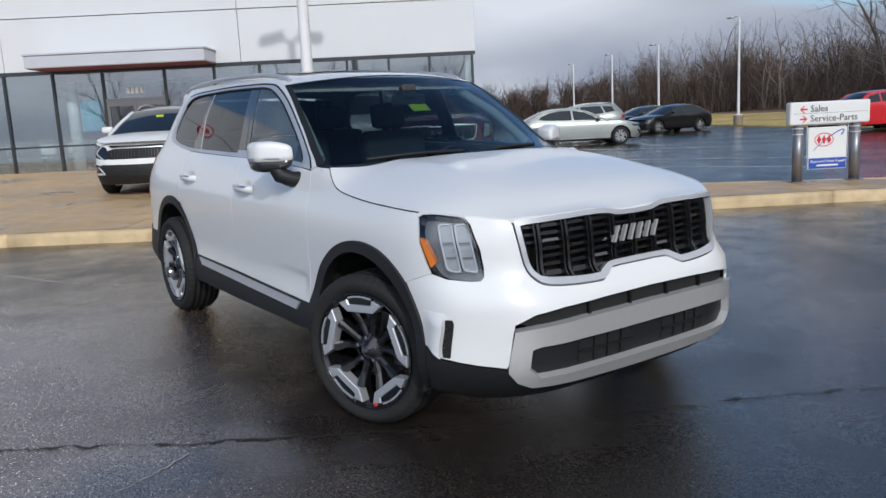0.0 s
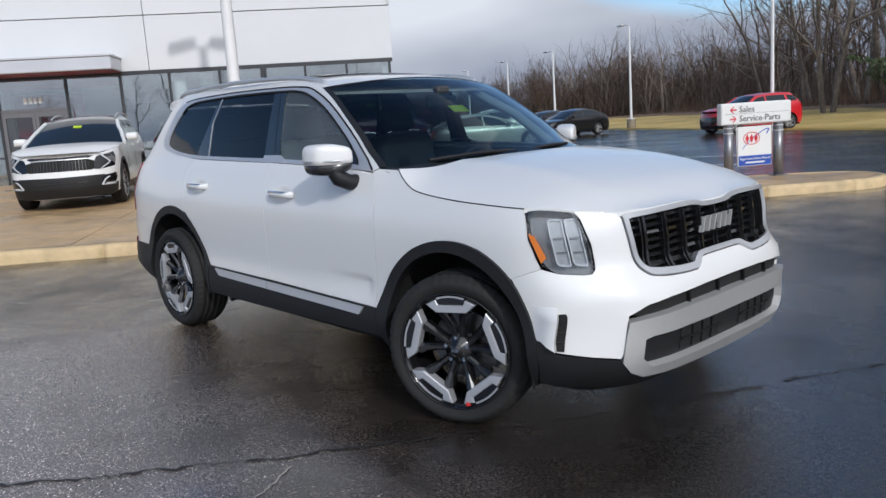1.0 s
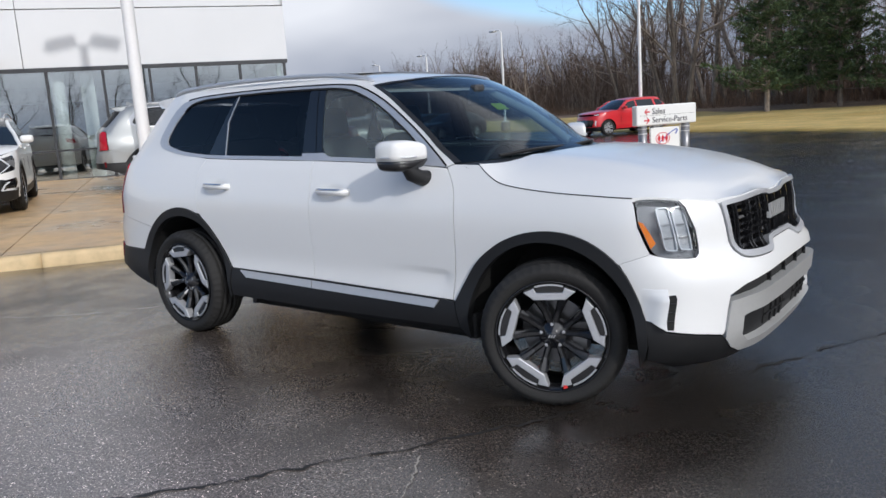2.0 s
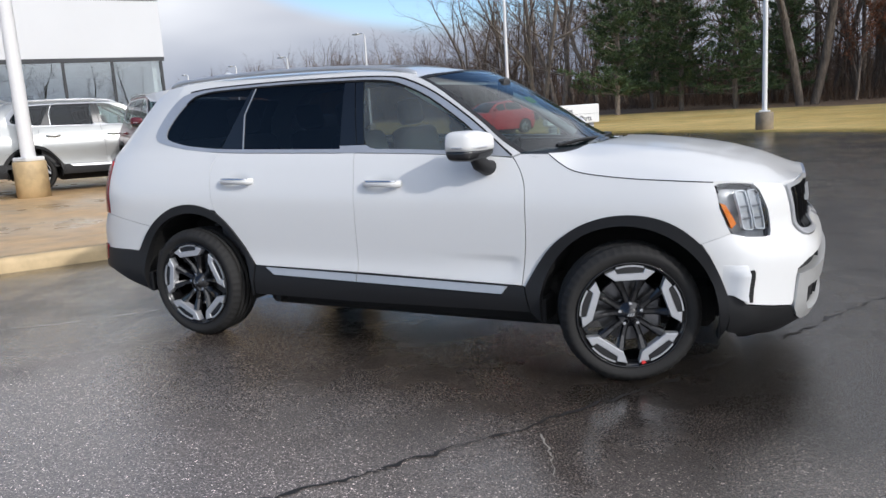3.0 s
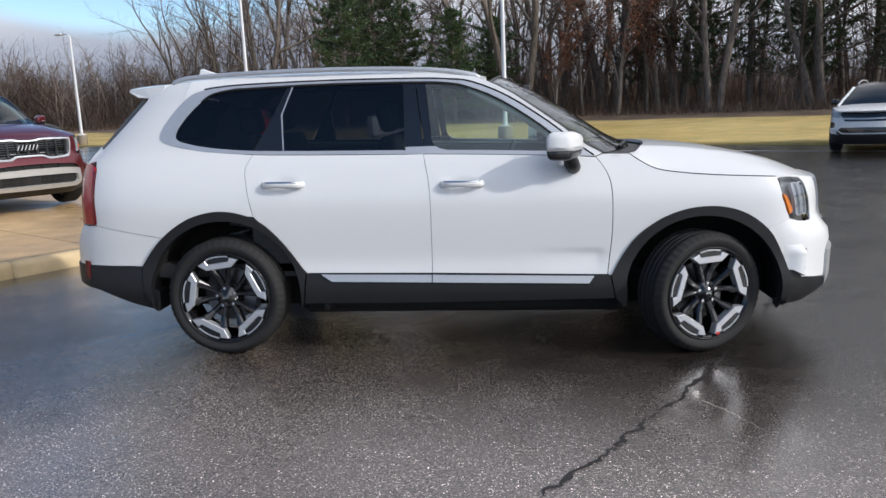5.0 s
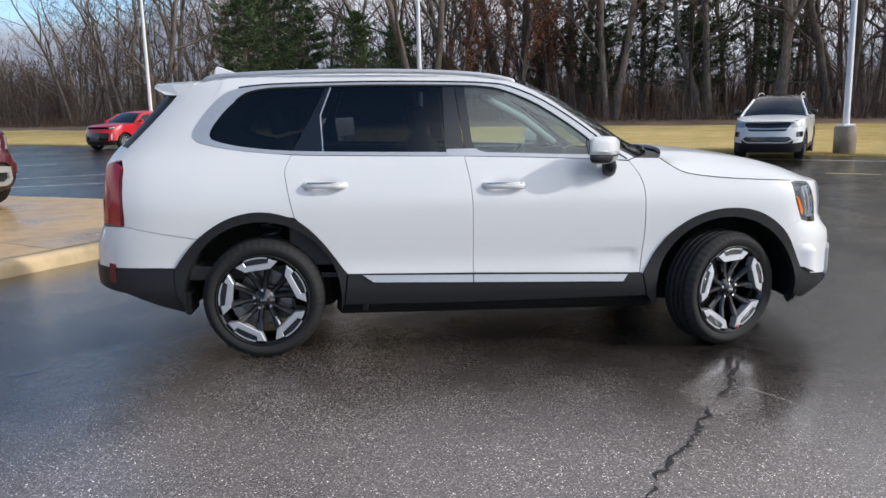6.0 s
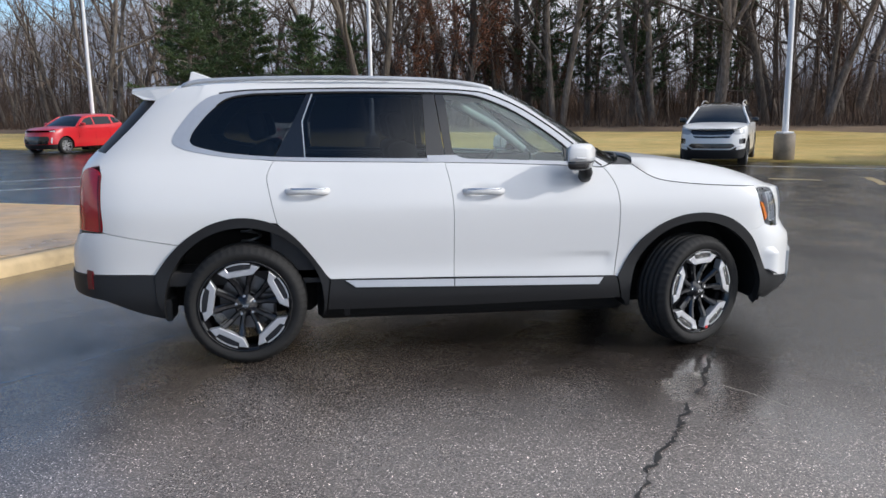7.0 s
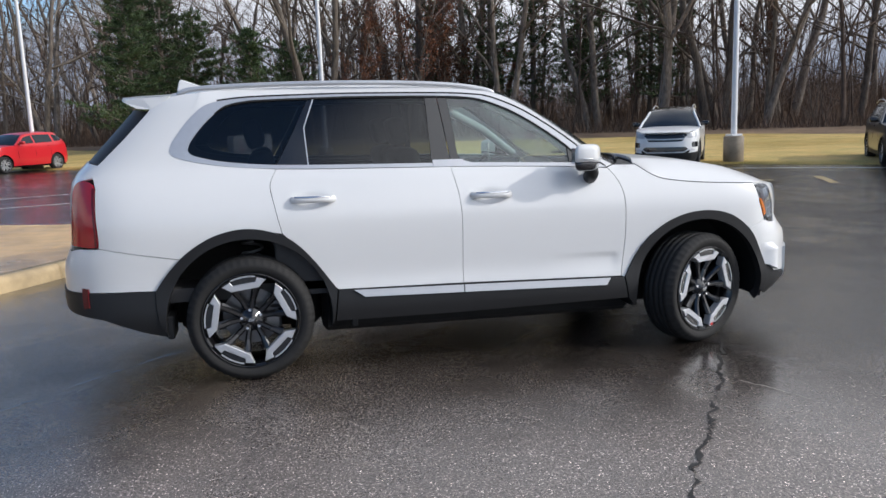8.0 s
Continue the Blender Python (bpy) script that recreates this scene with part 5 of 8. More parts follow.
def family_suv(m, paint, label, group="", detail=True, steer=0.0, hub_turn=0.0, trim_black=False):
    """A large boxy three-row SUV with black arches, silver skid bar and vertical headlamps."""
    B = SUV
    S, F, R = B.S, B.F, B.R
    car = thing("suv", m, label, "car", group)

    def sp(pts):
        return [S(*p) for p in pts]
    step = 0.06 if detail else 0.12
    g = 0.0017  # half a shut line

    arch_r, arch_f = cr(ARCH_R, 3), cr(ARCH_F, 3)
    # --- painted side panels ---
    fd_cut = [(2.236, 1.178), (2.285, 1.11), (2.318, 1.02), (2.326, 0.86), (2.322, 0.70), (2.30, 0.495)]
    mid_cut = [(1.222, 1.215), (1.240, 1.12), (1.252, 1.06), (1.263, 0.92), (1.265, 0.70), (1.265, 0.515)]
    rd_cut = [(0.182, 1.228), (0.150, 1.165), (0.144, 1.119), (0.155, 1.06), (0.176, 0.96), (0.198, 0.868)]
    fender = [(2.24, 1.180), (2.276, 1.194)] + [(x, z - 0.006) for x, z in cr(HOOD_CUT, 3)] + [(3.262, 1.04), (3.30, 0.92), (3.352, 0.800), (3.2215, 0.752)]
    fender += [p for p in arch_f[::-1] if p[0] < 3.218] + [(x + 2 * g, z) for x, z in cr(fd_cut, 3)[::-1]]
    both("front_fender", B, sp(fender), paint, car, "", step=step)
    fdoor = [(x - g, z) for x, z in cr(fd_cut, 3)] + [(x + g, z) for x, z in cr(mid_cut, 3)[::-1]] + [p for p in cr(WIN_BOT_OUT, 3)[::-1] if 1.23 < p[0] < 2.22]
    def hollow(U, Z):
        p_, n_ = B(U, Z)
        a_ = np.clip((p_[:, 0] - 1.80) / 0.40, 0, 1) * np.clip((2.285 - p_[:, 0]) / 0.045, 0, 1)
        c_ = np.clip((0.655 - p_[:, 0] * 0.004 - np.asarray(Z)) / 0.012, 0, 1) * np.clip((np.asarray(Z) - 0.51) / 0.10, 0, 1)
        return p_ - n_ * (0.009 * a_ * c_)[:, None], n_
    def cupped(surface_, hx, zc):
        """Press the shallow cup behind a door handle into the skin."""
        def skin(U, Z):
            p_, n_ = surface_(U, Z)
            r2 = np.clip(((p_[:, 0] - hx - 0.105) / 0.125) ** 2 + ((np.asarray(Z) - zc + 0.004) / 0.052) ** 2, 0, 1)
            return p_ - n_ * (0.020 * (1 - r2) ** 1.5)[:, None], n_
        return skin
    fdo = sp([(x, z - 0.003 if z > 1.17 else z) for x, z in fdoor])
    for f_ in (False, True):
        surf_panel("front_door", cupped(hollow, 1.335, 1.040) if detail else B, fdo, paint, car, "", 0.017 if detail else step, 0.012, 0.0, f_)
    rdoor = [(x - g, z) for x, z in cr(mid_cut, 3)] + [(0.505, 0.522)] + [p for p in arch_r[::-1] if 0.205 < p[0] < 0.495] + [(x + g, z) for x, z in cr(rd_cut, 3)[::-1]] + [(p[0], p[1] - 0.003) for p in cr(WIN_BOT_OUT, 3)[::-1] if 0.19 < p[0] < 1.215]
    both("rear_door", cupped(B, 0.265, 1.052) if detail else B, sp(rdoor), paint, car, "", step=0.017 if detail else step)
    quarter = [(x - g, z) for x, z in cr(rd_cut, 3)] + [p for p in arch_r[::-1] if -0.372 < p[0] < 0.19]
    quarter += [(-0.374, 0.7465), (-0.60, 0.785), (-0.800, 0.822), (-0.806, 1.0), (-0.806, 1.15), (-0.82, 1.195), (-0.845, 1.235), (-0.775, 1.30), (-0.655, 1.42), (-0.53, 1.56), (-0.505, 1.60)]
    quarter += [p for p in cr(ROOF_EDGE, 3) if p[0] < -0.06] + [(-0.05, 1.690)] + [p for p in cr(WIN_TOP_OUT, 3)[::-1] if p[0] < -0.049 and p[1] > 1.345] + [p for p in cr(WIN_BOT_OUT, 3)[::-1] if p[0] < 0.175]
    both("quarter_panel", B, sp(quarter), paint, car, "", step=step)
    top = [p for p in cr(WIN_TOP_OUT, 3) if p[0] > -0.05]
    edge = [p for p in cr(ROOF_EDGE, 3) if p[0] > -0.05]
    both("roof_side", B, sp([(-0.05, 1.634)] + top + edge[::-1] + [(-0.05, 1.690)]), paint, car, "", step=step)
    hcut = cr(HOOD_CUT, 3)
    both("hood_gap", B, sp([(x, z - 0.0010) for x, z in hcut] + [(x, z - 0.0058) for x, z in hcut[::-1]]), LINER, car, "", step=0.06, off=0.0012, thick=0.004)
    # --- side glass and trim ---
    tb, ti = cr(WIN_BOT_OUT, 3), cr(WIN_BOT_IN, 3)
    if detail:
        gk = [p for p in cr(WIN_TOP_OUT, 3) if p[0] > -0.15]
        both("window_gasket", B, sp(ring_of([(x + 0.004 * (x > 1.5), z + 0.010) for x, z in gk], [(x, z + 0.001) for x, z in gk])), LINER, car, "black window gasket", step=0.1, off=0.0025, thick=0.006)
        gn = [p for p in cr(WIN_TOP_IN, 3) if p[0] > -0.15]
        both("window_gasket", B, sp(ring_of([(x, z + 0.004) for x, z in gn], [(x - 0.004 * (x > 1.5), z - 0.006) for x, z in gn])), LINER, car, "black window gasket", step=0.1, off=0.005, thick=0.006)
    both("window_trim", B, sp(ring_of(tb, ti)), GLOSS_BLACK if trim_black else SATIN_SILVER, car, "satin silver window surround", step=0.08, off=0.003)
    tt, tn = cr(WIN_TOP_OUT, 3), cr(WIN_TOP_IN, 3)
    both("window_trim", B, sp(ring_of(tt, tn)), GLOSS_BLACK if trim_black else SATIN_SILVER, car, "satin silver window surround", step=0.08, off=0.003)
    tin, bin_ = tn, ti
    qg = [(0.18, 1.255), (0.30, 1.46), (0.385, 1.632)] + [p for p in tin[::-1] if p[0] < 0.38] + [p for p in bin_[::-1] if p[0] < 0.175]
    both("quarter_glass", B, sp(qg), PRIVACY_GLASS, car, "dark privacy glass", step=0.1, thick=0.004, off=-0.004)
    cp = [(0.188, 1.255), (0.302, 1.46), (0.388, 1.632), (0.415, 1.634), (0.350, 1.46), (0.366, 1.249)]
    both("pillar_cover", B, sp(cp), GLOSS_BLACK, car, "gloss black pillar", step=0.1, off=-0.002)
    both("pillar_edge", B, sp([(0.415, 1.632), (0.352, 1.465), (0.366, 1.25), (0.372, 1.25), (0.359, 1.465), (0.423, 1.632)]), SATIN_SILVER, car, "", step=0.2, off=0.0)
    rg = [(0.373, 1.248), (0.361, 1.465), (0.425, 1.634), (0.64, 1.640), (1.095, 1.638), (1.105, 1.238), (0.6, 1.244)]
    both("door_glass", B, sp(rg), PRIVACY_GLASS, car, "dark privacy glass", step=0.1, thick=0.004, off=-0.004)
    bp1 = [(1.098, 1.638), (1.108, 1.238), (1.225, 1.237), (1.169, 1.638)]
    bp2 = [(1.175, 1.638), (1.231, 1.237), (1.30, 1.237), (1.272, 1.29), (1.232, 1.636)]
    for bp in (bp1, bp2):
        both("pillar_cover", B, sp(bp), GLOSS_BLACK, car, "gloss black pillar", step=0.1, off=-0.001)
    both("window_trim", B, sp([(1.118, 1.214), (1.112, 1.256), (1.292, 1.258), (1.322, 1.243), (1.36, 1.234), (1.36, 1.213)]), SATIN_SILVER, car, "", step=0.1, off=0.004)
    fg = [(1.234, 1.634), (1.274, 1.295), (1.30, 1.252), (1.36, 1.237)] + [p for p in bin_[::-1] if 1.38 < p[0]] + [p for p in tin[::-1] if p[0] > 1.25]
    both("door_glass", B, sp(fg), CLEAR_GLASS, car, "pale green door glass", step=0.08, thick=0.004, off=-0.004)
    both("mirror_sail", B, sp([(1.99, 1.216), (2.085, 1.213), (2.05, 1.255), (1.985, 1.31)]), GLOSS_BLACK, car, "", step=0.1, off=0.002)
    # --- cladding ---
    inner_r = [(0.466 * math.cos(a), 0.380 + 0.466 * math.sin(a)) for a in np.linspace(math.radians(-8), math.radians(188), 30)]
    clad_r = arch_r + [(0.478, 0.338)] + inner_r + [(-0.455, 0.305), (-0.50, 0.40)]
    inner_f = [(2.858 + 0.455 * math.cos(a), 0.380 + 0.455 * math.sin(a)) for a in np.linspace(math.radians(-14), math.radians(190), 30)]
    clad_f = arch_f + [(3.330, 0.318)] + inner_f + [(2.40, 0.30), (2.352, 0.352)]
    both("wheel_arch_trim", B, sp(clad_r), CLADDING, car, "grained black wheel arch trim", step=step, off=0.014, thick=0.05)
    both("wheel_arch_trim", B, sp(clad_f), CLADDING, car, "grained black wheel arch trim", step=step, off=0.014, thick=0.05)
    rocker = [(0.508, 0.518), (0.58, 0.520), (1.3, 0.510), (2.25, 0.492), (2.315, 0.486), (2.345, 0.353), (1.27, 0.336), (0.486, 0.336)]
    both("rocker_trim", B, sp(rocker), CLADDING, car, "grained black sill trim", step=step, off=0.010, thick=0.05)
    strip = [(0.595, 0.512), (1.262, 0.503), (2.222, 0.486), (2.190, 0.444), (1.262, 0.458), (0.66, 0.468)]
    both("sill_strip", B, sp([p for p in strip if p[0] < 1.27 and p != strip[1] and p != strip[4]] [:1] + [(1.261, 0.503), (1.261, 0.458), (0.66, 0.468)]), SATIN_SILVER, car, "satin silver sill strip", step=0.15, off=0.020)
    both("sill_strip", B, sp([(1.268, 0.503), (2.222, 0.486), (2.190, 0.444), (1.268, 0.458)]), SATIN_SILVER, car, "satin silver sill strip", step=0.15, off=0.020)
    # wheel wells and flaps
    for cx, fl in ((0.0, (-0.47, -0.43)), (2.858, (2.385, 2.425))):
        for s in (-1, 1):
            n = 22
            ring = [(cx + 0.47 * math.cos(a), 0.38 + 0.47 * math.sin(a)) for a in np.linspace(math.radians(-11), math.radians(191), n)]
            vs = [(x, s * 0.93, z) for x, z in ring] + [(x, s * 0.55, z) for x, z in ring]
            fs = [(i, i + 1, n + i + 1, n + i) for i in range(n - 1)] + [tuple(range(n, 2 * n))]
            pyd("wheel_well", vs, fs, LINER, car)
            part("mud_flap", box_bm((fl[0], min(s * 0.93, s * 0.74), 0.285), (fl[1], max(s * 0.93, s * 0.74), 0.42), 0.008), CLADDING, car)
    # --- front ---
    lamp = [S(3.270, 1.038), S(3.33, 1.042), F(-0.83, 1.040), F(-0.772, 1.030), F(-0.765, 1.0), F(-0.752, 0.90), F(-0.744, 0.805), F(-0.750, 0.776), F(-0.85, 0.784), S(3.375, 0.800), S(3.350, 0.83), S(3.302, 0.94)]
    lampo = fillet(lamp, 0.028, 4)
    both("headlamp", B, lampo, LAMP_DARK, car, "vertical headlamp with dark housing", step=0.05, off=-0.045, thick=0.01)
    both("headlamp_bezel", B, ring_of(lampo[: len(lampo) // 2 + 1], fillet([(u + (0.007 if u < lamp[0][0] + 0.12 else -0.007), z + (0.008 if z < 0.9 else -0.008)) for u, z in lamp], 0.028, 4)[: len(lampo) // 2 + 1]), GLOSS_BLACK, car, "", step=0.05, off=-0.002, thick=0.05)
    both("headlamp_lens", B, lampo, LENS, car, "clear headlamp lens", step=0.05, off=-0.001, thick=0.004)
    amb = [S(3.302, 0.948), S(3.325, 0.939), S(3.374, 0.848), S(3.355, 0.824)]
    both("side_marker", B, amb, AMBER, car, "amber side marker", step=0.04, off=0.001, thick=0.03)
    ua = S(3.372, 0.9)[0]
    for k in range(2):
        u0 = ua + 0.010 + k * 0.070
        sl = lambda z: (1.0 - z) * 0.16
        o = fillet([(u0 + sl(1.005), 1.005), (u0 + 0.062 + sl(1.005), 1.008), (u0 + 0.062 + sl(0.81), 0.805), (u0 + sl(0.81), 0.812)], 0.018, 3)
        i_ = fillet([(u0 + 0.0055 + sl(0.999), 0.9995), (u0 + 0.0565 + sl(1.001), 1.0025), (u0 + 0.0565 + sl(0.812), 0.8105), (u0 + 0.0055 + sl(0.817), 0.8175)], 0.014, 3)
        h = len(o) // 2
        both("light_guide", B, ring_of(o[: h + 1], i_[: h + 1]), LAMP_WHITE, car, "white daytime light guide", step=0.06, off=-0.006, thick=0.02)
        both("light_guide", B, ring_of(o[h:] + o[:1], i_[h:] + i_[:1]), LAMP_WHITE, car, "white daytime light guide", step=0.06, off=-0.006, thick=0.02)
        both("reflector", B, i_, LAMP_SILVER, car, "silver lamp reflector", step=0.05, off=-0.018, thick=0.01)
        for zz in (0.86, 0.92):
            both("lamp_shelf", B, [(u0 + 0.010 + sl(zz), zz), (u0 + 0.052 + sl(zz), zz + 0.002), (u0 + 0.052 + sl(zz), zz + 0.012), (u0 + 0.010 + sl(zz), zz + 0.010)], LAMP_DARK, car, "", step=0.06, off=-0.010, thick=0.01)
    # grille outline
    GO = [(-0.628, 0.998), (-0.622, 0.93), (-0.605, 0.835), (-0.575, 0.772), (-0.53, 0.747), (-0.40, 0.735), (-0.275, 0.732), (-0.24, 0.738), (-0.185, 0.766), (-0.145, 0.772), (0.0, 0.773)]
    GT = [(-0.628, 0.998), (-0.605, 1.010), (-0.45, 1.016), (-0.25, 1.020), (-0.16, 1.016), (-0.10, 1.004), (0.0, 1.001)]
    GI = [(-0.600, 0.974), (-0.595, 0.92), (-0.581, 0.845), (-0.554, 0.797), (-0.52, 0.782), (-0.40, 0.769), (-0.285, 0.765), (-0.255, 0.771), (-0.20, 0.797), (-0.155, 0.803), (0.0, 0.805)]
    GIT = [(-0.600, 0.974), (-0.588, 0.984), (-0.45, 0.991), (-0.26, 0.994), (-0.17, 0.990), (-0.11, 0.978), (0.0, 0.975)]
    GI, GIT = ([(0.72 * a + 0.28 * c, 0.72 * b + 0.28 * d) for (a, b), (c, d) in zip(p, q)] for p, q in ((GI, GO), (GIT, GT)))
    fp = lambda pts: [F(*p) for p in pts]
    go, gt, gi, git = (cr(p, 3) for p in (GO, GT, GI, GIT))
    top_o, top_i = across(B, fp(gt)), across(B, fp(git))
    gf = surf_panel("grille", B, across(B, fp(go))[: len(go)] + fp(gi)[::-1], SATIN_SILVER, car, "wide notched grille with satin silver frame", 0.06, 0.05, 0.012)
    surf_panel("frame", B, [(2 * B.end - u, z) for u, z in (fp(go) + fp(gi)[::-1])], SATIN_SILVER, gf, "", 0.06, 0.05, 0.012)
    surf_panel("frame", B, top_o + top_i[::-1], SATIN_SILVER, gf, "", 0.06, 0.05, 0.012)
    ring = fp(git) + [(2 * B.end - u, z) for u, z in fp(git)[::-1][1:]] + [(2 * B.end - u, z) for u, z in fp(gi)[1:]] + fp(gi)[::-1][1:-1]
    surf_panel("grille_back", B, ring, LINER, gf, "", 0.08, 0.01, -0.075)

    def gtop(y):
        return float(np.interp(-abs(y), [p[0] for p in GIT], [p[1] for p in GIT]))

    def gbot(y):
        return float(np.interp(-abs(y), [p[0] for p in GI], [p[1] for p in GI])) if abs(y) < 0.59 else 0.9
    for y in (-0.535, -0.40, -0.265, -0.13, 0.0, 0.13, 0.265, 0.40, 0.535):
        z0, z1 = gbot(y) - 0.01, gtop(y) + 0.01
        zz = np.linspace(z0, z1, 7)
        poly = [F(y - 0.006, z) for z in zz] + [F(y + 0.006, z) for z in zz[::-1]]
        surf_panel("grille_bar", B, poly, GLOSS_BLACK, gf, "", 0.08, 0.06, 0.004)
        poly = [F(y - 0.018, z) for z in zz] + [F(y - 0.010, z) for z in zz[::-1]]
        surf_panel("grille_bar", B, poly, GLOSS_BLACK, gf, "", 0.08, 0.05, -0.006)
    for k in range(7):
        z = 0.785 + 0.032 * k
        ys = np.linspace(-0.59, 0.59, 25)
        ys = [y for y in ys if gbot(y) < z - 0.004 and gtop(y) > z + 0.012]
        if not ys:
            continue
        poly = [F(y, z) for y in ys] + [F(y, z + 0.011) for y in ys[::-1]]
        surf_panel("grille_slat", B, poly, GLOSS_BLACK, gf, "", 0.1, 0.05, -0.022)
        for y in (-0.47, -0.33, -0.20, 0.20, 0.33, 0.47):
            if gbot(y) < z - 0.004 and gtop(y) > z + 0.02:
                surf_panel("grille_tab", B, [F(y - 0.042, z + 0.004), F(y + 0.042, z + 0.004), F(y + 0.036, z + 0.015), F(y - 0.036, z + 0.015)], POLE_GREY if (k, round(y * 10)) in ((1, -2), (1, 2), (4, -5)) else GLOSS_BLACK, gf, "", 0.1, 0.01, -0.018)
    # emblem: plain slanted bars
    for k, (y0, y1) in enumerate(((-0.150, -0.118), (-0.100, -0.068), (-0.050, -0.018), (0.0, 0.032), (0.050, 0.082), (0.100, 0.132))):
        surf_panel("emblem_bar", B, [F(y0, 0.872), F(y0 + 0.012, 0.872), F(y1 + 0.012, 0.938), F(y1, 0.938)], SKID_SILVER, gf, "plain silver emblem bar", 0.1, 0.02, 0.016)
    # bumper skin
    skid_side = [(-0.698, 0.56), (-0.712, 0.445)]
    bump = [S(3.2227, 0.7508), S(3.353, 0.7988), F(-0.85, 0.779), F(-0.785, 0.7715), F(-0.757, 0.774), F(-0.742, 0.793), F(-0.740, 0.82), F(-0.747, 0.90), F(-0.760, 1.0), F(-0.768, 1.030), F(-0.742, 1.029), F(-0.645, 1.012)]
    bump += [F(y - 0.004, z - 0.003) for y, z in go]
    top_half, bump = bump, []
    bump += [F(0.0, 0.676), F(-0.25, 0.672), F(-0.5, 0.660), F(-0.62, 0.642), F(-0.692, 0.602)]
    bump += [F(*p) for p in skid_side] + [F(-0.722, 0.424), F(-0.80, 0.435), S(3.428, 0.458), S(3.412, 0.500), S(3.350, 0.505)] + [S(*p) for p in arch_f if p[0] > 3.226][::-1]
    flip = lambda pts: [(2 * B.end - u, z) for u, z in pts[::-1]]
    surf_panel("front_bumper", B, top_half + flip(top_half) + flip(bump) + bump, paint, car, "", step=step)
    # upper slot
    slot = [F(0, 0.674), F(-0.25, 0.670), F(-0.5, 0.658), F(-0.62, 0.640), F(-0.690, 0.600), F(-0.63, 0.586), F(-0.4, 0.602), F(0, 0.608)]
    surf_panel("air_slot", B, slot[0:5][::-1] + [(2 * B.end - u, z) for u, z in slot[1:5]] + [(2 * B.end - u, z) for u, z in slot[5:]] + slot[::-1][1:3], LINER, car, "black air slot", 0.08, 0.02, -0.03)
    for y in (-0.36, -0.12, 0.12, 0.36):
        surf_panel("slot_bar", B, [F(y - 0.006, 0.605), F(y + 0.006, 0.605), F(y + 0.006, 0.670), F(y - 0.006, 0.670)], GLOSS_BLACK, car, "", 0.1, 0.02, -0.012)
    # skid bar: upper, lower and side pieces in one frame per half
    so = [(0.0, 0.612), (-0.4, 0.606), (-0.62, 0.590), (-0.692, 0.578), (-0.704, 0.50), (-0.716, 0.41), (-0.68, 0.365), (-0.62, 0.338), (-0.4, 0.335), (0.0, 0.332)]
    si = [(0.0, 0.523), (-0.4, 0.519), (-0.60, 0.510), (-0.636, 0.500), (-0.646, 0.42), (-0.60, 0.380), (-0.4, 0.384), (0.0, 0.387)]
    both("skid_bar", B, fp(so) + fp(si)[::-1], SKID_SILVER, car, "silver skid bar", step=step, off=0.016, thick=0.05)
    surf_panel("lower_grille", B, fp(si) + [(2 * B.end - u, z) for u, z in fp(si)[::-1][1:-1]], CLADDING, car, "black lower grille", 0.1, 0.02, -0.02)
    for y0 in (-0.33, 0.18):
        surf_panel("intake", B, [F(y0 - 0.08, 0.40), F(y0 + 0.23, 0.40), F(y0 + 0.23, 0.505), F(y0 - 0.08, 0.505)], LINER, car, "", 0.1, 0.01, -0.016)
        for dy in (0.0, 0.078, 0.156):
            surf_panel("intake_bar", B, [F(y0 - 0.004 + dy, 0.40), F(y0 + 0.004 + dy, 0.40), F(y0 + 0.004 + dy, 0.505), F(y0 - 0.004 + dy, 0.505)], CLADDING, car, "", 0.1, 0.02, -0.006)
        surf_panel("intake_bar", B, [F(y0 - 0.08, 0.450), F(y0 + 0.23, 0.450), F(y0 + 0.23, 0.457), F(y0 - 0.08, 0.457)], CLADDING, car, "", 0.1, 0.02, -0.006)
    # corner slot with fins
    us_ = S(3.424, 0.54)[0]
    vs_ = [(us_ + a, z) for a, z in ((0.004, 0.618), (0.036, 0.620), (0.042, 0.605), (0.042, 0.462), (0.012, 0.462), (0.0, 0.50))]
    both("corner_slot", B, vs_, LINER, car, "narrow black corner slot", step=0.02, off=0.003, thick=0.02)
    for z in (0.50, 0.54, 0.58):
        both("slot_fin", B, [(us_ + 0.004, z), (us_ + 0.040, z), (us_ + 0.040, z + 0.006), (us_ + 0.004, z + 0.006)], GLOSS_BLACK, car, "", step=0.1, off=0.009, thick=0.02)
    def swell(U, Z):
        p_, n_ = B(U, Z)
        a_ = np.clip((np.asarray(U) - (us_ - 0.10)) / 0.10, 0, 1)
        c_ = np.clip((0.645 - np.asarray(Z)) / 0.035, 0, 1)
        return p_ + n_ * (0.037 * a_ * a_ * (3 - 2 * a_) * c_)[:, None], n_
    for f_ in (False, True):
        surf_panel("bumper_edge", swell, [(us_ - 0.10, 0.645), (us_ + 0.004, 0.645), (us_ + 0.008, 0.60), (us_ + 0.006, 0.50), (us_ + 0.012, 0.462), (us_ - 0.02, 0.480), (us_ - 0.05, 0.500), (us_ - 0.10, 0.506)], paint, car, "", 0.02, 0.03, 0.0012, f_)
    # black lower bumper and lip
    low = [S(3.336, 0.50), S(3.41, 0.495), S(3.428, 0.45), F(-0.80, 0.428), F(-0.722, 0.416), F(-0.685, 0.362), F(-0.62, 0.336), F(-0.4, 0.332), F(0, 0.328), F(0, 0.275), F(-0.4, 0.272), F(-0.7, 0.270), S(3.40, 0.292), S(3.34, 0.318)]
    both("lower_bumper", B, low, CLADDING, car, "grained black lower bumper", step=step, off=0.008, thick=0.05)
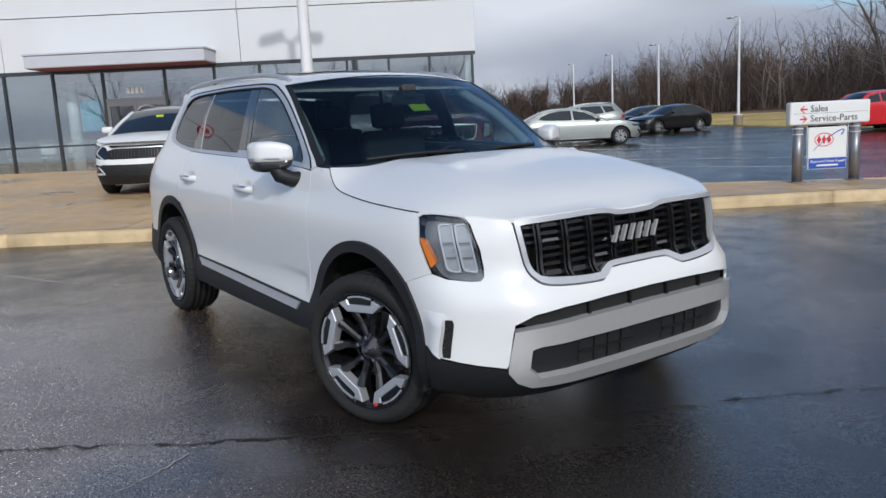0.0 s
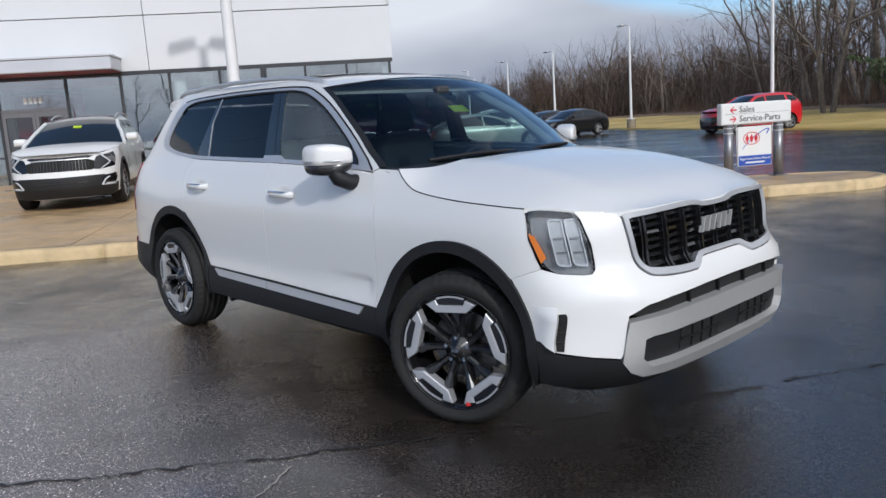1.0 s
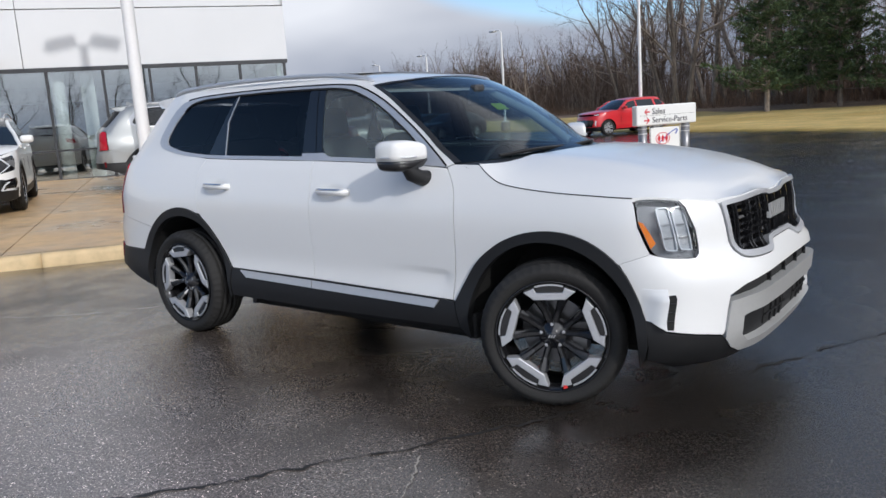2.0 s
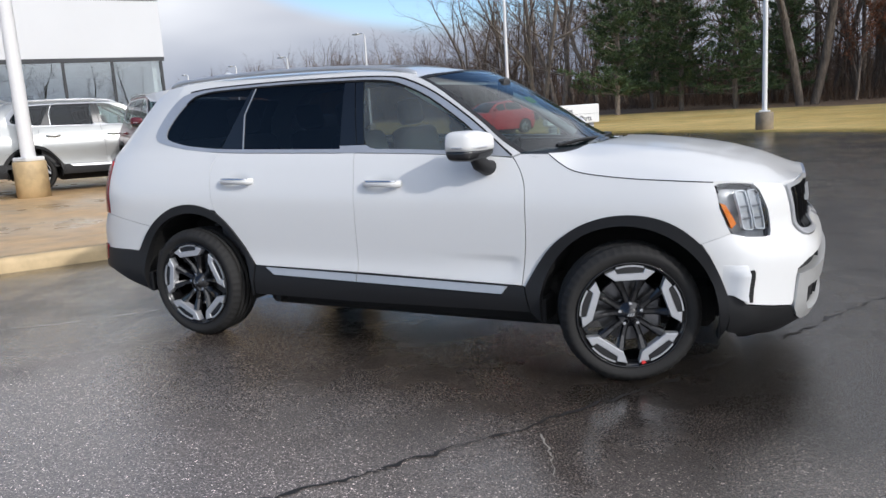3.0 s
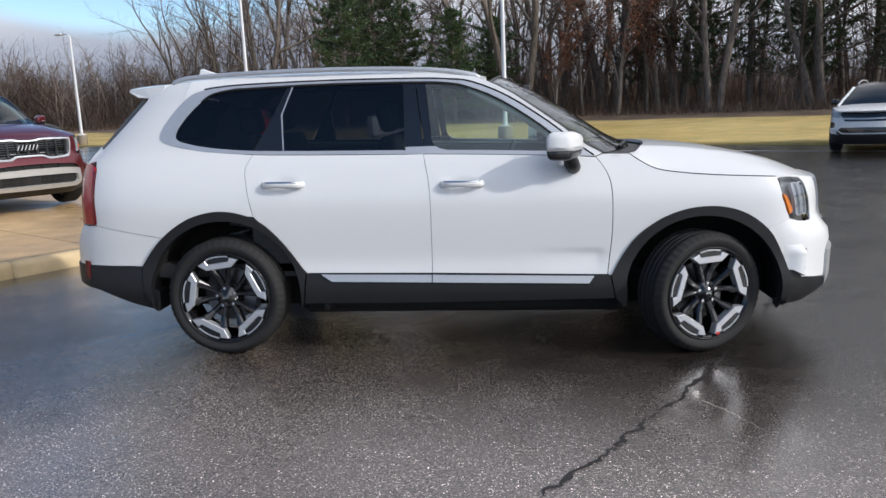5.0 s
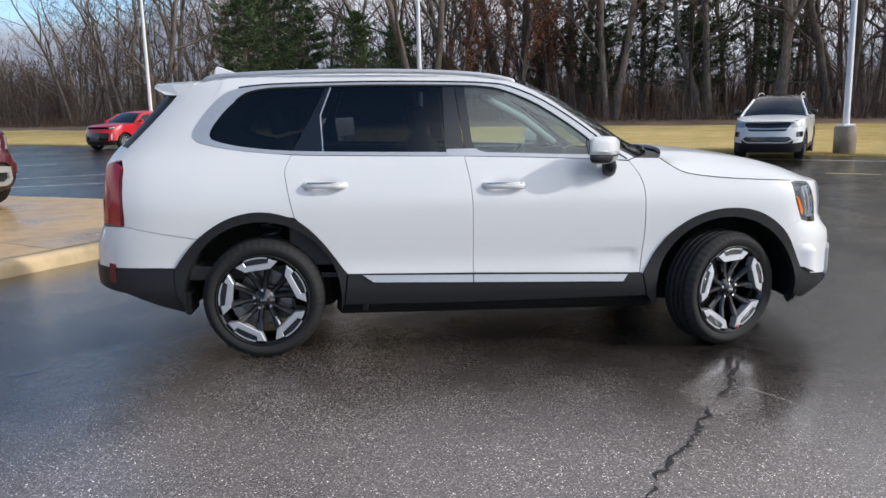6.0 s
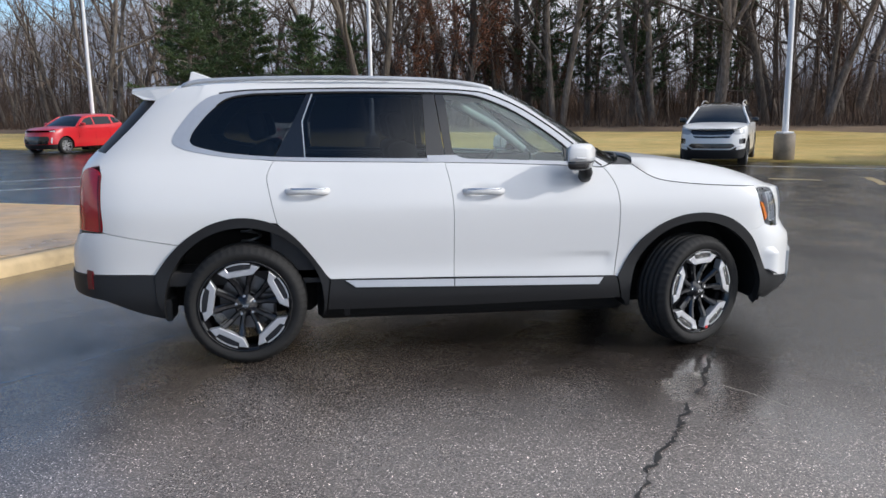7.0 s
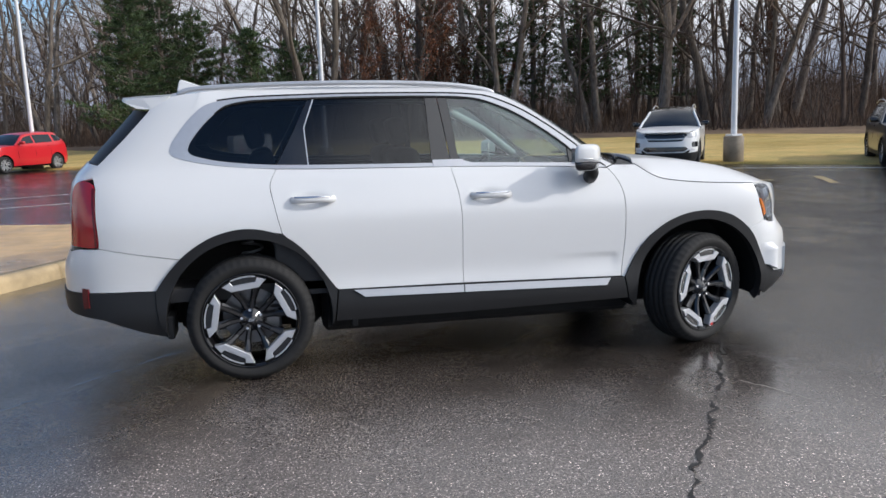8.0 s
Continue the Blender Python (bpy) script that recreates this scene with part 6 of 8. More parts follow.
    lip = [S(3.375, 0.315), S(3.385, 0.238), F(-0.70, 0.222), F(-0.4, 0.215), F(0, 0.215), F(0, 0.29), F(-0.5, 0.29)]
    both("air_dam", B, lip, CLADDING, car, "dark air dam", step=0.1, off=-0.012, thick=0.02)
    # --- rear ---
    rb = [S(-0.515, 0.570), S(-0.507, 0.42), S(-0.46, 0.305)] + [S(-0.6, 0.345), S(-0.80, 0.425), R(-0.75, 0.465), R(-0.4, 0.45), R(0, 0.45), R(0, 0.57), R(-0.4, 0.57), R(-0.75, 0.571), S(-0.80, 0.571), S(-0.62, 0.571)]
    both("lower_bumper", B, rb, CLADDING, car, "grained black lower bumper", step=step, off=0.008, thick=0.05)
    both("rear_bumper", B, [S(-0.377, 0.7425)] + [S(*p) for p in arch_r[::-1] if p[0] < -0.385] + [S(-0.60, 0.575), S(-0.796, 0.575), R(-0.75, 0.575), R(-0.4, 0.575), R(0, 0.575), R(0, 0.78), R(-0.4, 0.78), R(-0.74, 0.795), R(-0.80, 0.812), S(-0.800, 0.8185), S(-0.60, 0.7815)], paint, car, "", step=step)
    tl = [S(-0.808, 0.826), S(-0.812, 1.15), S(-0.826, 1.178), R(-0.745, 1.190), R(-0.715, 1.182), R(-0.70, 1.15), R(-0.70, 0.83)]
    both("tail_lamp", B, fillet(tl, 0.02, 3), TAIL_RED, car, "tall red tail lamp", step=0.05, off=0.006, thick=0.03)
    both("tail_lamp_edge", B, [S(-0.806, 0.826), S(-0.811, 1.150), S(-0.823, 1.150), S(-0.818, 0.826)], DEEP_RED, car, "", step=0.1, off=0.008, thick=0.01)
    both("rear_reflector", B, [S(-0.868, 0.49), S(-0.90, 0.485), S(-0.905, 0.60), S(-0.872, 0.595)], DEEP_RED, car, "dark red bumper reflector", step=0.1, off=0.012, thick=0.02)
    both("tailgate", B, [R(-0.695, 0.80), R(-0.40, 0.785), R(0, 0.785), R(0, 1.285), R(-0.6, 1.285), R(-0.735, 1.27), R(-0.79, 1.235), R(-0.72, 1.19), R(-0.695, 1.15)], paint, car, "", step=step)
    both("rear_window", B, [R(0, 1.29), R(-0.6, 1.29), R(-0.755, 1.272), R(-0.77, 1.30), R(-0.72, 1.43), R(-0.675, 1.57), R(-0.5, 1.59), R(0, 1.60)], CLADDING, car, "dark rear window", step=0.08, off=-0.006)
    # spoiler: a solid wedge
    n = 15
    vs, fs = [], []
    for t in np.linspace(-1, 1, n):
        bow, wd = 0.075 * (1 - t * t), 0.60
        for x0_, z0_, k in ((-0.40, 1.660, 1.06), (-0.55, 1.650, 1.02), (-0.655, 1.640, 0.97), (-0.660, 1.628, 0.97), (-0.585, 1.590, 1.03), (-0.50, 1.585, 1.06), (-0.42, 1.620, 1.06)):
            vs.append((x0_ - bow * smooth01((-0.38 - x0_) / 0.2), wd * k * t, z0_ + 0.034 * (1 - t * t)))
    for i in range(n - 1):
        for k in range(7):
            fs.append((i * 7 + k, i * 7 + (k + 1) % 7, (i + 1) * 7 + (k + 1) % 7, (i + 1) * 7 + k))
    fs += [tuple(range(7))[::-1], tuple((n - 1) * 7 + k for k in range(7))]
    pyd("spoiler", vs, fs, paint, car, "roof spoiler")
    # --- roof, glass, hood ---
    redge = [S(*p) for p in cr(ROOF_EDGE, 3)]
    E = B.place([p[0] for p in redge], [p[1] for p in redge])
    rows = []
    xs = np.linspace(-0.52, 1.60, 26)
    for x in xs:
        ye = -np.interp(x, E[:, 0], E[:, 1])
        ze = np.interp(x, E[:, 0], E[:, 2])
        zc = ze + 0.045 * (1 - 0.4 * smooth01((x - 1.2) / 0.4)) + 0.012 * smooth01((x - 1.3) / 0.3)
        rows.append([(x, ye * t, ze + (zc - ze) * (1 - abs(t) ** 2.6)) for t in np.linspace(-1, 1, 17)])
    loft("roof", [r[::-1] for r in rows], paint, car)
    rows = [[(x, 0.44 * t, float(np.interp(x, E[:, 0], E[:, 2])) + 0.052 - 0.012 * t * t) for t in np.linspace(1, -1, 7)] for x in np.linspace(0.42, 1.30, 9)]
    loft("sunroof", rows, GLOSS_BLACK, car, "dark glass sunroof")
    loft("headliner", [[(x, float(-np.interp(x, E[:, 0], E[:, 1])) * 0.97 * t, float(np.interp(x, E[:, 0], E[:, 2])) - 0.035) for t in np.linspace(-1, 1, 5)] for x in np.linspace(-0.45, 1.62, 8)], HEADLINER, car)
    rail = [(-0.36, 1.668), (-0.28, 1.696), (-0.1, 1.710), (0.25, 1.723), (0.7, 1.728), (1.1, 1.721), (1.36, 1.703), (1.50, 1.680), (1.56, 1.660)]
    for s in (-1, 1):
        pts = [(x, s * (0.645 - 0.02 * abs(x - 0.6) / 1.0), z) for x, z in cr(rail, 4)]
        tube("roof_rail", pts, [0.007] + [0.0145] * (len(pts) - 2) + [0.007], SATIN_SILVER if not trim_black else GLOSS_BLACK, car, "satin silver roof rail", 8)
    fin = prism_bm([(-0.42, 1.715), (-0.20, 1.725), (-0.26, 1.745), (-0.385, 1.79), (-0.40, 1.785)], -0.022, 0.022, "y")
    bmesh.ops.bevel(fin, geom=fin.edges[:], offset=0.006, segments=1, affect="EDGES")
    part("antenna_fin", fin, paint, car, "shark fin antenna")
    # windscreen between the A pillars
    ap = [p for p in cr(ROOF_EDGE, 3) if p[0] >= 1.58][::-1]
    A = B.place([S(*p)[0] for p in ap], [p[1] for p in ap])
    rows = []
    for k, p in enumerate(A):
        t = k / (len(A) - 1)
        fwd = 0.27 * (1 - t) + 0.075 * t
        up = 0.016 * (1 - t) + 0.052 * t
        rows.append([(p[0] + fwd * (1 - abs(q) ** 2.2), abs(p[1]) * q, p[2] + up * (1 - abs(q) ** 2)) for q in np.linspace(-1, 1, 19)])
    loft("windscreen", rows, SCREEN_GLASS, car, "pale tinted windscreen")
    border = [[(x * 0.998 + 0.004, y, z + 0.003) for x, y, z in r] for r in rows]
    loft("screen_border", [b[::-1] for b in (border[-1], [tuple(0.75 * np.array(a) + 0.25 * np.array(c)) for a, c in zip(border[-1], border[-2])])], CLADDING, car)
    for a, c in ((0, 1), (-1, -2)):
        edge_strip = [[r[a], tuple(0.62 * np.array(r[a]) + 0.38 * np.array(r[c]))] for r in border]
        loft("screen_border", [e[::-1] if a == 0 else e for e in edge_strip], CLADDING, car)
    loft("cowl", [[(p[0] + 0.005, p[1], p[2] - 0.004) for p in rows[0]][::-1], [(p[0] + 0.10 + 0.03 * (1 - abs(q)), p[1] * 1.02, p[2] - 0.022) for p, q in zip(rows[0], np.linspace(-1, 1, 19))][::-1]], CLADDING, car, "black cowl panel")
    part("sticker", box_bm((-0.034, -0.06, -0.002), (0.034, 0.06, 0.002)), STICKER, car, "yellow-green windscreen sticker").matrix_basis = pose(2.062, -0.046, 1.478, 0, 33, 0)
    for y0, y1 in ((-0.62, -0.05), (0.0, 0.55)):
        tube("wiper", cr([(2.47 - 0.10 * abs(y0), y0, 1.222), (2.52 - 0.1 * abs((y0 + y1) / 2), (y0 + y1) / 2, 1.238), (2.50 - 0.2 * abs(y1), y1, 1.232)], 4), 0.011, CLADDING, car, "", 6)
    # hood
    hc = cr(HOOD_CUT, 4)
    H = B.place([S(*p)[0] for p in hc], [p[1] for p in hc])
    fr_uv = [S(3.33, 1.050), F(-0.83, 1.050), F(-0.765, 1.036), F(-0.635, 1.020), F(-0.45, 1.023), F(-0.25, 1.027), F(-0.10, 1.012), F(0, 1.009)]
    Hf = B.place([p[0] for p in fr_uv], [p[1] for p in fr_uv])
    right = np.concatenate([H, Hf])
    bx, by, bz = right[:, 0], -right[:, 1], right[:, 2]
    order = np.argsort(bx)
    bx, by, bz = bx[order], by[order], bz[order]

    def crown(x):
        return float(np.interp(x, [2.40, 2.55, 2.70, 2.90, 3.08, 3.25, 3.40, 3.48, 3.54, 3.59, 3.64], [1.222, 1.232, 1.230, 1.212, 1.188, 1.155, 1.116, 1.085, 1.056, 1.030, 1.006]))

    def hood_fun(u, v):
        out = []
        for x, y in zip(u, v):
            ye, ze = float(np.interp(x, bx, by)), float(np.interp(x, bx, bz))
            t = min(1.0, abs(y) / max(ye, 1e-3))
            zc = max(crown(x), ze)
            ridge = 0.008 * math.exp(-((abs(y) - 0.52) / 0.07) ** 2) * smooth01((3.45 - x) / 0.3)
            out.append((x, y, ze + (zc - ze) * (1 - t ** 3.2) + ridge * (1 - t ** 8)))
        p = np.array(out)
        return p, np.tile(np.array([0, 0, 1.0]), (len(u), 1))
    half = [(float(x), float(y)) for x, y in zip(right[:, 0], right[:, 1])]
    rear = [(2.43 + 0.21 * (1 - (y / 0.82) ** 2) ** 1.0, y) for y in np.linspace(0.78, -0.78, 15)]
    poly = half + [(x, -y) for x, y in half[::-1]] + rear
    surf_panel("hood", hood_fun, poly, paint, car, "", step=0.05, thick=0.02, off=0.0)
    # --- doors' fittings ---
    for hx, d in ((0.265, 0), (1.335, 1)):
        for s in (-1, 1):
            zc = 1.052 - 0.012 * d
            yb = float(-B.place([hx + 0.12], [zc])[0, 1])
            pts = cr([(hx + 0.0, s * (yb - 0.006), zc), (hx + 0.03, s * (yb + 0.028), zc + 0.003), (hx + 0.12, s * (yb + 0.040), zc + 0.004), (hx + 0.20, s * (yb + 0.032), zc + 0.003), (hx + 0.236, s * (yb - 0.006), zc)], 4)
            vs, fs = tube_data(pts, [0.019] * len(pts), 10)
            zs_ = [((x, y, zc + (z - zc) * 1.15)) for x, y, z in vs]
            hd = pyd("door_handle", zs_, fs, paint, car, "bright door handle", True)
            vs, fs = tube_data([(p[0], p[1] + s * 0.011, p[2] + 0.013) for p in pts[2:-2]], 0.008, 6)
            pyd("handle_trim", vs, fs, CHROME, hd, "chrome strip", True)
    # mirrors
    for s in (-1, 1):
        def egg(cx, cy, cz, rx, ry, rz, z_lo=None, z_hi=None, power=4.6):
            vs, fs = [], []
            nu, nv = 20, 14
            for i in range(nv + 1):
                ph = -math.pi / 2 + math.pi * i / nv
                for k in range(nu):
                    th = 2 * math.pi * k / nu
                    f_ = lambda c: math.copysign(abs(c) ** (2 / power), c)
                    x = rx * f_(math.cos(ph)) * f_(math.cos(th))
                    y = ry * f_(math.cos(ph)) * f_(math.sin(th))
                    z = rz * f_(math.sin(ph))
                    if z_lo is not None:
                        z = max(z, z_lo)
                    if z_hi is not None:
                        z = min(z, z_hi)
                    taper = 1 - 0.25 * max(0, (y * 1.0) / ry)
                    vs.append((cx + x + 0.05 * (y / ry), s * (cy - y), cz + z * taper))
            for i in range(nv):
                for k in range(nu):
                    q = (k + 1) % nu
                    fs.append((i * nu + k, i * nu + q, (i + 1) * nu + q, (i + 1) * nu + k))
            return vs, fs
        vs, fs = egg(2.045, 0.998, 1.256, 0.078, 0.090, 0.078, z_lo=-0.028)
        mir = pyd("door_mirror", vs, fs, paint, car, "door mirror with painted cap", True)
        vs, fs = egg(2.043, 0.996, 1.256, 0.075, 0.086, 0.086, z_hi=-0.022)
        pyd("mirror_base", vs, fs, GLOSS_BLACK, mir, "black mirror underside", True)
        tube("mirror_arm", [(2.07, s * 0.985, 1.20), (2.085, s * 0.965, 1.155), (2.10, s * 0.91, 1.128), (2.11, s * 0.85, 1.122)], [0.040, 0.044, 0.042, 0.044], CLADDING, mir, "", 12)
        ind = [(2.045 + 0.084 * math.cos(a) + 0.05 * math.sin(a) * -1 * -1 * 0 - 0.05 * math.sin(a), s * (1.0 + 0.091 * math.sin(a)), 1.247) for a in np.linspace(math.radians(-10), math.radians(100), 12)]
        tube("indicator", ind, 0.006, SATIN_SILVER, mir, "silver indicator strip", 6)
        part("mirror_glass", box_bm((1.966, min(s * 0.93, s * 1.06), 1.213), (1.970, max(s * 0.93, s * 1.06), 1.308)), CHROME, mir)
    # --- inside ---
    part("floor_pan", box_bm((0.42, -0.74, 0.215), (2.46, 0.74, 0.50), 0.03), LINER, car)
    part("rear_axle", box_bm((-0.42, -0.66, 0.25), (0.42, 0.66, 0.50), 0.04), LINER, car)
    part("front_subframe", box_bm((2.46, -0.60, 0.23), (3.25, 0.60, 0.50), 0.04), LINER, car)
    part("rear_pan", box_bm((-0.85, -0.70, 0.44), (-0.42, 0.70, 0.56)), LINER, car)
    part("engine_block", box_bm((2.45, -0.50, 0.45), (3.45, 0.50, 0.98)), LINER, car)
    if detail:
        part("engine_side", box_bm((2.40, -0.82, 0.86), (3.30, 0.82, 1.02)), LINER, car)
    part("cabin_floor", box_bm((-0.80, -0.84, 0.48), (2.3, 0.84, 0.56)), DASH, car)
    part("dashboard", box_bm((1.86, -0.76, 0.80), (2.30, 0.76, 1.13), 0.05, None, 3), DASH, car, "dark dashboard", True)
    for s in (-1, 1):
        part("door_card", box_bm((0.15, min(s * 0.80, s * 0.84), 0.5), (2.2, max(s * 0.80, s * 0.84), 1.19), 0.01), DASH, car)
    rim_ = [(1.72 + 0.08 * math.sin(a) * 1, 0.40 + 0.185 * math.cos(a), 1.06 + 0.165 * math.sin(a)) for a in np.linspace(0, 2 * math.pi, 25)]
    tube("steering_wheel", rim_, 0.015, DASH, car, "dark steering wheel", 6)
    part("steering_hub", box_bm((1.70, 0.30, 1.02), (1.78, 0.50, 1.10), 0.02), DASH, car)

    def seat(x, y, w):
        o = part("seat", box_bm((x, y - w / 2, 0.56), (x + 0.5, y + w / 2, 0.78), 0.06, None, 3), SEAT, car, "dark upholstered seat", True)
        b_ = part("backrest", box_bm((-0.08, -w / 2, 0.0), (0.08, w / 2, 0.62), 0.06, None, 3), SEAT, o, "", True)
        b_.matrix_basis = pose(x + 0.03, y, 0.72, 0, -14, 0)
        hr = part("headrest", box_bm((-0.05, -0.13, 0.64), (0.06, 0.13, 0.82), 0.04, None, 3), SEAT, o, "", True)
        hr.matrix_basis = pose(x + 0.03, y, 0.72, 0, -14, 0)
        return o
    for y in (-0.40, 0.40):
        seat(1.10, y, 0.52)
        seat(0.20, y, 0.52)
    for s in (-1, 1):
        tube("pillar_lining", [(2.12, s * 0.745, 1.22), (1.85, s * 0.70, 1.42), (1.50, s * 0.63, 1.60)], 0.032, HEADLINER, car, "pale inner pillar lining", 8)
    if detail:
        part("mirror_inside", box_bm((1.86, -0.12, 1.49), (1.89, 0.12, 1.56), 0.012), DASH, car, "inside mirror")
        part("rain_sensor", box_bm((1.84, -0.05, 1.53), (1.90, 0.05, 1.62), 0.012), DASH, car)
        # parts under the body seen past the wheels
        tube("exhaust", [(-0.75, 0.35, 0.28), (0.6, 0.25, 0.27), (1.9, 0.1, 0.26)], 0.04, LINER, car, "", 8)
        for s in (-1, 1):
            tube("spring", [(0.02 + 0.06 * math.cos(a), s * 0.66 + 0.06 * math.sin(a), 0.50 + 0.010 * a) for a in np.linspace(0, 30, 60)], 0.009, POLE_GREY, car, "", 5)
            part("jack_bracket", box_bm((0.585, min(s * 0.80, s * 0.88), 0.27), (0.62, max(s * 0.80, s * 0.88), 0.345), 0.004), CLADDING, car)
    # --- wheels ---
    for x, y, st in ((0.0, -0.865, 0.0), (0.0, 0.865, 0.0), (2.852, -0.862, steer), (2.852, 0.862, steer)):
        two_tone_wheel(car, pose(x, y, 0.377, 0, 0, st + (180 if y > 0 else 0)), turn=math.pi / 2 + radians(hub_turn if x < 1 else hub_turn * 0.25), mark=detail and x > 1 and y < 0)
    return car


CAR_PITCH = math.degrees(0.0175)
family_suv(pose(0, 0, 0, 0, CAR_PITCH, 0), WHITE_PAINT, "clean white three-row SUV with black arches, standing on wet asphalt", steer=20.5, hub_turn=8.0)

# ---- other vehicles ----
DARK_GLASS = surface("dark_car_glass", (0.014, 0.020, 0.027), 0.05, vary=0.1, bump=0.0, spec=0.4)


def small_car(m, paint, label, spec, name="car", group="parked cars"):
    """A parked car from a few key heights: skin panels, glass, lamps and wheels."""
    wb, Rw, xf, xr, w, H = (spec[k] for k in ("wb", "R", "xf", "xr", "w", "H"))
    belt, roof, hood = spec["belt"], spec["roof"], spec["hood"]
    zf = hood[-1][1]
    bz = np.mean([p[1] for p in belt])
    B = Body(
        plan=[(xr, 0), (xr + 0.02, 0.45 * w), (xr + 0.10, 0.76 * w), (xr + 0.28, 0.93 * w), (xr + 0.7, w), (wb * 0.3, w), (1.3, w), (wb * 0.7, w), (xf - 0.75, w), (xf - 0.40, 0.95 * w), (xf - 0.20, 0.84 * w), (xf - 0.08, 0.60 * w), (xf - 0.02, 0.3 * w), (xf, 0)],
        side=[(0.1, -0.07), (0.25, -0.03), (0.45, 0.0), (0.65, -0.005), (bz - 0.12, -0.02), (bz, -0.07), (bz + 0.1, -0.11), ((bz + H) / 2, -0.19), (H - 0.07, -0.27), (H + 0.05, -0.42)],
        front=[(0.1, -0.16), (0.25, -0.05), (0.40, 0.0), (0.55, 0.0), (zf - 0.12, -0.05), (zf, -0.12), (zf + 0.1, -0.3), (H, -1.5)],
        rear=[(0.1, 0.14), (0.25, 0.05), (0.45, 0.0), (0.65, 0.0), (bz, spec.get("rear_in", 0.06)), (H, spec.get("rear_top", 0.45))],
        front_x=(xf - 0.75, xf - 0.25), rear_x=(xr + 0.9, xr + 0.2))
    S, F, R = B.S, B.F, B.R
    sp = lambda pts: [S(*p) for p in pts]
    car = thing(name, m, label, "car", group)

    def zb(x):
        q = sorted(belt)
        return float(np.interp(x, [p[0] for p in q], [p[1] for p in q]))

    def zh(x):
        q = sorted(hood)
        return float(np.interp(x, [p[0] for p in q], [p[1] for p in q]))
    ra = Rw + 0.055
    def arch(cx):
        a0 = math.asin((0.27 - Rw) / ra)
        return [(cx + ra * math.cos(a), Rw + ra * math.sin(a)) for a in np.linspace(a0, math.pi - a0, 18)]
    xa = hood[0][0]
    fx_, rx_ = xf - 0.42, xr + 0.42
    low = [(fx_, 0.25)] + arch(wb) + arch(0.0) + [(rx_, 0.27), (rx_, zb(rx_))]
    xs = np.linspace(rx_, xa, 14)
    low += [(x, zb(x)) for x in xs[1:]] + [(x, zh(x)) for x in np.linspace(xa, fx_, 8)[1:]]
    both("body_side", B, sp(low), paint, car, "", step=0.12)
    # door lines
    for x in spec["cuts"]:
        both("shut_line", B, sp([(x - 0.004, 0.36), (x + 0.004, 0.36), (x + 0.004, zb(x) - 0.01), (x - 0.004, zb(x) - 0.01)]), LINER, car, "", step=0.3, off=0.002, thick=0.004)
    ff = [S(fx_, 0.25), S(xf - 0.30, 0.22), F(-0.5 * w, 0.20), F(0, 0.20), F(0, zf + 0.012), F(-0.45 * w, zf + 0.006), F(-0.75 * w, zf), S(fx_, zh(fx_))]
    surf_panel("front_bumper", B, across(B, ff[:4])[:-1][: 4] + ff[4:], paint, car, "", 0.1, 0.012, 0.0)
    surf_panel("front_bumper", B, [(2 * B.end - u, z) for u, z in ff], paint, car, "", 0.1, 0.012, 0.0)
    zr = zb(rx_) if not spec.get("deck") else spec["deck"]
    rr = [S(rx_, 0.27), R(-0.75 * w, 0.28), R(0, 0.30), R(0, zr), R(-0.6 * w, zr), S(rx_, zb(rx_))]
    both("rear_bumper", B, rr, paint, car, "", step=0.12)
    # greenhouse
    outline = cr(roof, 4)
    up = [p for p in outline]
    gx0, gx1 = outline[-1][0], outline[0][0]
    base = [(x, zb(x) + 0.003) for x in np.linspace(max(gx0, rx_ - 0.1), min(gx1, xa), 12)]
    both("roof_side", B, sp(base + [p for p in up if p[1] > zb(p[0]) + 0.004]), spec.get("side_top", spec.get("top", paint)), car, "", step=0.12)
    gl = spec["glass"]
    for poly in gl:
        both("window", B, sp(poly), DARK_GLASS, car, "dark window glass", step=0.12, off=0.004, thick=0.006)
    E = B.place([S(*p)[0] for p in up], [p[1] for p in up])
    top_i = max(range(len(up)), key=lambda i: up[i][1])
    # roof and screens follow the outline from the bonnet over to the tail
    rows = []
    for i, p in enumerate(up):
        e = E[i]
        rise = 0.05
        bow = spec.get("bow", 0.16) * (1 - smooth01((p[1] - bz) / (H - bz))) if i < top_i else -spec.get("bow_r", 0.05) * (1 - smooth01((p[1] - bz) / (H - bz)))
        rows.append([(e[0] + bow * (1 - q * q), abs(e[1]) * q, e[2] + rise * (1 - q * q) * (0.4 + 0.6 * smooth01((p[1] - bz) / (H - bz)))) for q in np.linspace(1, -1, 11)])
    zs_ = [p[1] for p in up]
    zt = spec.get("screen_top", H - 0.10)
    i1 = next(i for i in range(len(up)) if up[i][1] > zt)
    i2 = max(i for i in range(len(up)) if up[i][1] > spec.get("rear_screen_top", H - 0.12))
    loft("roof", rows[i1 - 1: i2 + 2], spec.get("top", paint), car)
    loft("windscreen", rows[: i1], DARK_GLASS, car, "dark reflecting windscreen")
    for k in (0, -1):
        tube("pillar", [r[k] for r in rows[:i1]], 0.036, spec.get("side_top", spec.get("top", paint)), car, "", 6)
    if spec.get("sticker"):
        ms = rows[int(i1 * 0.62)][5]
        part("sticker", box_bm((-0.03, -0.07, -0.002), (0.03, 0.07, 0.012)), STICKER, car, "yellow-green windscreen sticker").matrix_basis = pose(ms[0] + 0.01, ms[1], ms[2], 0, 30, 0)
    loft("rear_window", rows[i2 + 1:], DARK_GLASS, car, "dark rear window")
    # bonnet
    hr = []
    hp = cr(hood, 4)
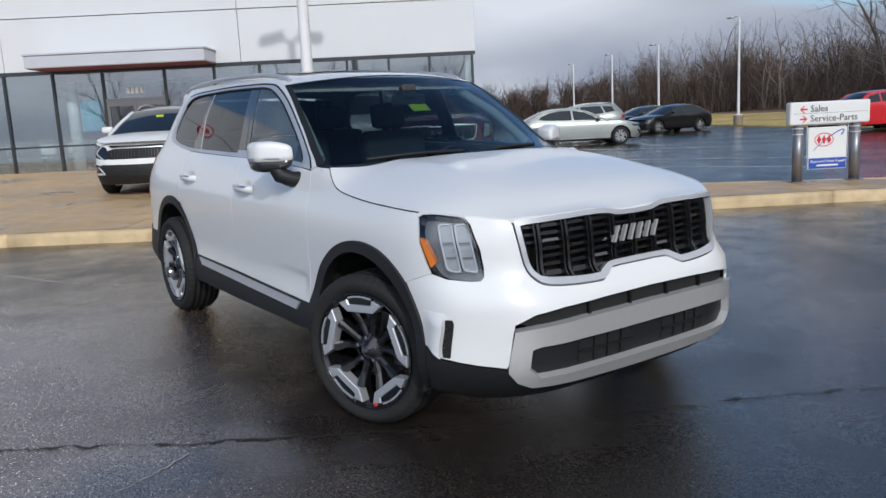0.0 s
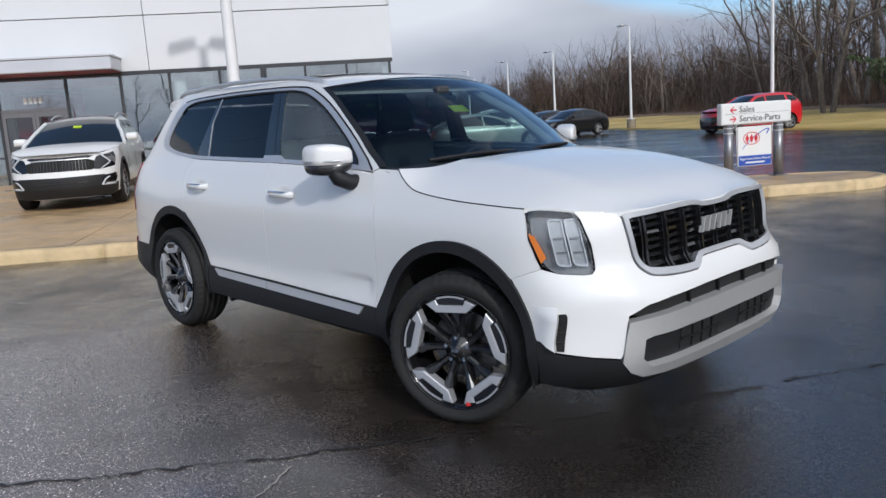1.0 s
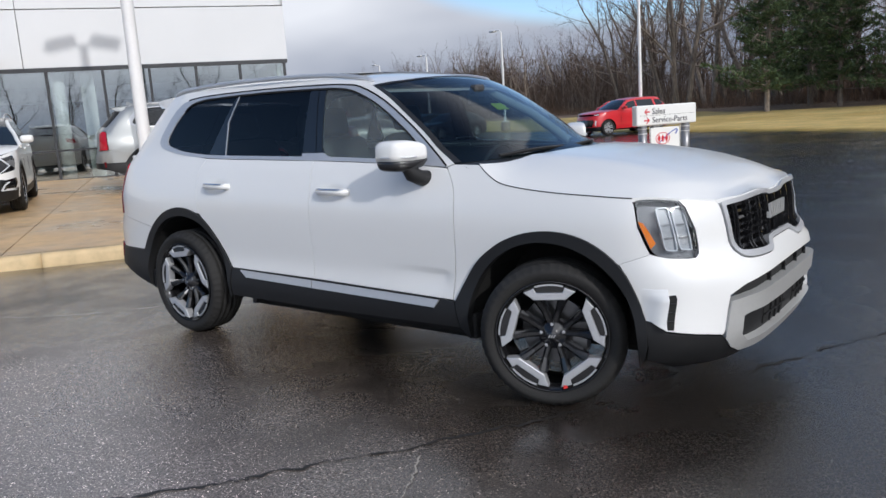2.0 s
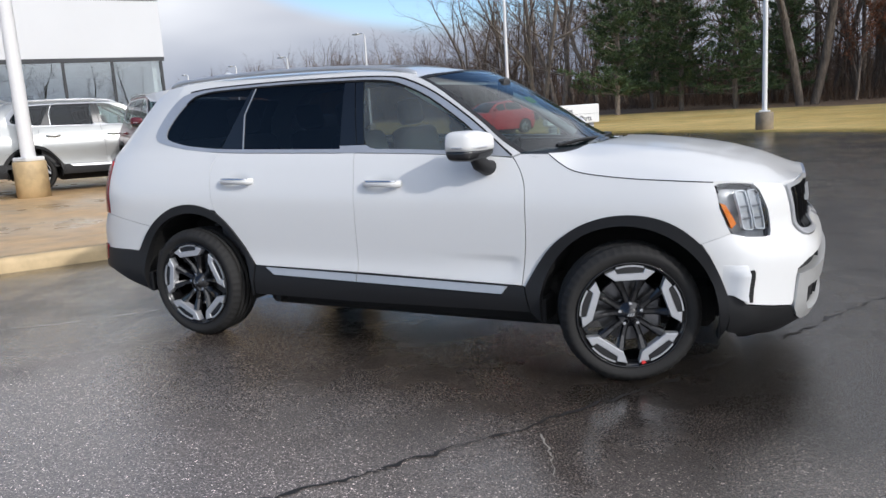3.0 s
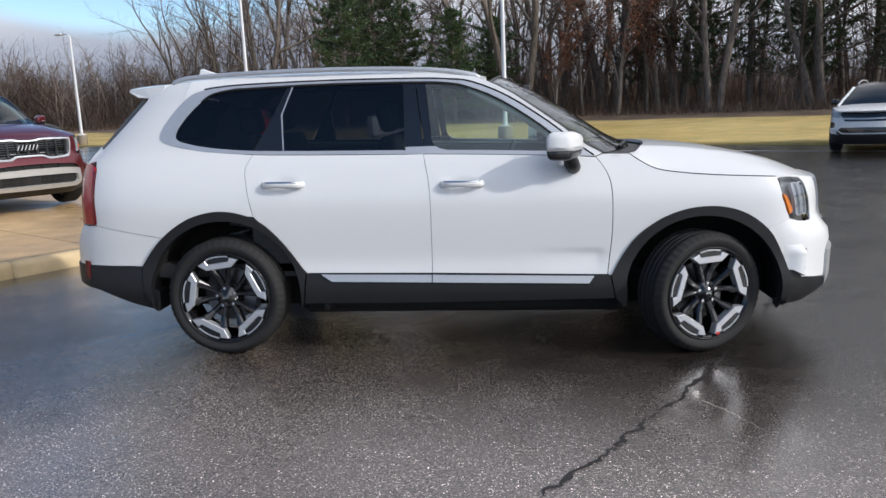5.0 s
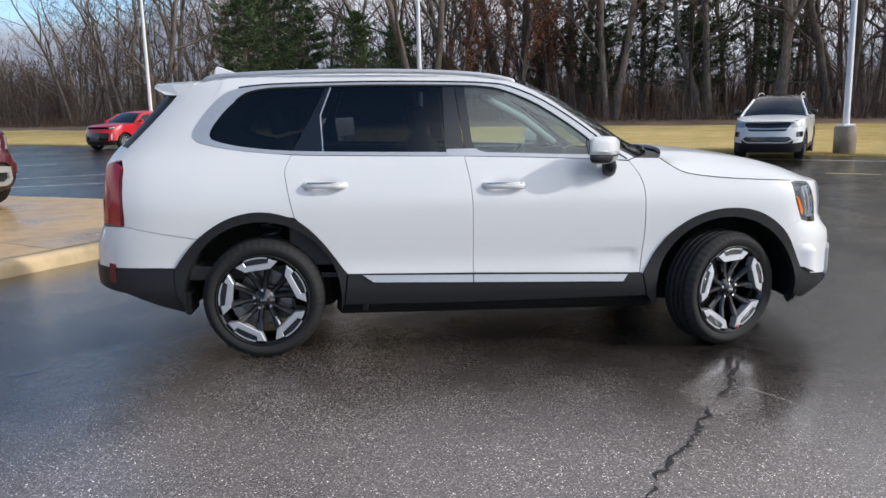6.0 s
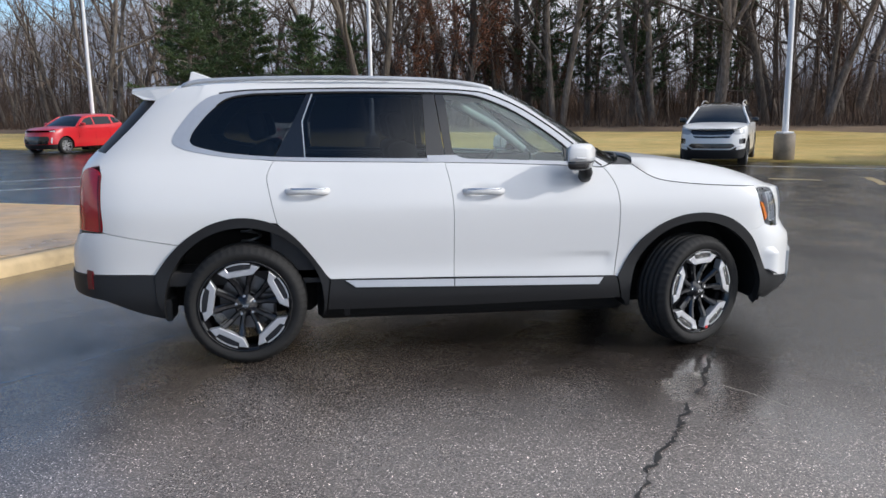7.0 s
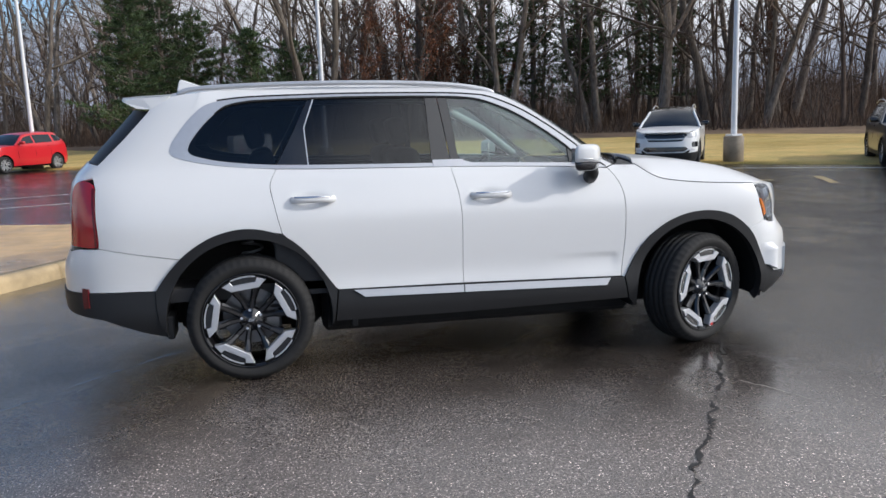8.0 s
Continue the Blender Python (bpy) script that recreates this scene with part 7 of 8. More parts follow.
    for x, z in hp:
        u, _ = S(min(x, xf - 0.24), z)
        y = abs(B.place([u], [z])[0, 1]) if x < xf - 0.24 else abs(B.place([F(-0.78 * w, z)[0]], [z])[0, 1])
        fwd = 0.20 * smooth01((x - (xf - 0.6)) / 0.45)
        back = spec.get("bow", 0.16) * (1 - smooth01((x - xa) / 0.5))
        hr.append([(x + (fwd + back) * (1 - q * q) - 0.0, y * q, z + 0.045 * (1 - abs(q) ** 3) * (1 - 0.7 * smooth01((x - (xf - 0.5)) / 0.4))) for q in np.linspace(1, -1, 11)])
    loft("bonnet", hr, paint, car)
    part("floor_pan", box_bm((xr + 0.25, -w + 0.18, 0.2), (xf - 0.3, w - 0.18, 0.42)), LINER, car)
    part("cabin_core", box_bm((0.0, -w * 0.62, 0.4), (wb * 0.72, w * 0.62, bz)), LINER, car)
    for cx in (0.0, wb):
        for s in (-1, 1):
            n = 16
            ring = [(cx + (ra + 0.01) * math.cos(a), Rw + (ra + 0.01) * math.sin(a)) for a in np.linspace(math.radians(-15), math.radians(195), n)]
            vs = [(x, s * (w - 0.03), z) for x, z in ring] + [(x, s * (w - 0.38), z) for x, z in ring]
            pyd("wheel_well", vs, [(i, i + 1, n + i + 1, n + i) for i in range(n - 1)] + [tuple(range(n, 2 * n))], LINER, car)
    if spec.get("clad"):
        for cx in (0.0, wb):
            o = [(cx + (ra + 0.05) * math.cos(a), Rw + (ra + 0.05) * math.sin(a)) for a in np.linspace(math.radians(-8), math.radians(188), 20)]
            i_ = [(cx + (ra - 0.005) * math.cos(a), Rw + (ra - 0.005) * math.sin(a)) for a in np.linspace(math.radians(-8), math.radians(188), 20)]
            both("wheel_arch_trim", B, sp(o + i_[::-1]), CLADDING, car, "", step=0.12, off=0.008, thick=0.03)
        both("rocker_trim", B, sp([(Rw + 0.1, 0.36), (wb - Rw - 0.1, 0.36), (wb - Rw - 0.07, 0.235), (Rw + 0.07, 0.235)]), CLADDING, car, "", step=0.2, off=0.006, thick=0.03)
    if spec.get("rails"):
        for s in (-1, 1):
            pts = [(x, s * (w - 0.30), z) for x, z in cr(spec["rails"], 4)]
            tube("roof_rail", pts, 0.016, SATIN_SILVER, car, "silver roof rail", 6)
    for s in (-1, 1):
        x, z = spec["mirror"]
        mb = box_bm((x - 0.06, s * (w - 0.02) if s > 0 else s * (w + 0.19), z), (x + 0.07, s * (w + 0.19) if s > 0 else s * (w - 0.02), z + 0.13), 0.04, None, 2)
        mm = part("door_mirror", mb, spec.get("mirror_paint", paint), car, "", True)
        tube("mirror_arm", [(x + 0.03, s * (w + 0.02), z + 0.03), (x + 0.07, s * (w - 0.10), z - 0.01)], 0.022, GLOSS_BLACK, mm, "", 6)
    for hx in spec["handles"]:
        both("door_handle", B, sp(fillet([(hx, zb(hx) - 0.12), (hx + 0.19, zb(hx) - 0.125), (hx + 0.19, zb(hx) - 0.09), (hx, zb(hx) - 0.085)], 0.015, 2)), spec.get("handle_mat", paint), car, "", step=0.2, off=0.022, thick=0.02)
    for x, y in ((0, -1), (0, 1), (wb, -1), (wb, 1)):
        two_tone_wheel(car, pose(x, y * (w - 0.125), Rw, 0, 0, 180 if y > 0 else 0), R=Rw, rim=Rw * spec.get("rimk", 0.66), width=0.225, turn=0.3, style=spec.get("wheel", "machined"))
    # tail lamps and front pattern
    both("tail_lamp", B, [S(xr + 0.30, bz - 0.20), S(xr + 0.24, bz - 0.06), R(-0.62 * w, bz - 0.05), R(-0.62 * w, bz - 0.17)], TAIL_RED, car, "red tail lamp", step=0.1, off=0.005, thick=0.01)
    spec["face"](B, car, zf, w)
    return car


def pan(B, car, name, pts, mat, label="", off=0.004, thick=0.012, step=0.1):
    both(name, B, pts, mat, car, label, off=off, thick=thick, step=step)


def bold_face(B, car, zf, w):
    """Wide dark grille between boomerang lamps over a black lower mouth."""
    F, S = B.F, B.S
    x0 = B.x[-1]
    pan(B, car, "grille", [F(0, 0.835), F(-0.42, 0.835), F(-0.52, 0.81), F(-0.60, 0.70), F(-0.48, 0.655), F(0, 0.655)], LINER, "black patterned grille", 0.004)
    for k in range(5):
        z = 0.665 + 0.032 * k
        pan(B, car, "grille_slat", [F(0, z), F(-0.42, z), F(-0.42, z + 0.009), F(0, z + 0.009)], CLADDING, "", 0.010, 0.01)
    for k in range(9):
        y = -0.045 - 0.05 * k
        pan(B, car, "grille_bar", [F(y - 0.004, 0.665 if k < 8 else 0.69), F(y + 0.004, 0.665 if k < 8 else 0.69), F(y + 0.004, 0.83 if k < 8 else 0.80), F(y - 0.004, 0.83 if k < 8 else 0.80)], GLOSS_BLACK, "", 0.012, 0.012, 0.2)
    pan(B, car, "grille_brow", [F(0, 0.885), F(-0.44, 0.895), F(-0.52, 0.885), F(-0.44, 0.850), F(0, 0.850)], GLOSS_BLACK, "black brow over the grille", 0.008, 0.015)
    pan(B, car, "brow_trim", [F(0, 0.850), F(-0.44, 0.850), F(-0.50, 0.872), F(-0.50, 0.862), F(-0.44, 0.838), F(0, 0.838)], SATIN_SILVER, "", 0.012, 0.015)
    pan(B, car, "headlamp", [F(-0.53, 0.80), F(-0.56, 0.87), S(x0 - 0.42, 0.93), S(x0 - 0.44, 0.86), S(x0 - 0.36, 0.70), F(-0.62, 0.655), F(-0.52, 0.66)], GLOSS_BLACK, "dark headlamp", 0.005)
    pan(B, car, "light_guide", [F(-0.515, 0.914), F(-0.622, 0.888), F(-0.743, 0.77), F(-0.584, 0.643), F(-0.60, 0.64), F(-0.765, 0.77), F(-0.64, 0.90), F(-0.53, 0.93)], LAMP_WHITE, "boomerang light guide", 0.012, 0.02)
    pan(B, car, "lamp_lens", [F(-0.70, 0.84), F(-0.80, 0.86), S(x0 - 0.42, 0.80), F(-0.80, 0.74)], LAMP_DARK, "", 0.012)
    pan(B, car, "lower_mouth", [F(0, 0.555), F(-0.66, 0.565), F(-0.70, 0.52), F(-0.66, 0.38), F(0, 0.365)], CLADDING, "black lower mouth", 0.004)
    pan(B, car, "mouth_bar", [F(0, 0.47), F(-0.42, 0.47), F(-0.42, 0.452), F(0, 0.452)], GLOSS_BLACK, "", 0.010)
    pan(B, car, "fog_pod", [F(-0.62, 0.545), S(x0 - 0.34, 0.58), S(x0 - 0.36, 0.50), F(-0.80, 0.42), F(-0.62, 0.42)], GLOSS_BLACK, "", 0.006)
    pan(B, car, "fog_edge", [F(-0.60, 0.40), F(-0.652, 0.48), F(-0.705, 0.522), F(-0.74, 0.522), F(-0.672, 0.47), F(-0.632, 0.402), F(-0.80, 0.400), F(-0.80, 0.388), F(-0.61, 0.386)], LAMP_WHITE, "silver bumper accent", 0.012)
    pan(B, car, "lower_bumper", [F(0, 0.37), F(-0.70, 0.385), S(x0 - 0.38, 0.42), S(x0 - 0.42, 0.24), F(-0.6, 0.21), F(0, 0.21)], CLADDING, "black lower bumper", 0.007)
    pan(B, car, "emblem_bar", [F(0, 0.925), F(-0.09, 0.925), F(-0.09, 0.94), F(0, 0.94)], CHROME, "plain chrome emblem bar", 0.008)


def compact_face(B, car, zf, w):
    F, S = B.F, B.S
    x0 = B.x[-1]
    pan(B, car, "grille", [F(0, 0.93), F(-0.50, 0.94), F(-0.55, 0.90), F(-0.47, 0.82), F(0, 0.81)], GLOSS_BLACK, "black upper grille", 0.004)
    pan(B, car, "grille_edge", [F(0, 0.812), F(-0.48, 0.822), F(-0.50, 0.808), F(0, 0.795)], SATIN_SILVER, "silver grille edge", 0.010)
    pan(B, car, "headlamp", [F(-0.56, 0.94), S(x0 - 0.40, 0.96), S(x0 - 0.38, 0.85), F(-0.60, 0.82), F(-0.52, 0.84)], LAMP_SILVER, "silver headlamp", 0.006)
    pan(B, car, "mid_slot", [F(0, 0.78), F(-0.46, 0.79), F(-0.42, 0.74), F(0, 0.735)], GLOSS_BLACK, "", 0.004)
    pan(B, car, "lower_mouth", [F(0, 0.60), F(-0.50, 0.60), F(-0.62, 0.50), F(-0.58, 0.43), F(0, 0.42)], GLOSS_BLACK, "black lower mouth", 0.004)
    pan(B, car, "mouth_edge", [F(0, 0.475), F(-0.46, 0.475), F(-0.56, 0.53), F(-0.72, 0.54), F(-0.72, 0.515), F(-0.57, 0.505), F(-0.47, 0.445), F(0, 0.445)], SATIN_SILVER, "silver bumper accent", 0.010)
    pan(B, car, "fog_pod", fillet([F(-0.66, 0.72), F(-0.79, 0.72), F(-0.79, 0.59), F(-0.66, 0.59)], 0.03, 3), GLOSS_BLACK, "", 0.006)
    pan(B, car, "lower_bumper", [F(0, 0.42), F(-0.60, 0.44), S(x0 - 0.38, 0.47), S(x0 - 0.42, 0.24), F(-0.6, 0.21), F(0, 0.21)], CLADDING, "black lower bumper", 0.007)


def boxy_face(B, car, zf, w):
    F, S = B.F, B.S
    x0 = B.x[-1]
    pan(B, car, "headlamp", [F(0, 0.90), F(-0.60, 0.92), S(x0 - 0.36, 0.94), S(x0 - 0.36, 0.87), F(-0.6, 0.86), F(0, 0.865)], GLOSS_BLACK, "thin dark lamp band", 0.005)
    pan(B, car, "lamp_lens", [F(-0.62, 0.905), S(x0 - 0.34, 0.925), S(x0 - 0.34, 0.885), F(-0.64, 0.875)], LAMP_WHITE, "", 0.010)
    pan(B, car, "lower_mouth", [F(0, 0.70), F(-0.62, 0.70), F(-0.68, 0.60), F(-0.60, 0.40), F(0, 0.38)], GLOSS_BLACK, "large black lower mouth", 0.005)
    pan(B, car, "fog_edge", [F(-0.72, 0.66), F(-0.76, 0.66), F(-0.76, 0.44), F(-0.72, 0.44)], LAMP_WHITE, "", 0.010)
    pan(B, car, "lower_bumper", [F(0, 0.37), F(-0.70, 0.385), S(x0 - 0.38, 0.40), S(x0 - 0.42, 0.24), F(-0.6, 0.21), F(0, 0.21)], CLADDING, "black lower bumper", 0.007)


def sedan_face(B, car, zf, w):
    F, S = B.F, B.S
    x0 = B.x[-1]
    pan(B, car, "grille", [F(0, 0.70), F(-0.45, 0.71), F(-0.50, 0.62), F(0, 0.58)], GLOSS_BLACK, "black grille", 0.005)
    pan(B, car, "headlamp", [F(-0.50, 0.70), S(x0 - 0.50, 0.76), S(x0 - 0.42, 0.68), F(-0.55, 0.63)], GLOSS_BLACK, "slim dark headlamp", 0.006)
    pan(B, car, "lower_mouth", [F(0, 0.48), F(-0.55, 0.48), F(-0.5, 0.33), F(0, 0.31)], GLOSS_BLACK, "", 0.005)
    pan(B, car, "corner_intake", [F(-0.66, 0.52), S(x0 - 0.30, 0.54), F(-0.70, 0.34)], GLOSS_BLACK, "", 0.006)


SPORT = dict(wb=2.755, R=0.36, xf=3.68, xr=-0.98, w=0.88, H=1.60, belt=[(2.15, 1.06), (1.2, 1.10), (0.2, 1.14), (-0.45, 1.24), (-0.9, 1.26)],
             roof=[(2.28, 1.05), (1.95, 1.21), (1.55, 1.40), (1.20, 1.505), (0.7, 1.565), (0.1, 1.57), (-0.4, 1.53), (-0.70, 1.45), (-0.88, 1.28), (-0.93, 1.22)],
             hood=[(2.28, 1.06), (2.6, 1.045), (3.0, 1.01), (3.3, 0.965), (3.48, 0.93)], cuts=(2.1, 1.12, 0.28),
             glass=[[(1.95, 1.10), (1.15, 1.13), (1.12, 1.47), (1.50, 1.37), (1.80, 1.23)], [(1.07, 1.14), (0.3, 1.17), (0.05, 1.20), (0.18, 1.495), (1.04, 1.49)], [(-0.02, 1.21), (-0.42, 1.27), (-0.32, 1.45), (0.10, 1.49)]],
             mirror=(1.98, 1.10), handles=(1.18, 0.30), clad=True, rails=[(1.10, 1.56), (0.7, 1.63), (0.0, 1.635), (-0.5, 1.56)], top=GLOSS_BLACK, side_top=WHITE_PAINT, sticker=True, face=bold_face, wheel="machined")
COMPACT = dict(wb=2.63, R=0.345, xf=3.46, xr=-0.91, w=0.84, H=1.60, belt=[(2.1, 1.07), (1.2, 1.09), (0.2, 1.12), (-0.5, 1.16), (-0.85, 1.18)],
               roof=[(2.16, 1.06), (1.85, 1.26), (1.5, 1.46), (1.2, 1.55), (0.7, 1.59), (0.1, 1.59), (-0.45, 1.55), (-0.68, 1.45), (-0.82, 1.22), (-0.85, 1.16)],
               hood=[(2.16, 1.07), (2.5, 1.06), (2.9, 1.03), (3.15, 0.99), (3.27, 0.96)], cuts=(2.0, 1.1, 0.3),
               glass=[[(1.85, 1.11), (1.12, 1.13), (1.1, 1.50), (1.46, 1.42), (1.72, 1.25)], [(1.05, 1.13), (0.1, 1.16), (0.1, 1.52), (1.03, 1.51)], [(0.02, 1.17), (-0.45, 1.2), (-0.4, 1.46), (0.02, 1.51)]],
               mirror=(1.88, 1.10), mirror_paint=GLOSS_BLACK, handles=(1.15, 0.25), clad=True, rails=[(1.15, 1.58), (0.7, 1.66), (0.0, 1.66), (-0.5, 1.57)], top=GLOSS_BLACK, side_top=WHITE_PAINT, face=compact_face, wheel="machined")
BOXY = dict(wb=2.60, R=0.33, xf=3.36, xr=-0.84, w=0.90, H=1.56, belt=[(2.0, 1.05), (1.2, 1.08), (0.2, 1.12), (-0.5, 1.15), (-0.8, 1.16)],
            roof=[(2.08, 1.04), (1.80, 1.24), (1.50, 1.42), (1.2, 1.495), (0.7, 1.53), (0.0, 1.53), (-0.45, 1.50), (-0.66, 1.43), (-0.77, 1.22), (-0.79, 1.14)],
            hood=[(2.08, 1.05), (2.5, 1.03), (2.85, 1.0), (3.05, 0.965), (3.17, 0.93)], cuts=(1.95, 1.08, 0.3),
            glass=[[(1.80, 1.10), (1.1, 1.12), (1.08, 1.44), (1.45, 1.37), (1.66, 1.24)], [(1.03, 1.12), (0.12, 1.15), (0.14, 1.45), (1.02, 1.45)], [(0.02, 1.17), (-0.40, 1.20), (-0.42, 1.39), (0.04, 1.44)]],
            mirror=(1.80, 1.09), handles=(1.12, 0.25), face=boxy_face, wheel="silver", rimk=0.68)
SEDAN = dict(wb=2.85, R=0.335, xf=3.78, xr=-1.12, w=0.92, H=1.44, belt=[(2.2, 0.92), (1.3, 0.95), (0.4, 0.97), (-0.3, 0.99), (-0.9, 0.99), (-1.1, 0.97)],
             roof=[(2.42, 0.91), (1.95, 1.13), (1.5, 1.32), (1.1, 1.395), (0.6, 1.41), (0.1, 1.36), (-0.3, 1.22), (-0.65, 1.06), (-0.80, 0.995)],
             hood=[(2.42, 0.92), (2.8, 0.89), (3.2, 0.84), (3.45, 0.78), (3.58, 0.74)], cuts=(2.1, 1.05, 0.2), deck=0.99,
             glass=[[(2.02, 0.96), (1.08, 0.99), (1.05, 1.345), (1.48, 1.27), (1.8, 1.12)], [(1.0, 0.99), (0.1, 1.01), (-0.25, 1.06), (-0.2, 1.14), (0.15, 1.29), (0.6, 1.355), (0.98, 1.352)]],
             mirror=(2.0, 0.97), handles=(1.12, 0.2), face=sedan_face, wheel="machined", rear_in=0.10, rear_top=0.5, bow_r=0.04, screen_top=1.33, rear_screen_top=1.30)


def at(front_axle, heading, wb, lift=0.0, side=0.0):
    """A pose from the middle of the front axle and the heading in degrees."""
    a = radians(heading)
    x, y = front_axle[0] - wb * math.cos(a), front_axle[1] - wb * math.sin(a)
    zr, zf_ = ground_z(x, y) + lift, ground_z(*front_axle) + lift
    return pose(x, y, zr, 0, -math.degrees(math.atan2(zf_ - zr, wb)), heading)


OUT_AZ = math.degrees(math.atan2(NY, NX))
small_car(at((-9.2, 1.36), OUT_AZ + 4, 2.755, PAD_H), WHITE_PAINT, "white compact SUV with black grille on the display pad", SPORT, "suv", "display cars")
family_suv(at((-5.8 + 0.86 * DX, 4.55 + 0.86 * DY), OUT_AZ, 2.897, PAD_H), MAROON_PAINT, "dark maroon SUV with silver skid bar on the display pad", "display cars", False, 0.0, 20.0)
sx, sy = wall_xy(-2.2 + 1.2, 5.4)
family_suv(at((sx, sy), WALL_AZ, 2.897, PAD_H), SILVER_PAINT, "silver SUV parked along the showroom front", "display cars", False, 0.0, 5.0)
small_car(at((-10.5, 27.8), math.degrees(math.atan2(-0.86, -0.50)), 2.60), RED_PAINT, "bright red boxy hatchback on wet asphalt", BOXY, "car")
small_car(at((10.7, 13.9), WALL_AZ + 180, 2.63), WHITE_PAINT, "white compact SUV with black roof by the lawn", COMPACT, "suv")
small_car(at((16.25, 11.3), WALL_AZ + 180, 2.63), DARK_PAINT, "dark compact SUV by the lawn", dict(COMPACT, side_top=DARK_PAINT), "suv")
small_car(at((-15.2, 20.6), WALL_AZ, 2.85), SAGE_PAINT, "grey-green sedan parked in the lot", SEDAN, "car")
small_car(at((-19.6, 20.6), WALL_AZ + 180, 2.755), SAGE_PAINT, "grey SUV parked behind a sedan", dict(SPORT, top=SAGE_PAINT, side_top=SAGE_PAINT), "suv")
small_car(at((-21.2, 29.6), 262, 2.85), BLACK_PAINT, "black sedan parked by the lawn", SEDAN, "car")
small_car(at((-24.0, 30.6), 258, 2.85), BLACK_PAINT, "black sedan parked by the lawn", SEDAN, "car")

for k, (x, y, pt, sp_, lb) in enumerate(((21.0, -16.0, WHITE_PAINT, COMPACT, "white compact SUV in the far row of the lot"), (25.5, -13.2, SILVER_PAINT, SEDAN, "silver sedan in the far row of the lot"), (17.0, -19.5, DARK_PAINT, SEDAN, "dark sedan in the far row of the lot"), (29.5, -10.0, WHITE_PAINT, SEDAN, "white sedan in the far row of the lot"))):
    small_car(at((x, y), WALL_AZ + 8 * k, sp_["wb"]), pt, lb, sp_, "car")

# ---- trees ----


def branch_tree(seed, height, spread=0.42, trunks=1, lean=0.06, depth=4, crown_start=0.28, trunk_r=0.2, kids=(7, 5, 4, 3), rise=0.05, thin=0.007):
    """Bare branching tree. Returns (trunk data, crown data) as vertex and face lists."""
    rng = random.Random(seed)
    big, fine = ([], []), ([], [])

    def add(store, path, radii, sides):
        vs, fs = tube_data(path, radii, sides, False)
        o = len(store[0])
        store[0].extend(vs)
        store[1].extend(tuple(i + o for i in f) for f in fs)

    def cone(p, q, r):
        d = (q - p).normalized()
        a = d.orthogonal().normalized()
        b = d.cross(a)
        o = len(fine[0])
        fine[0].extend([p + a * r, p - a * r * 0.5 + b * r * 0.87, p - a * r * 0.5 - b * r * 0.87, q])
        fine[1].extend([(o, o + 1, o + 3), (o + 1, o + 2, o + 3), (o + 2, o, o + 3)])

    def grow(p, d, length, r, level):
        n = 1 if level == depth else (6, 4, 3, 1, 1)[level]
        path, radii = [p], [r]
        q, dd = p.copy(), d.copy()
        for k in range(n):
            jit = (0.11, 0.26, 0.28, 0.3, 0.3)[level]
            dd = (dd + Vector((rng.uniform(-jit, jit), rng.uniform(-jit, jit), rng.uniform(-jit * 0.5, jit * 0.8) + (rise if level else 0.0)))).normalized()
            q = q + dd * (length / n)
            path.append(q.copy())
            radii.append(max(thin, r * (1 - (0.62 if level else 0.5) * (k + 1) / n)))
        if n > 1:
            add(big if level < 2 else fine, path, radii, (7, 4, 3)[level])
        else:
            cone(p, q, max(thin, r))
        if level >= depth:
            return
        for c in range(kids[level] + 1):
            t0 = crown_start if level == 0 else 0.18
            t = t0 + (1 - t0) * (c + rng.uniform(0.1, 0.9)) / kids[level]
            end = c == kids[level]
            t = min(t, 1.0)
            f = t * n
            i = min(int(f), n - 1)
            base = path[i].lerp(path[i + 1], f - i)
            rr = radii[i] + (radii[i + 1] - radii[i]) * (f - i)
            ax = (path[i + 1] - path[i]).normalized()
            side = ax.cross(Vector((rng.uniform(-1, 1), rng.uniform(-1, 1), rng.uniform(-1, 1)))).normalized()
            ang = 0.1 if end else spread * rng.uniform(0.7, 1.6)
            nd = (ax * math.cos(ang) + side * math.sin(ang)).normalized()
            L = length * (0.55, 0.52, 0.5, 0.6)[level] * rng.uniform(0.55, 1.15) * (1.2 - 0.6 * t)
            if end:
                L = length * 0.45
            grow(base, nd, L, rr * (0.9 if end else rng.uniform(0.42, 0.66)), level + 1)
    for k in range(trunks):
        a = 2 * math.pi * k / max(1, trunks) + rng.uniform(0, 1)
        off = Vector((math.cos(a), math.sin(a), 0)) * (0.25 if trunks > 1 else 0)
        d0 = Vector((math.cos(a) * lean * (2.2 if trunks > 1 else 1), math.sin(a) * lean * (2.2 if trunks > 1 else 1), 1)).normalized()
        grow(off + Vector((0, 0, -0.3)), d0, height * rng.uniform(0.66, 0.74), trunk_r * rng.uniform(0.8, 1.1), 0)
    return big, fine


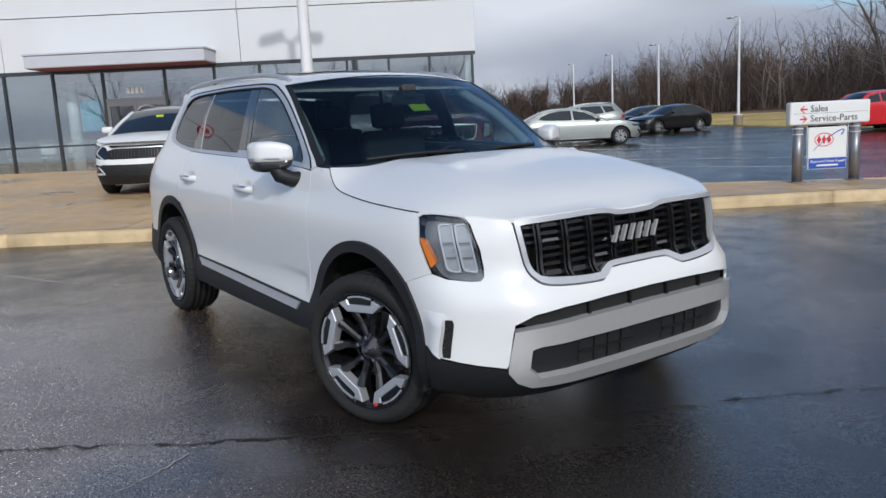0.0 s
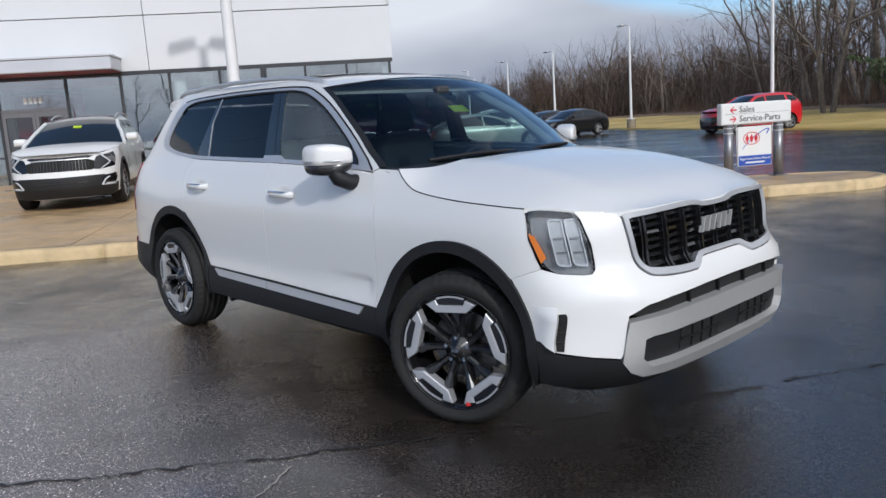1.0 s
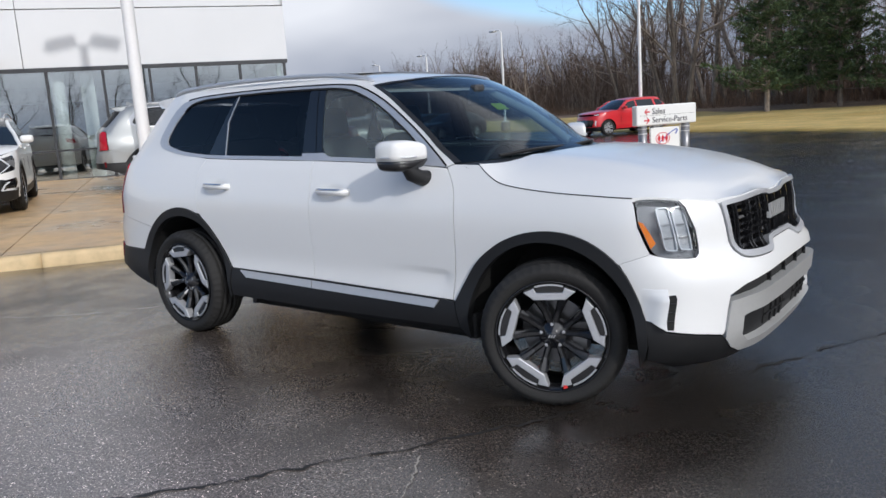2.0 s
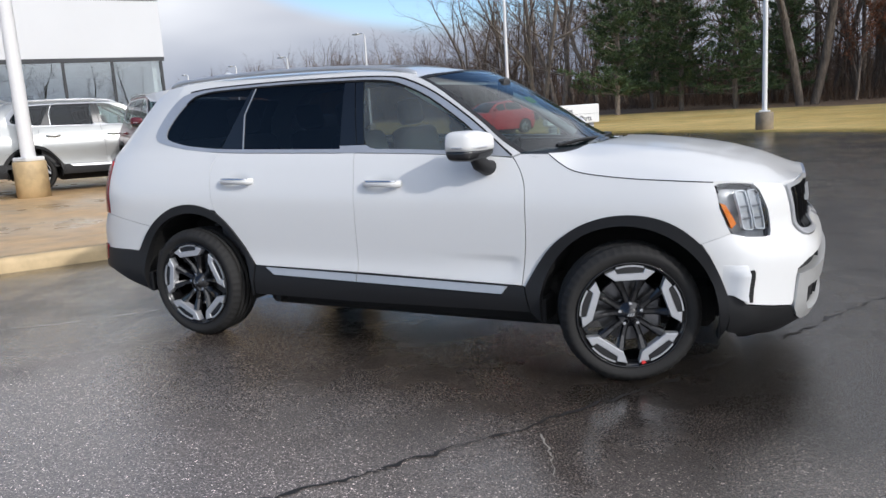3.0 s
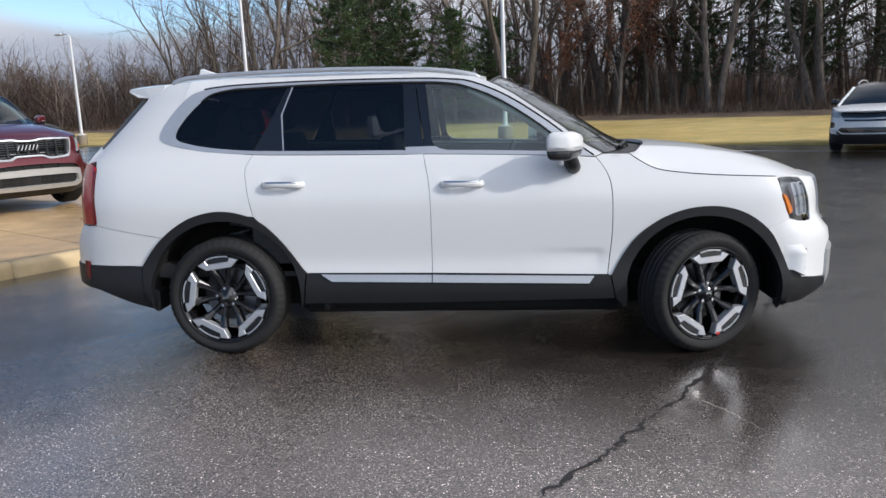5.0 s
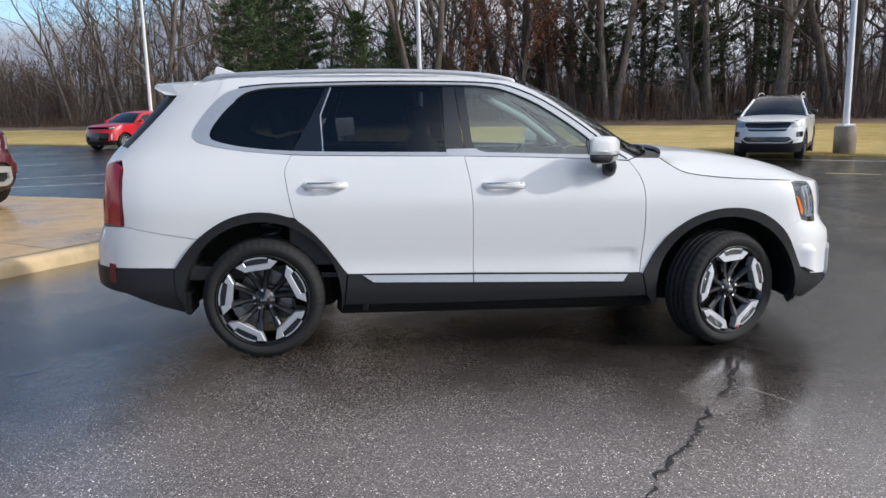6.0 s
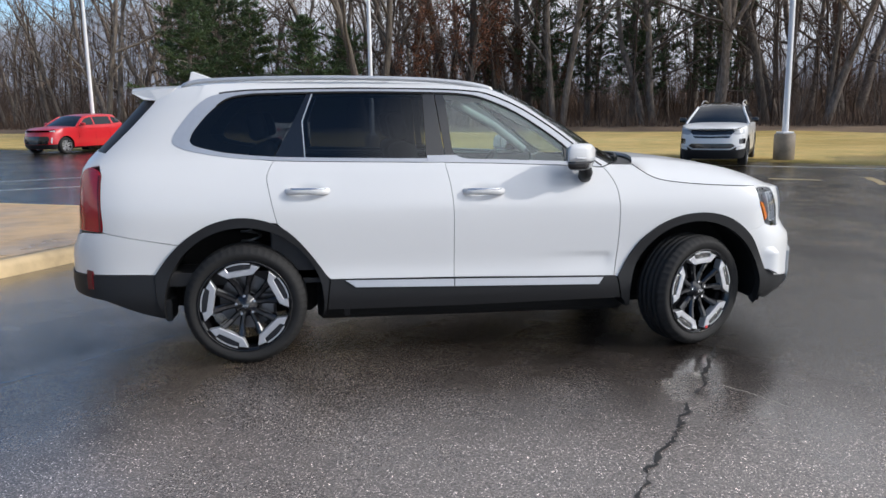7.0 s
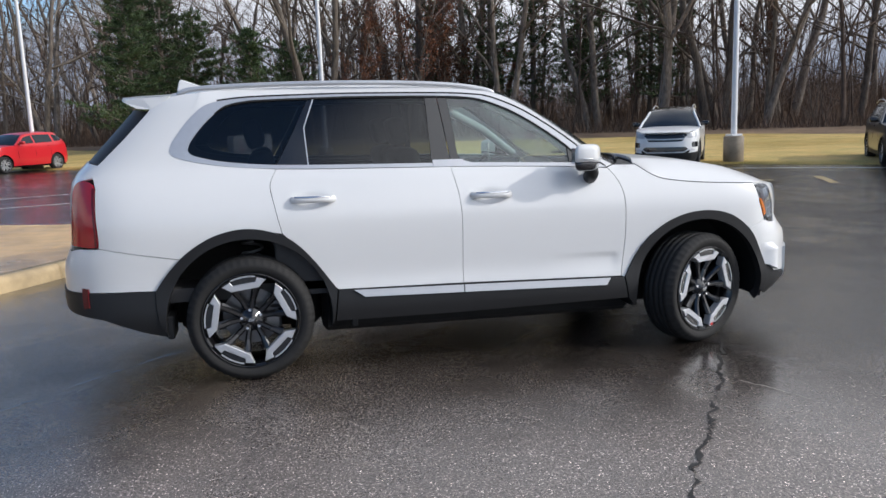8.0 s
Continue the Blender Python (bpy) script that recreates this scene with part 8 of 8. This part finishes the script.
def make_tree_source(seed, leaves=None, **kw):
    big, fine = branch_tree(seed, **kw)
    m1, m2 = bpy.data.meshes.new("trunk"), bpy.data.meshes.new("crown")
    m1.from_pydata(big[0], [], big[1])
    m1.polygons.foreach_set("use_smooth", [True] * len(big[1]))
    V, Fc = list(fine[0]), list(fine[1])
    m1.materials.append(BARK)
    m2.materials.append(TWIG)
    if leaves:
        rng = random.Random(seed + 99)
        mi = [0] * len(Fc)
        tips = [v for v in fine[0] if v.z > kw["height"] * 0.15]
        for _ in range(leaves):
            c = Vector(rng.choice(tips)) + Vector((rng.gauss(0, 0.12), rng.gauss(0, 0.12), rng.gauss(0, 0.12)))
            a = Vector((rng.gauss(0, 1), rng.gauss(0, 1), rng.gauss(0, 1))).normalized()
            b = a.orthogonal().normalized()
            s = rng.uniform(0.05, 0.09)
            o = len(V)
            V += [c - a * s, c + b * s * 0.6, c + a * s, c - b * s * 0.6]
            Fc.append((o, o + 1, o + 2, o + 3))
            mi.append(1)
        m2.materials.append(DRY_LEAF)
        m2.from_pydata(V, [], Fc)
        m2.polygons.foreach_set("material_index", mi)
    else:
        m2.from_pydata(V, [], Fc)
    return m1, m2


def pine_source(seed, height, base_w, dense=1.0):
    """Open evergreen: a trunk, uneven limbs that reach out and lift at their ends, and tufts of needles on them."""
    rng = random.Random(seed)
    tv, tf = tube_data([(0, 0, -0.3), (0.12, 0.05, height * 0.4), (-0.05, 0.1, height * 0.75), (0.05, 0.05, height)], [0.22, 0.16, 0.09, 0.02], 7)
    V, Fc = [], []
    z = height * 0.13
    while z < height * 0.97:
        t = z / height
        reach = base_w * (1.08 - t) ** 0.8 * rng.uniform(0.55, 1.2) + 0.2
        nb = rng.randint(3, 5)
        a0 = rng.uniform(0, 6.28)
        for k in range(nb):
            a = a0 + 6.283 * k / nb + rng.uniform(-0.5, 0.5)
            L = reach * rng.uniform(0.5, 1.2)
            d = Vector((math.cos(a), math.sin(a), 0))
            up = rng.uniform(-0.05, 0.25)
            path = [Vector((0, 0, z)) + d * (L * s) + Vector((0, 0, (up * s - 0.12 * s + 0.2 * s * s * s) * L)) for s in (0, 0.35, 0.7, 1.0)]
            vs, fs = tube_data(path, [0.045, 0.035, 0.02, 0.008], 3, False)
            o = len(tv)
            tv += vs
            tf += [tuple(i + o for i in f) for f in fs]
            side = d.cross(Vector((0, 0, 1)))
            for _ in range(int((5 + 5.5 * L) * dense)):
                s = rng.uniform(0.2, 1.0)
                f = min(2, int(s * 3 / 1.05))
                c = path[f].lerp(path[f + 1], min(1, s * 3 / 1.05 - f)) + side * rng.gauss(0, 0.16 * L * (1.25 - s)) + Vector((0, 0, rng.gauss(0.05, 0.08)))
                for _ in range(13):
                    dr = (d * rng.uniform(-0.1, 1) + side * rng.uniform(-0.9, 0.9) + Vector((0, 0, rng.uniform(-0.3, 0.9)))).normalized()
                    w = dr.cross(Vector((rng.uniform(-1, 1), rng.uniform(-1, 1), 1))).normalized()
                    p = c + Vector((rng.gauss(0, 0.07), rng.gauss(0, 0.07), rng.gauss(0, 0.05)))
                    ln, wd = rng.uniform(0.18, 0.36), rng.uniform(0.02, 0.05)
                    o = len(V)
                    V += [p, p + dr * ln * 0.6 + w * wd, p + dr * ln, p + dr * ln * 0.5 - w * wd]
                    Fc.append((o, o + 1, o + 2, o + 3))
        z += rng.uniform(0.28, 0.62) * (1.1 - 0.45 * t)
    m1, m2 = bpy.data.meshes.new("trunk"), bpy.data.meshes.new("crown")
    m1.from_pydata(tv, [], tf)
    m1.materials.append(BARK)
    m2.from_pydata(V, [], Fc)
    m2.materials.append(NEEDLES)
    return m1, m2


FAR_BRUSH = leaf_material("distant_dry_brush", (0.030, 0.020, 0.015), (0.105, 0.070, 0.050))


def plant_tree(src, x, y, z, turn, scale, label, group, category="tree", wide=1.0):
    t = thing("tree", Matrix.Translation((x, y, z)) @ Matrix.Rotation(turn, 4, "Z") @ Matrix.Diagonal((scale * wide, scale * wide, scale, 1)), label, category, group)
    for nm, me in zip(("trunk", "crown"), src):
        o = new(nm, me)
        o.parent = t
    return t


def woods():
    rng = random.Random(77)
    tall = [make_tree_source(s, height=h, spread=sp, trunks=tr, crown_start=cs, trunk_r=r) for s, h, sp, tr, cs, r in
            ((11, 19, 0.62, 1, 0.30, 0.21), (12, 18, 0.70, 1, 0.22, 0.175), (13, 20, 0.58, 2, 0.28, 0.21), (14, 17, 0.78, 1, 0.2, 0.15), (15, 19, 0.6, 1, 0.4, 0.135), (16, 18, 0.72, 2, 0.22, 0.18))]
    oak = make_tree_source(31, leaves=2600, height=11, spread=0.5, trunks=1, crown_start=0.15, trunk_r=0.13)
    shrub = [make_tree_source(s, height=5.5, spread=0.6, trunks=5, lean=0.18, crown_start=0.08, trunk_r=0.05, depth=3, kids=(7, 5, 5, 3), thin=0.006) for s in (41, 42, 43)]
    pines = [pine_source(51, 13.5, 4.5), pine_source(52, 11, 4.0), pine_source(53, 9, 4.2), pine_source(54, 15, 2.6, 0.5), pine_source(55, 13, 3.0, 0.45)]
    fr = edge_frames(10)
    P = [p for p, _ in fr]
    acc = [0.0]
    for a, b in zip(P, P[1:]):
        acc.append(acc[-1] + (b - a).length)

    def spot(s, out):
        i = min(max(np.searchsorted(acc, s) - 1, 0), len(P) - 2)
        t = (s - acc[i]) / max(1e-6, acc[i + 1] - acc[i])
        p = P[i].lerp(P[i + 1], t)
        nn = fr[i][1].lerp(fr[i + 1][1], t)
        q = p + nn * out
        return q.x, q.y, lawn_z(q.x, q.y, out)
    total = acc[-1]

    thin = [branch_tree(s_, height=h, spread=0.62, trunks=1, crown_start=0.2, trunk_r=r, depth=3, kids=(7, 4, 3, 3)) for s_, h, r in ((71, 15, 0.11), (72, 17, 0.13), (73, 10, 0.07), (74, 8, 0.05))]
    pool = [(np.array(b[0] + f[0]), b[1] + [tuple(i + len(b[0]) for i in q) for q in f[1]]) for b, f in thin]
    SV, SF, count = [], [], 0

    def cap(x, y, h):
        """Beyond the far end of the lot the wood stands lower, and lower still towards the building."""
        az, dist = math.degrees(math.atan2(y + 4.0, x - 4.5)), math.hypot(x - 4.5, y + 4.0)
        if az < 114:
            return 9.0
        el = 5.1 - 2.6 * smooth01((az - 120) / 20)
        return (1.4 + dist * math.tan(radians(el))) / h

    def seen_from_lot(x, y):
        return math.degrees(math.atan2(y + 5.4, x - 0.2)) > 41

    def into_stuff(k, x, y, z, turn, sc):
        nonlocal count
        v, f = pool[k]
        c, s_ = math.cos(turn), math.sin(turn)
        w = np.stack([(v[:, 0] * c - v[:, 1] * s_) * sc + x, (v[:, 0] * s_ + v[:, 1] * c) * sc + y, v[:, 2] * sc + z], 1)
        SV.append(w)
        SF.extend([tuple(i + count for i in q) for q in f])
        count += len(w)
    s = 6.0
    while s < total - 25:
        far = s < 95
        for row, (o0, o1) in enumerate(((21.5, 27.5), (27.5, 37), (37, 49), (49, 65))):
            out = rng.uniform(o0, o1)
            x, y, z = spot(s + rng.uniform(-2.2, 2.2), out)
            sc = rng.uniform(0.62, 0.82) if far else rng.uniform(0.75, 1.15)
            if not seen_from_lot(x, y):
                continue
            sc = min(sc, cap(x, y, 21.5) * rng.uniform(0.7, 1.1))
            if row < 2 or (row == 2 and rng.random() < 0.5) or cap(x, y, 1) < 50:
                low = cap(x, y, 1) < 50
                if low and (row == 3 or row == 2 and rng.random() < 0.6):
                    continue
                plant_tree(tall[rng.choice((1, 3, 5))] if low else rng.choice(tall), x, y, z - 0.1, rng.uniform(0, 6.28), sc, "bare grey-brown deciduous tree in winter woods", "bare woodland trees", "tree", rng.uniform(1.3, 1.8) if low else 1.0)
            else:
                into_stuff(rng.randrange(2), x, y, z - 0.1, rng.uniform(0, 6.28), sc * 1.1)
        if rng.random() < 0.8:
            x, y, z = spot(s + rng.uniform(-2, 2), rng.uniform(21.5, 29))
            if seen_from_lot(x, y):
                plant_tree(rng.choice(shrub), x, y, z - 0.1, rng.uniform(0, 6.28), rng.uniform(0.5, 1.0), "bare brown shrub at the wood's edge", "bare shrubs", "shrub")
        for _ in range(3 if far else 7):
            x, y, z = spot(s + rng.uniform(-2.5, 2.5), 22 + 32 * rng.random() ** 1.2)
            if seen_from_lot(x, y):
                into_stuff(rng.randrange(4), x, y, z - 0.1, rng.uniform(0, 6.28), min(rng.uniform(0.5, 0.95) * (0.75 if far else 1), cap(x, y, 26.0)))
        s += 3.3 if not far else 3.4
    stems = [branch_tree(80 + i, height=h, spread=0.75, lean=0.1, trunks=1, crown_start=0.12, trunk_r=r, depth=1, kids=(12, 4, 3, 3), rise=0.02, thin=0.009) for i, (h, r) in enumerate(((5, 0.035), (7, 0.045), (10, 0.06), (13, 0.085)))]
    first = len(pool)
    pool += [(np.array(b[0] + f[0]), b[1] + [tuple(i + len(b[0]) for i in q) for q in f[1]]) for b, f in stems]
    for _ in range(3400):
        x, y, z = spot(rng.uniform(2, total - 22), 23 + 46 * rng.random() ** 0.9)
        if seen_from_lot(x, y):
            into_stuff(first + rng.randrange(4), x, y, z - 0.1, rng.uniform(0, 6.28), min(rng.uniform(0.5, 1.0), cap(x, y, 40.0)))
    me = bpy.data.meshes.new("saplings")
    me.from_pydata(np.concatenate(SV), [], SF)
    me.polygons.foreach_set("use_smooth", [True] * len(SF))
    tagged(link_mesh("saplings", me, TWIG, None, "crowded bare saplings filling the winter woods"), "", "saplings", "", "stuff")
    return tall, oak, pines


TALL, OAK, PINES = woods()


def single(src, x, y, turn, scale, label, group, category="tree"):
    best = min(edge_frames(10), key=lambda f: (f[0] - Vector((x, y))).length)
    out = (Vector((x, y)) - best[0]).length
    return plant_tree(src, x, y, lawn_z(x, y, out) - 0.1, turn, scale, label, group, category)


for k, (x, y, sc, i) in enumerate(((-7.8, 45.5, 0.80, 0), (-4.0, 46.5, 0.76, 1), (-0.6, 44.5, 0.80, 2), (-6.5, 51, 0.9, 0), (2.0, 47.5, 0.75, 2), (20.5, 44, 1.0, 4), (25, 41, 1.05, 3), (15.1, 46.0, 1.0, 4), (18.6, 47.5, 1.1, 3), (22.2, 46.0, 1.1, 4), (26.5, 45.5, 1.05, 3), (12.4, 52.0, 1.1, 3))):
    single(PINES[i], x, y, k * 1.3, sc, "dark green pine among bare woods", "pines", "pine")
for k, (x, y, sc) in enumerate(((9.4, 43.6, 1.15), (11.4, 44.6, 1.0), (7.6, 45.5, 0.9), (12.0, 50, 0.8), (30.5, 37, 0.8), (16.5, 47.5, 0.7), (5.6, 44.2, 0.8), (13.2, 46.2, 0.85))):
    single(OAK, x, y, k * 2.1, sc, "young oak keeping brown winter leaves", "oaks")
for k, (x, y, sc, i) in enumerate(((3.2, 42.5, 1.15, 2), (22.5, 36.5, 1.25, 2), (14.8, 42.0, 1.2, 5), (31.0, 27.5, 1.1, 0), (-13.8, 48.0, 1.05, 5), (27.0, 33.0, 1.0, 3))):
    single(TALL[i], x, y, k * 0.9, sc, "large bare tree with a thick grey trunk", "large bare trees")

# the low far wood that runs on behind the building
far_rng = random.Random(21)


def far_spot(a_lo, a_hi, d_lo, d_hi):
    a, dist = radians(far_rng.uniform(a_lo, a_hi)), far_rng.uniform(d_lo, d_hi)
    el = 4.6 - 2.4 * smooth01((math.degrees(a) - 120) / 20)
    return 4.5 + dist * math.cos(a), -4.0 + dist * math.sin(a), 1.2 + dist * math.tan(radians(el))


for k in range(44):
    x, y, top = far_spot(116, 158, 104, 150)
    plant_tree(TALL[far_rng.choice((1, 3, 5))], x, y, ground_z(x, y) - 0.1, k * 0.8, top / 19.5 * far_rng.uniform(0.85, 1.2), "bare grey-brown deciduous tree in winter woods", "bare woodland trees", "tree", far_rng.uniform(1.4, 2.0))


def twig_crown(V, Fc, rng, x, y, z, top, n):
    """The rounded head of a bare tree: a few limbs and many fine twigs fanning out from the fork."""
    r = top * rng.uniform(0.24, 0.36)
    fork = Vector((x, y, z + top * rng.uniform(0.25, 0.4)))

    def blade(a, b, w):
        s_ = (b - a).cross(Vector((rng.uniform(-1, 1), rng.uniform(-1, 1), rng.uniform(-0.3, 0.3)))).normalized() * w
        o = len(V)
        V.extend([tuple(a - s_), tuple(a + s_), tuple(b)])
        Fc.append((o, o + 1, o + 2))
    blade(Vector((x, y, z)), fork + Vector((0, 0, top * 0.3)), 0.16)
    limbs = []
    for _ in range(9):
        d = Vector((rng.gauss(0, 0.8), rng.gauss(0, 0.8), rng.uniform(0.3, 1.6))).normalized()
        e = fork + Vector((d.x * r, d.y * r, d.z * (top - (fork.z - z)) * rng.uniform(0.7, 1.0)))
        limbs.append(e)
        blade(fork, e, 0.09)
    for _ in range(n):
        e = rng.choice(limbs)
        t = rng.uniform(0.25, 1.0)
        a = fork.lerp(e, t) + Vector((rng.gauss(0, 0.16), rng.gauss(0, 0.16), rng.gauss(0, 0.10))) * r
        d = (a - fork).normalized() + Vector((rng.gauss(0, 0.55), rng.gauss(0, 0.55), rng.gauss(0.15, 0.45)))
        blade(a, a + d * rng.uniform(0.35, 1.1), rng.uniform(0.012, 0.034))


def far_brush():
    """Close-set stems and twigs that fill the distant wood."""
    V, Fc = [], []
    for _ in range(120):
        x, y, top = far_spot(113.5, 158, 98, 130)
        twig_crown(V, Fc, far_rng, x, y, ground_z(x, y) - 0.1, top * far_rng.uniform(0.75, 1.12), 420)
    for _ in range(42000):
        x, y, top = far_spot(113.5, 158, 100, 150)
        z = ground_z(x, y) - 0.1
        h = top * far_rng.uniform(0.15, 0.58)
        a, w = far_rng.uniform(0, 6.28), far_rng.uniform(0.025, 0.085)
        lx, ly = far_rng.gauss(0, 0.42) * h, far_rng.gauss(0, 0.42) * h
        z0 = z + h * far_rng.choice((0, 0, 0.3, 0.5)) * far_rng.random()
        o = len(V)
        V += [(x - w * math.cos(a), y - w * math.sin(a), z0), (x + w * math.cos(a), y + w * math.sin(a), z0), (x + lx, y + ly, z + h)]
        Fc.append((o, o + 1, o + 2))
    tagged(pyd("distant_brush", V, Fc, FAR_BRUSH, None, "dense brown brush of the distant winter wood"), "", "brush", "", "stuff")


far_brush()
# the far side of the road, behind the camera, mirrored in the showroom glass
mirror_rng = random.Random(9)
for k in range(16):
    a = radians(-62 + 4.6 * k)
    r_ = mirror_rng.uniform(62, 84)
    x, y = r_ * math.cos(a), r_ * math.sin(a) - 5
    plant_tree(TALL[mirror_rng.randrange(6)], x, y, ground_z(x, y) - 0.1, k * 1.7, mirror_rng.uniform(0.5, 0.75), "bare roadside tree across the road", "roadside trees", "tree", 1.3)


def undergrowth():
    """Dry stems and brush under the trees."""
    rng = random.Random(5)
    V, Fc = [], []
    fr = edge_frames(14)
    for _ in range(95000):
        i = rng.randrange(len(fr) - 1)
        deep = rng.random() ** 1.25
        p = fr[i][0].lerp(fr[i + 1][0], rng.random()) + fr[i][1] * (20.5 + 44 * deep)
        z = lawn_z(p.x, p.y, (p - fr[i][0]).length) - 0.05
        h = rng.uniform(0.25, 1.5) * rng.uniform(0.5, 1) + 4.2 * smooth01((deep - 0.2) / 0.5) * rng.random()
        a = rng.uniform(0, 6.28)
        w = rng.uniform(0.008, 0.026) + 0.03 * deep * rng.random()
        lx, ly = rng.gauss(0, 0.3) * h, rng.gauss(0, 0.3) * h
        o = len(V)
        V += [(p.x - w * math.cos(a), p.y - w * math.sin(a), z), (p.x + w * math.cos(a), p.y + w * math.sin(a), z), (p.x + lx, p.y + ly, z + h)]
        Fc.append((o, o + 1, o + 2))
    tagged(pyd("undergrowth", V, Fc, BRUSH, None, "dry brown brush under bare trees"), "", "undergrowth", "", "stuff")


undergrowth()
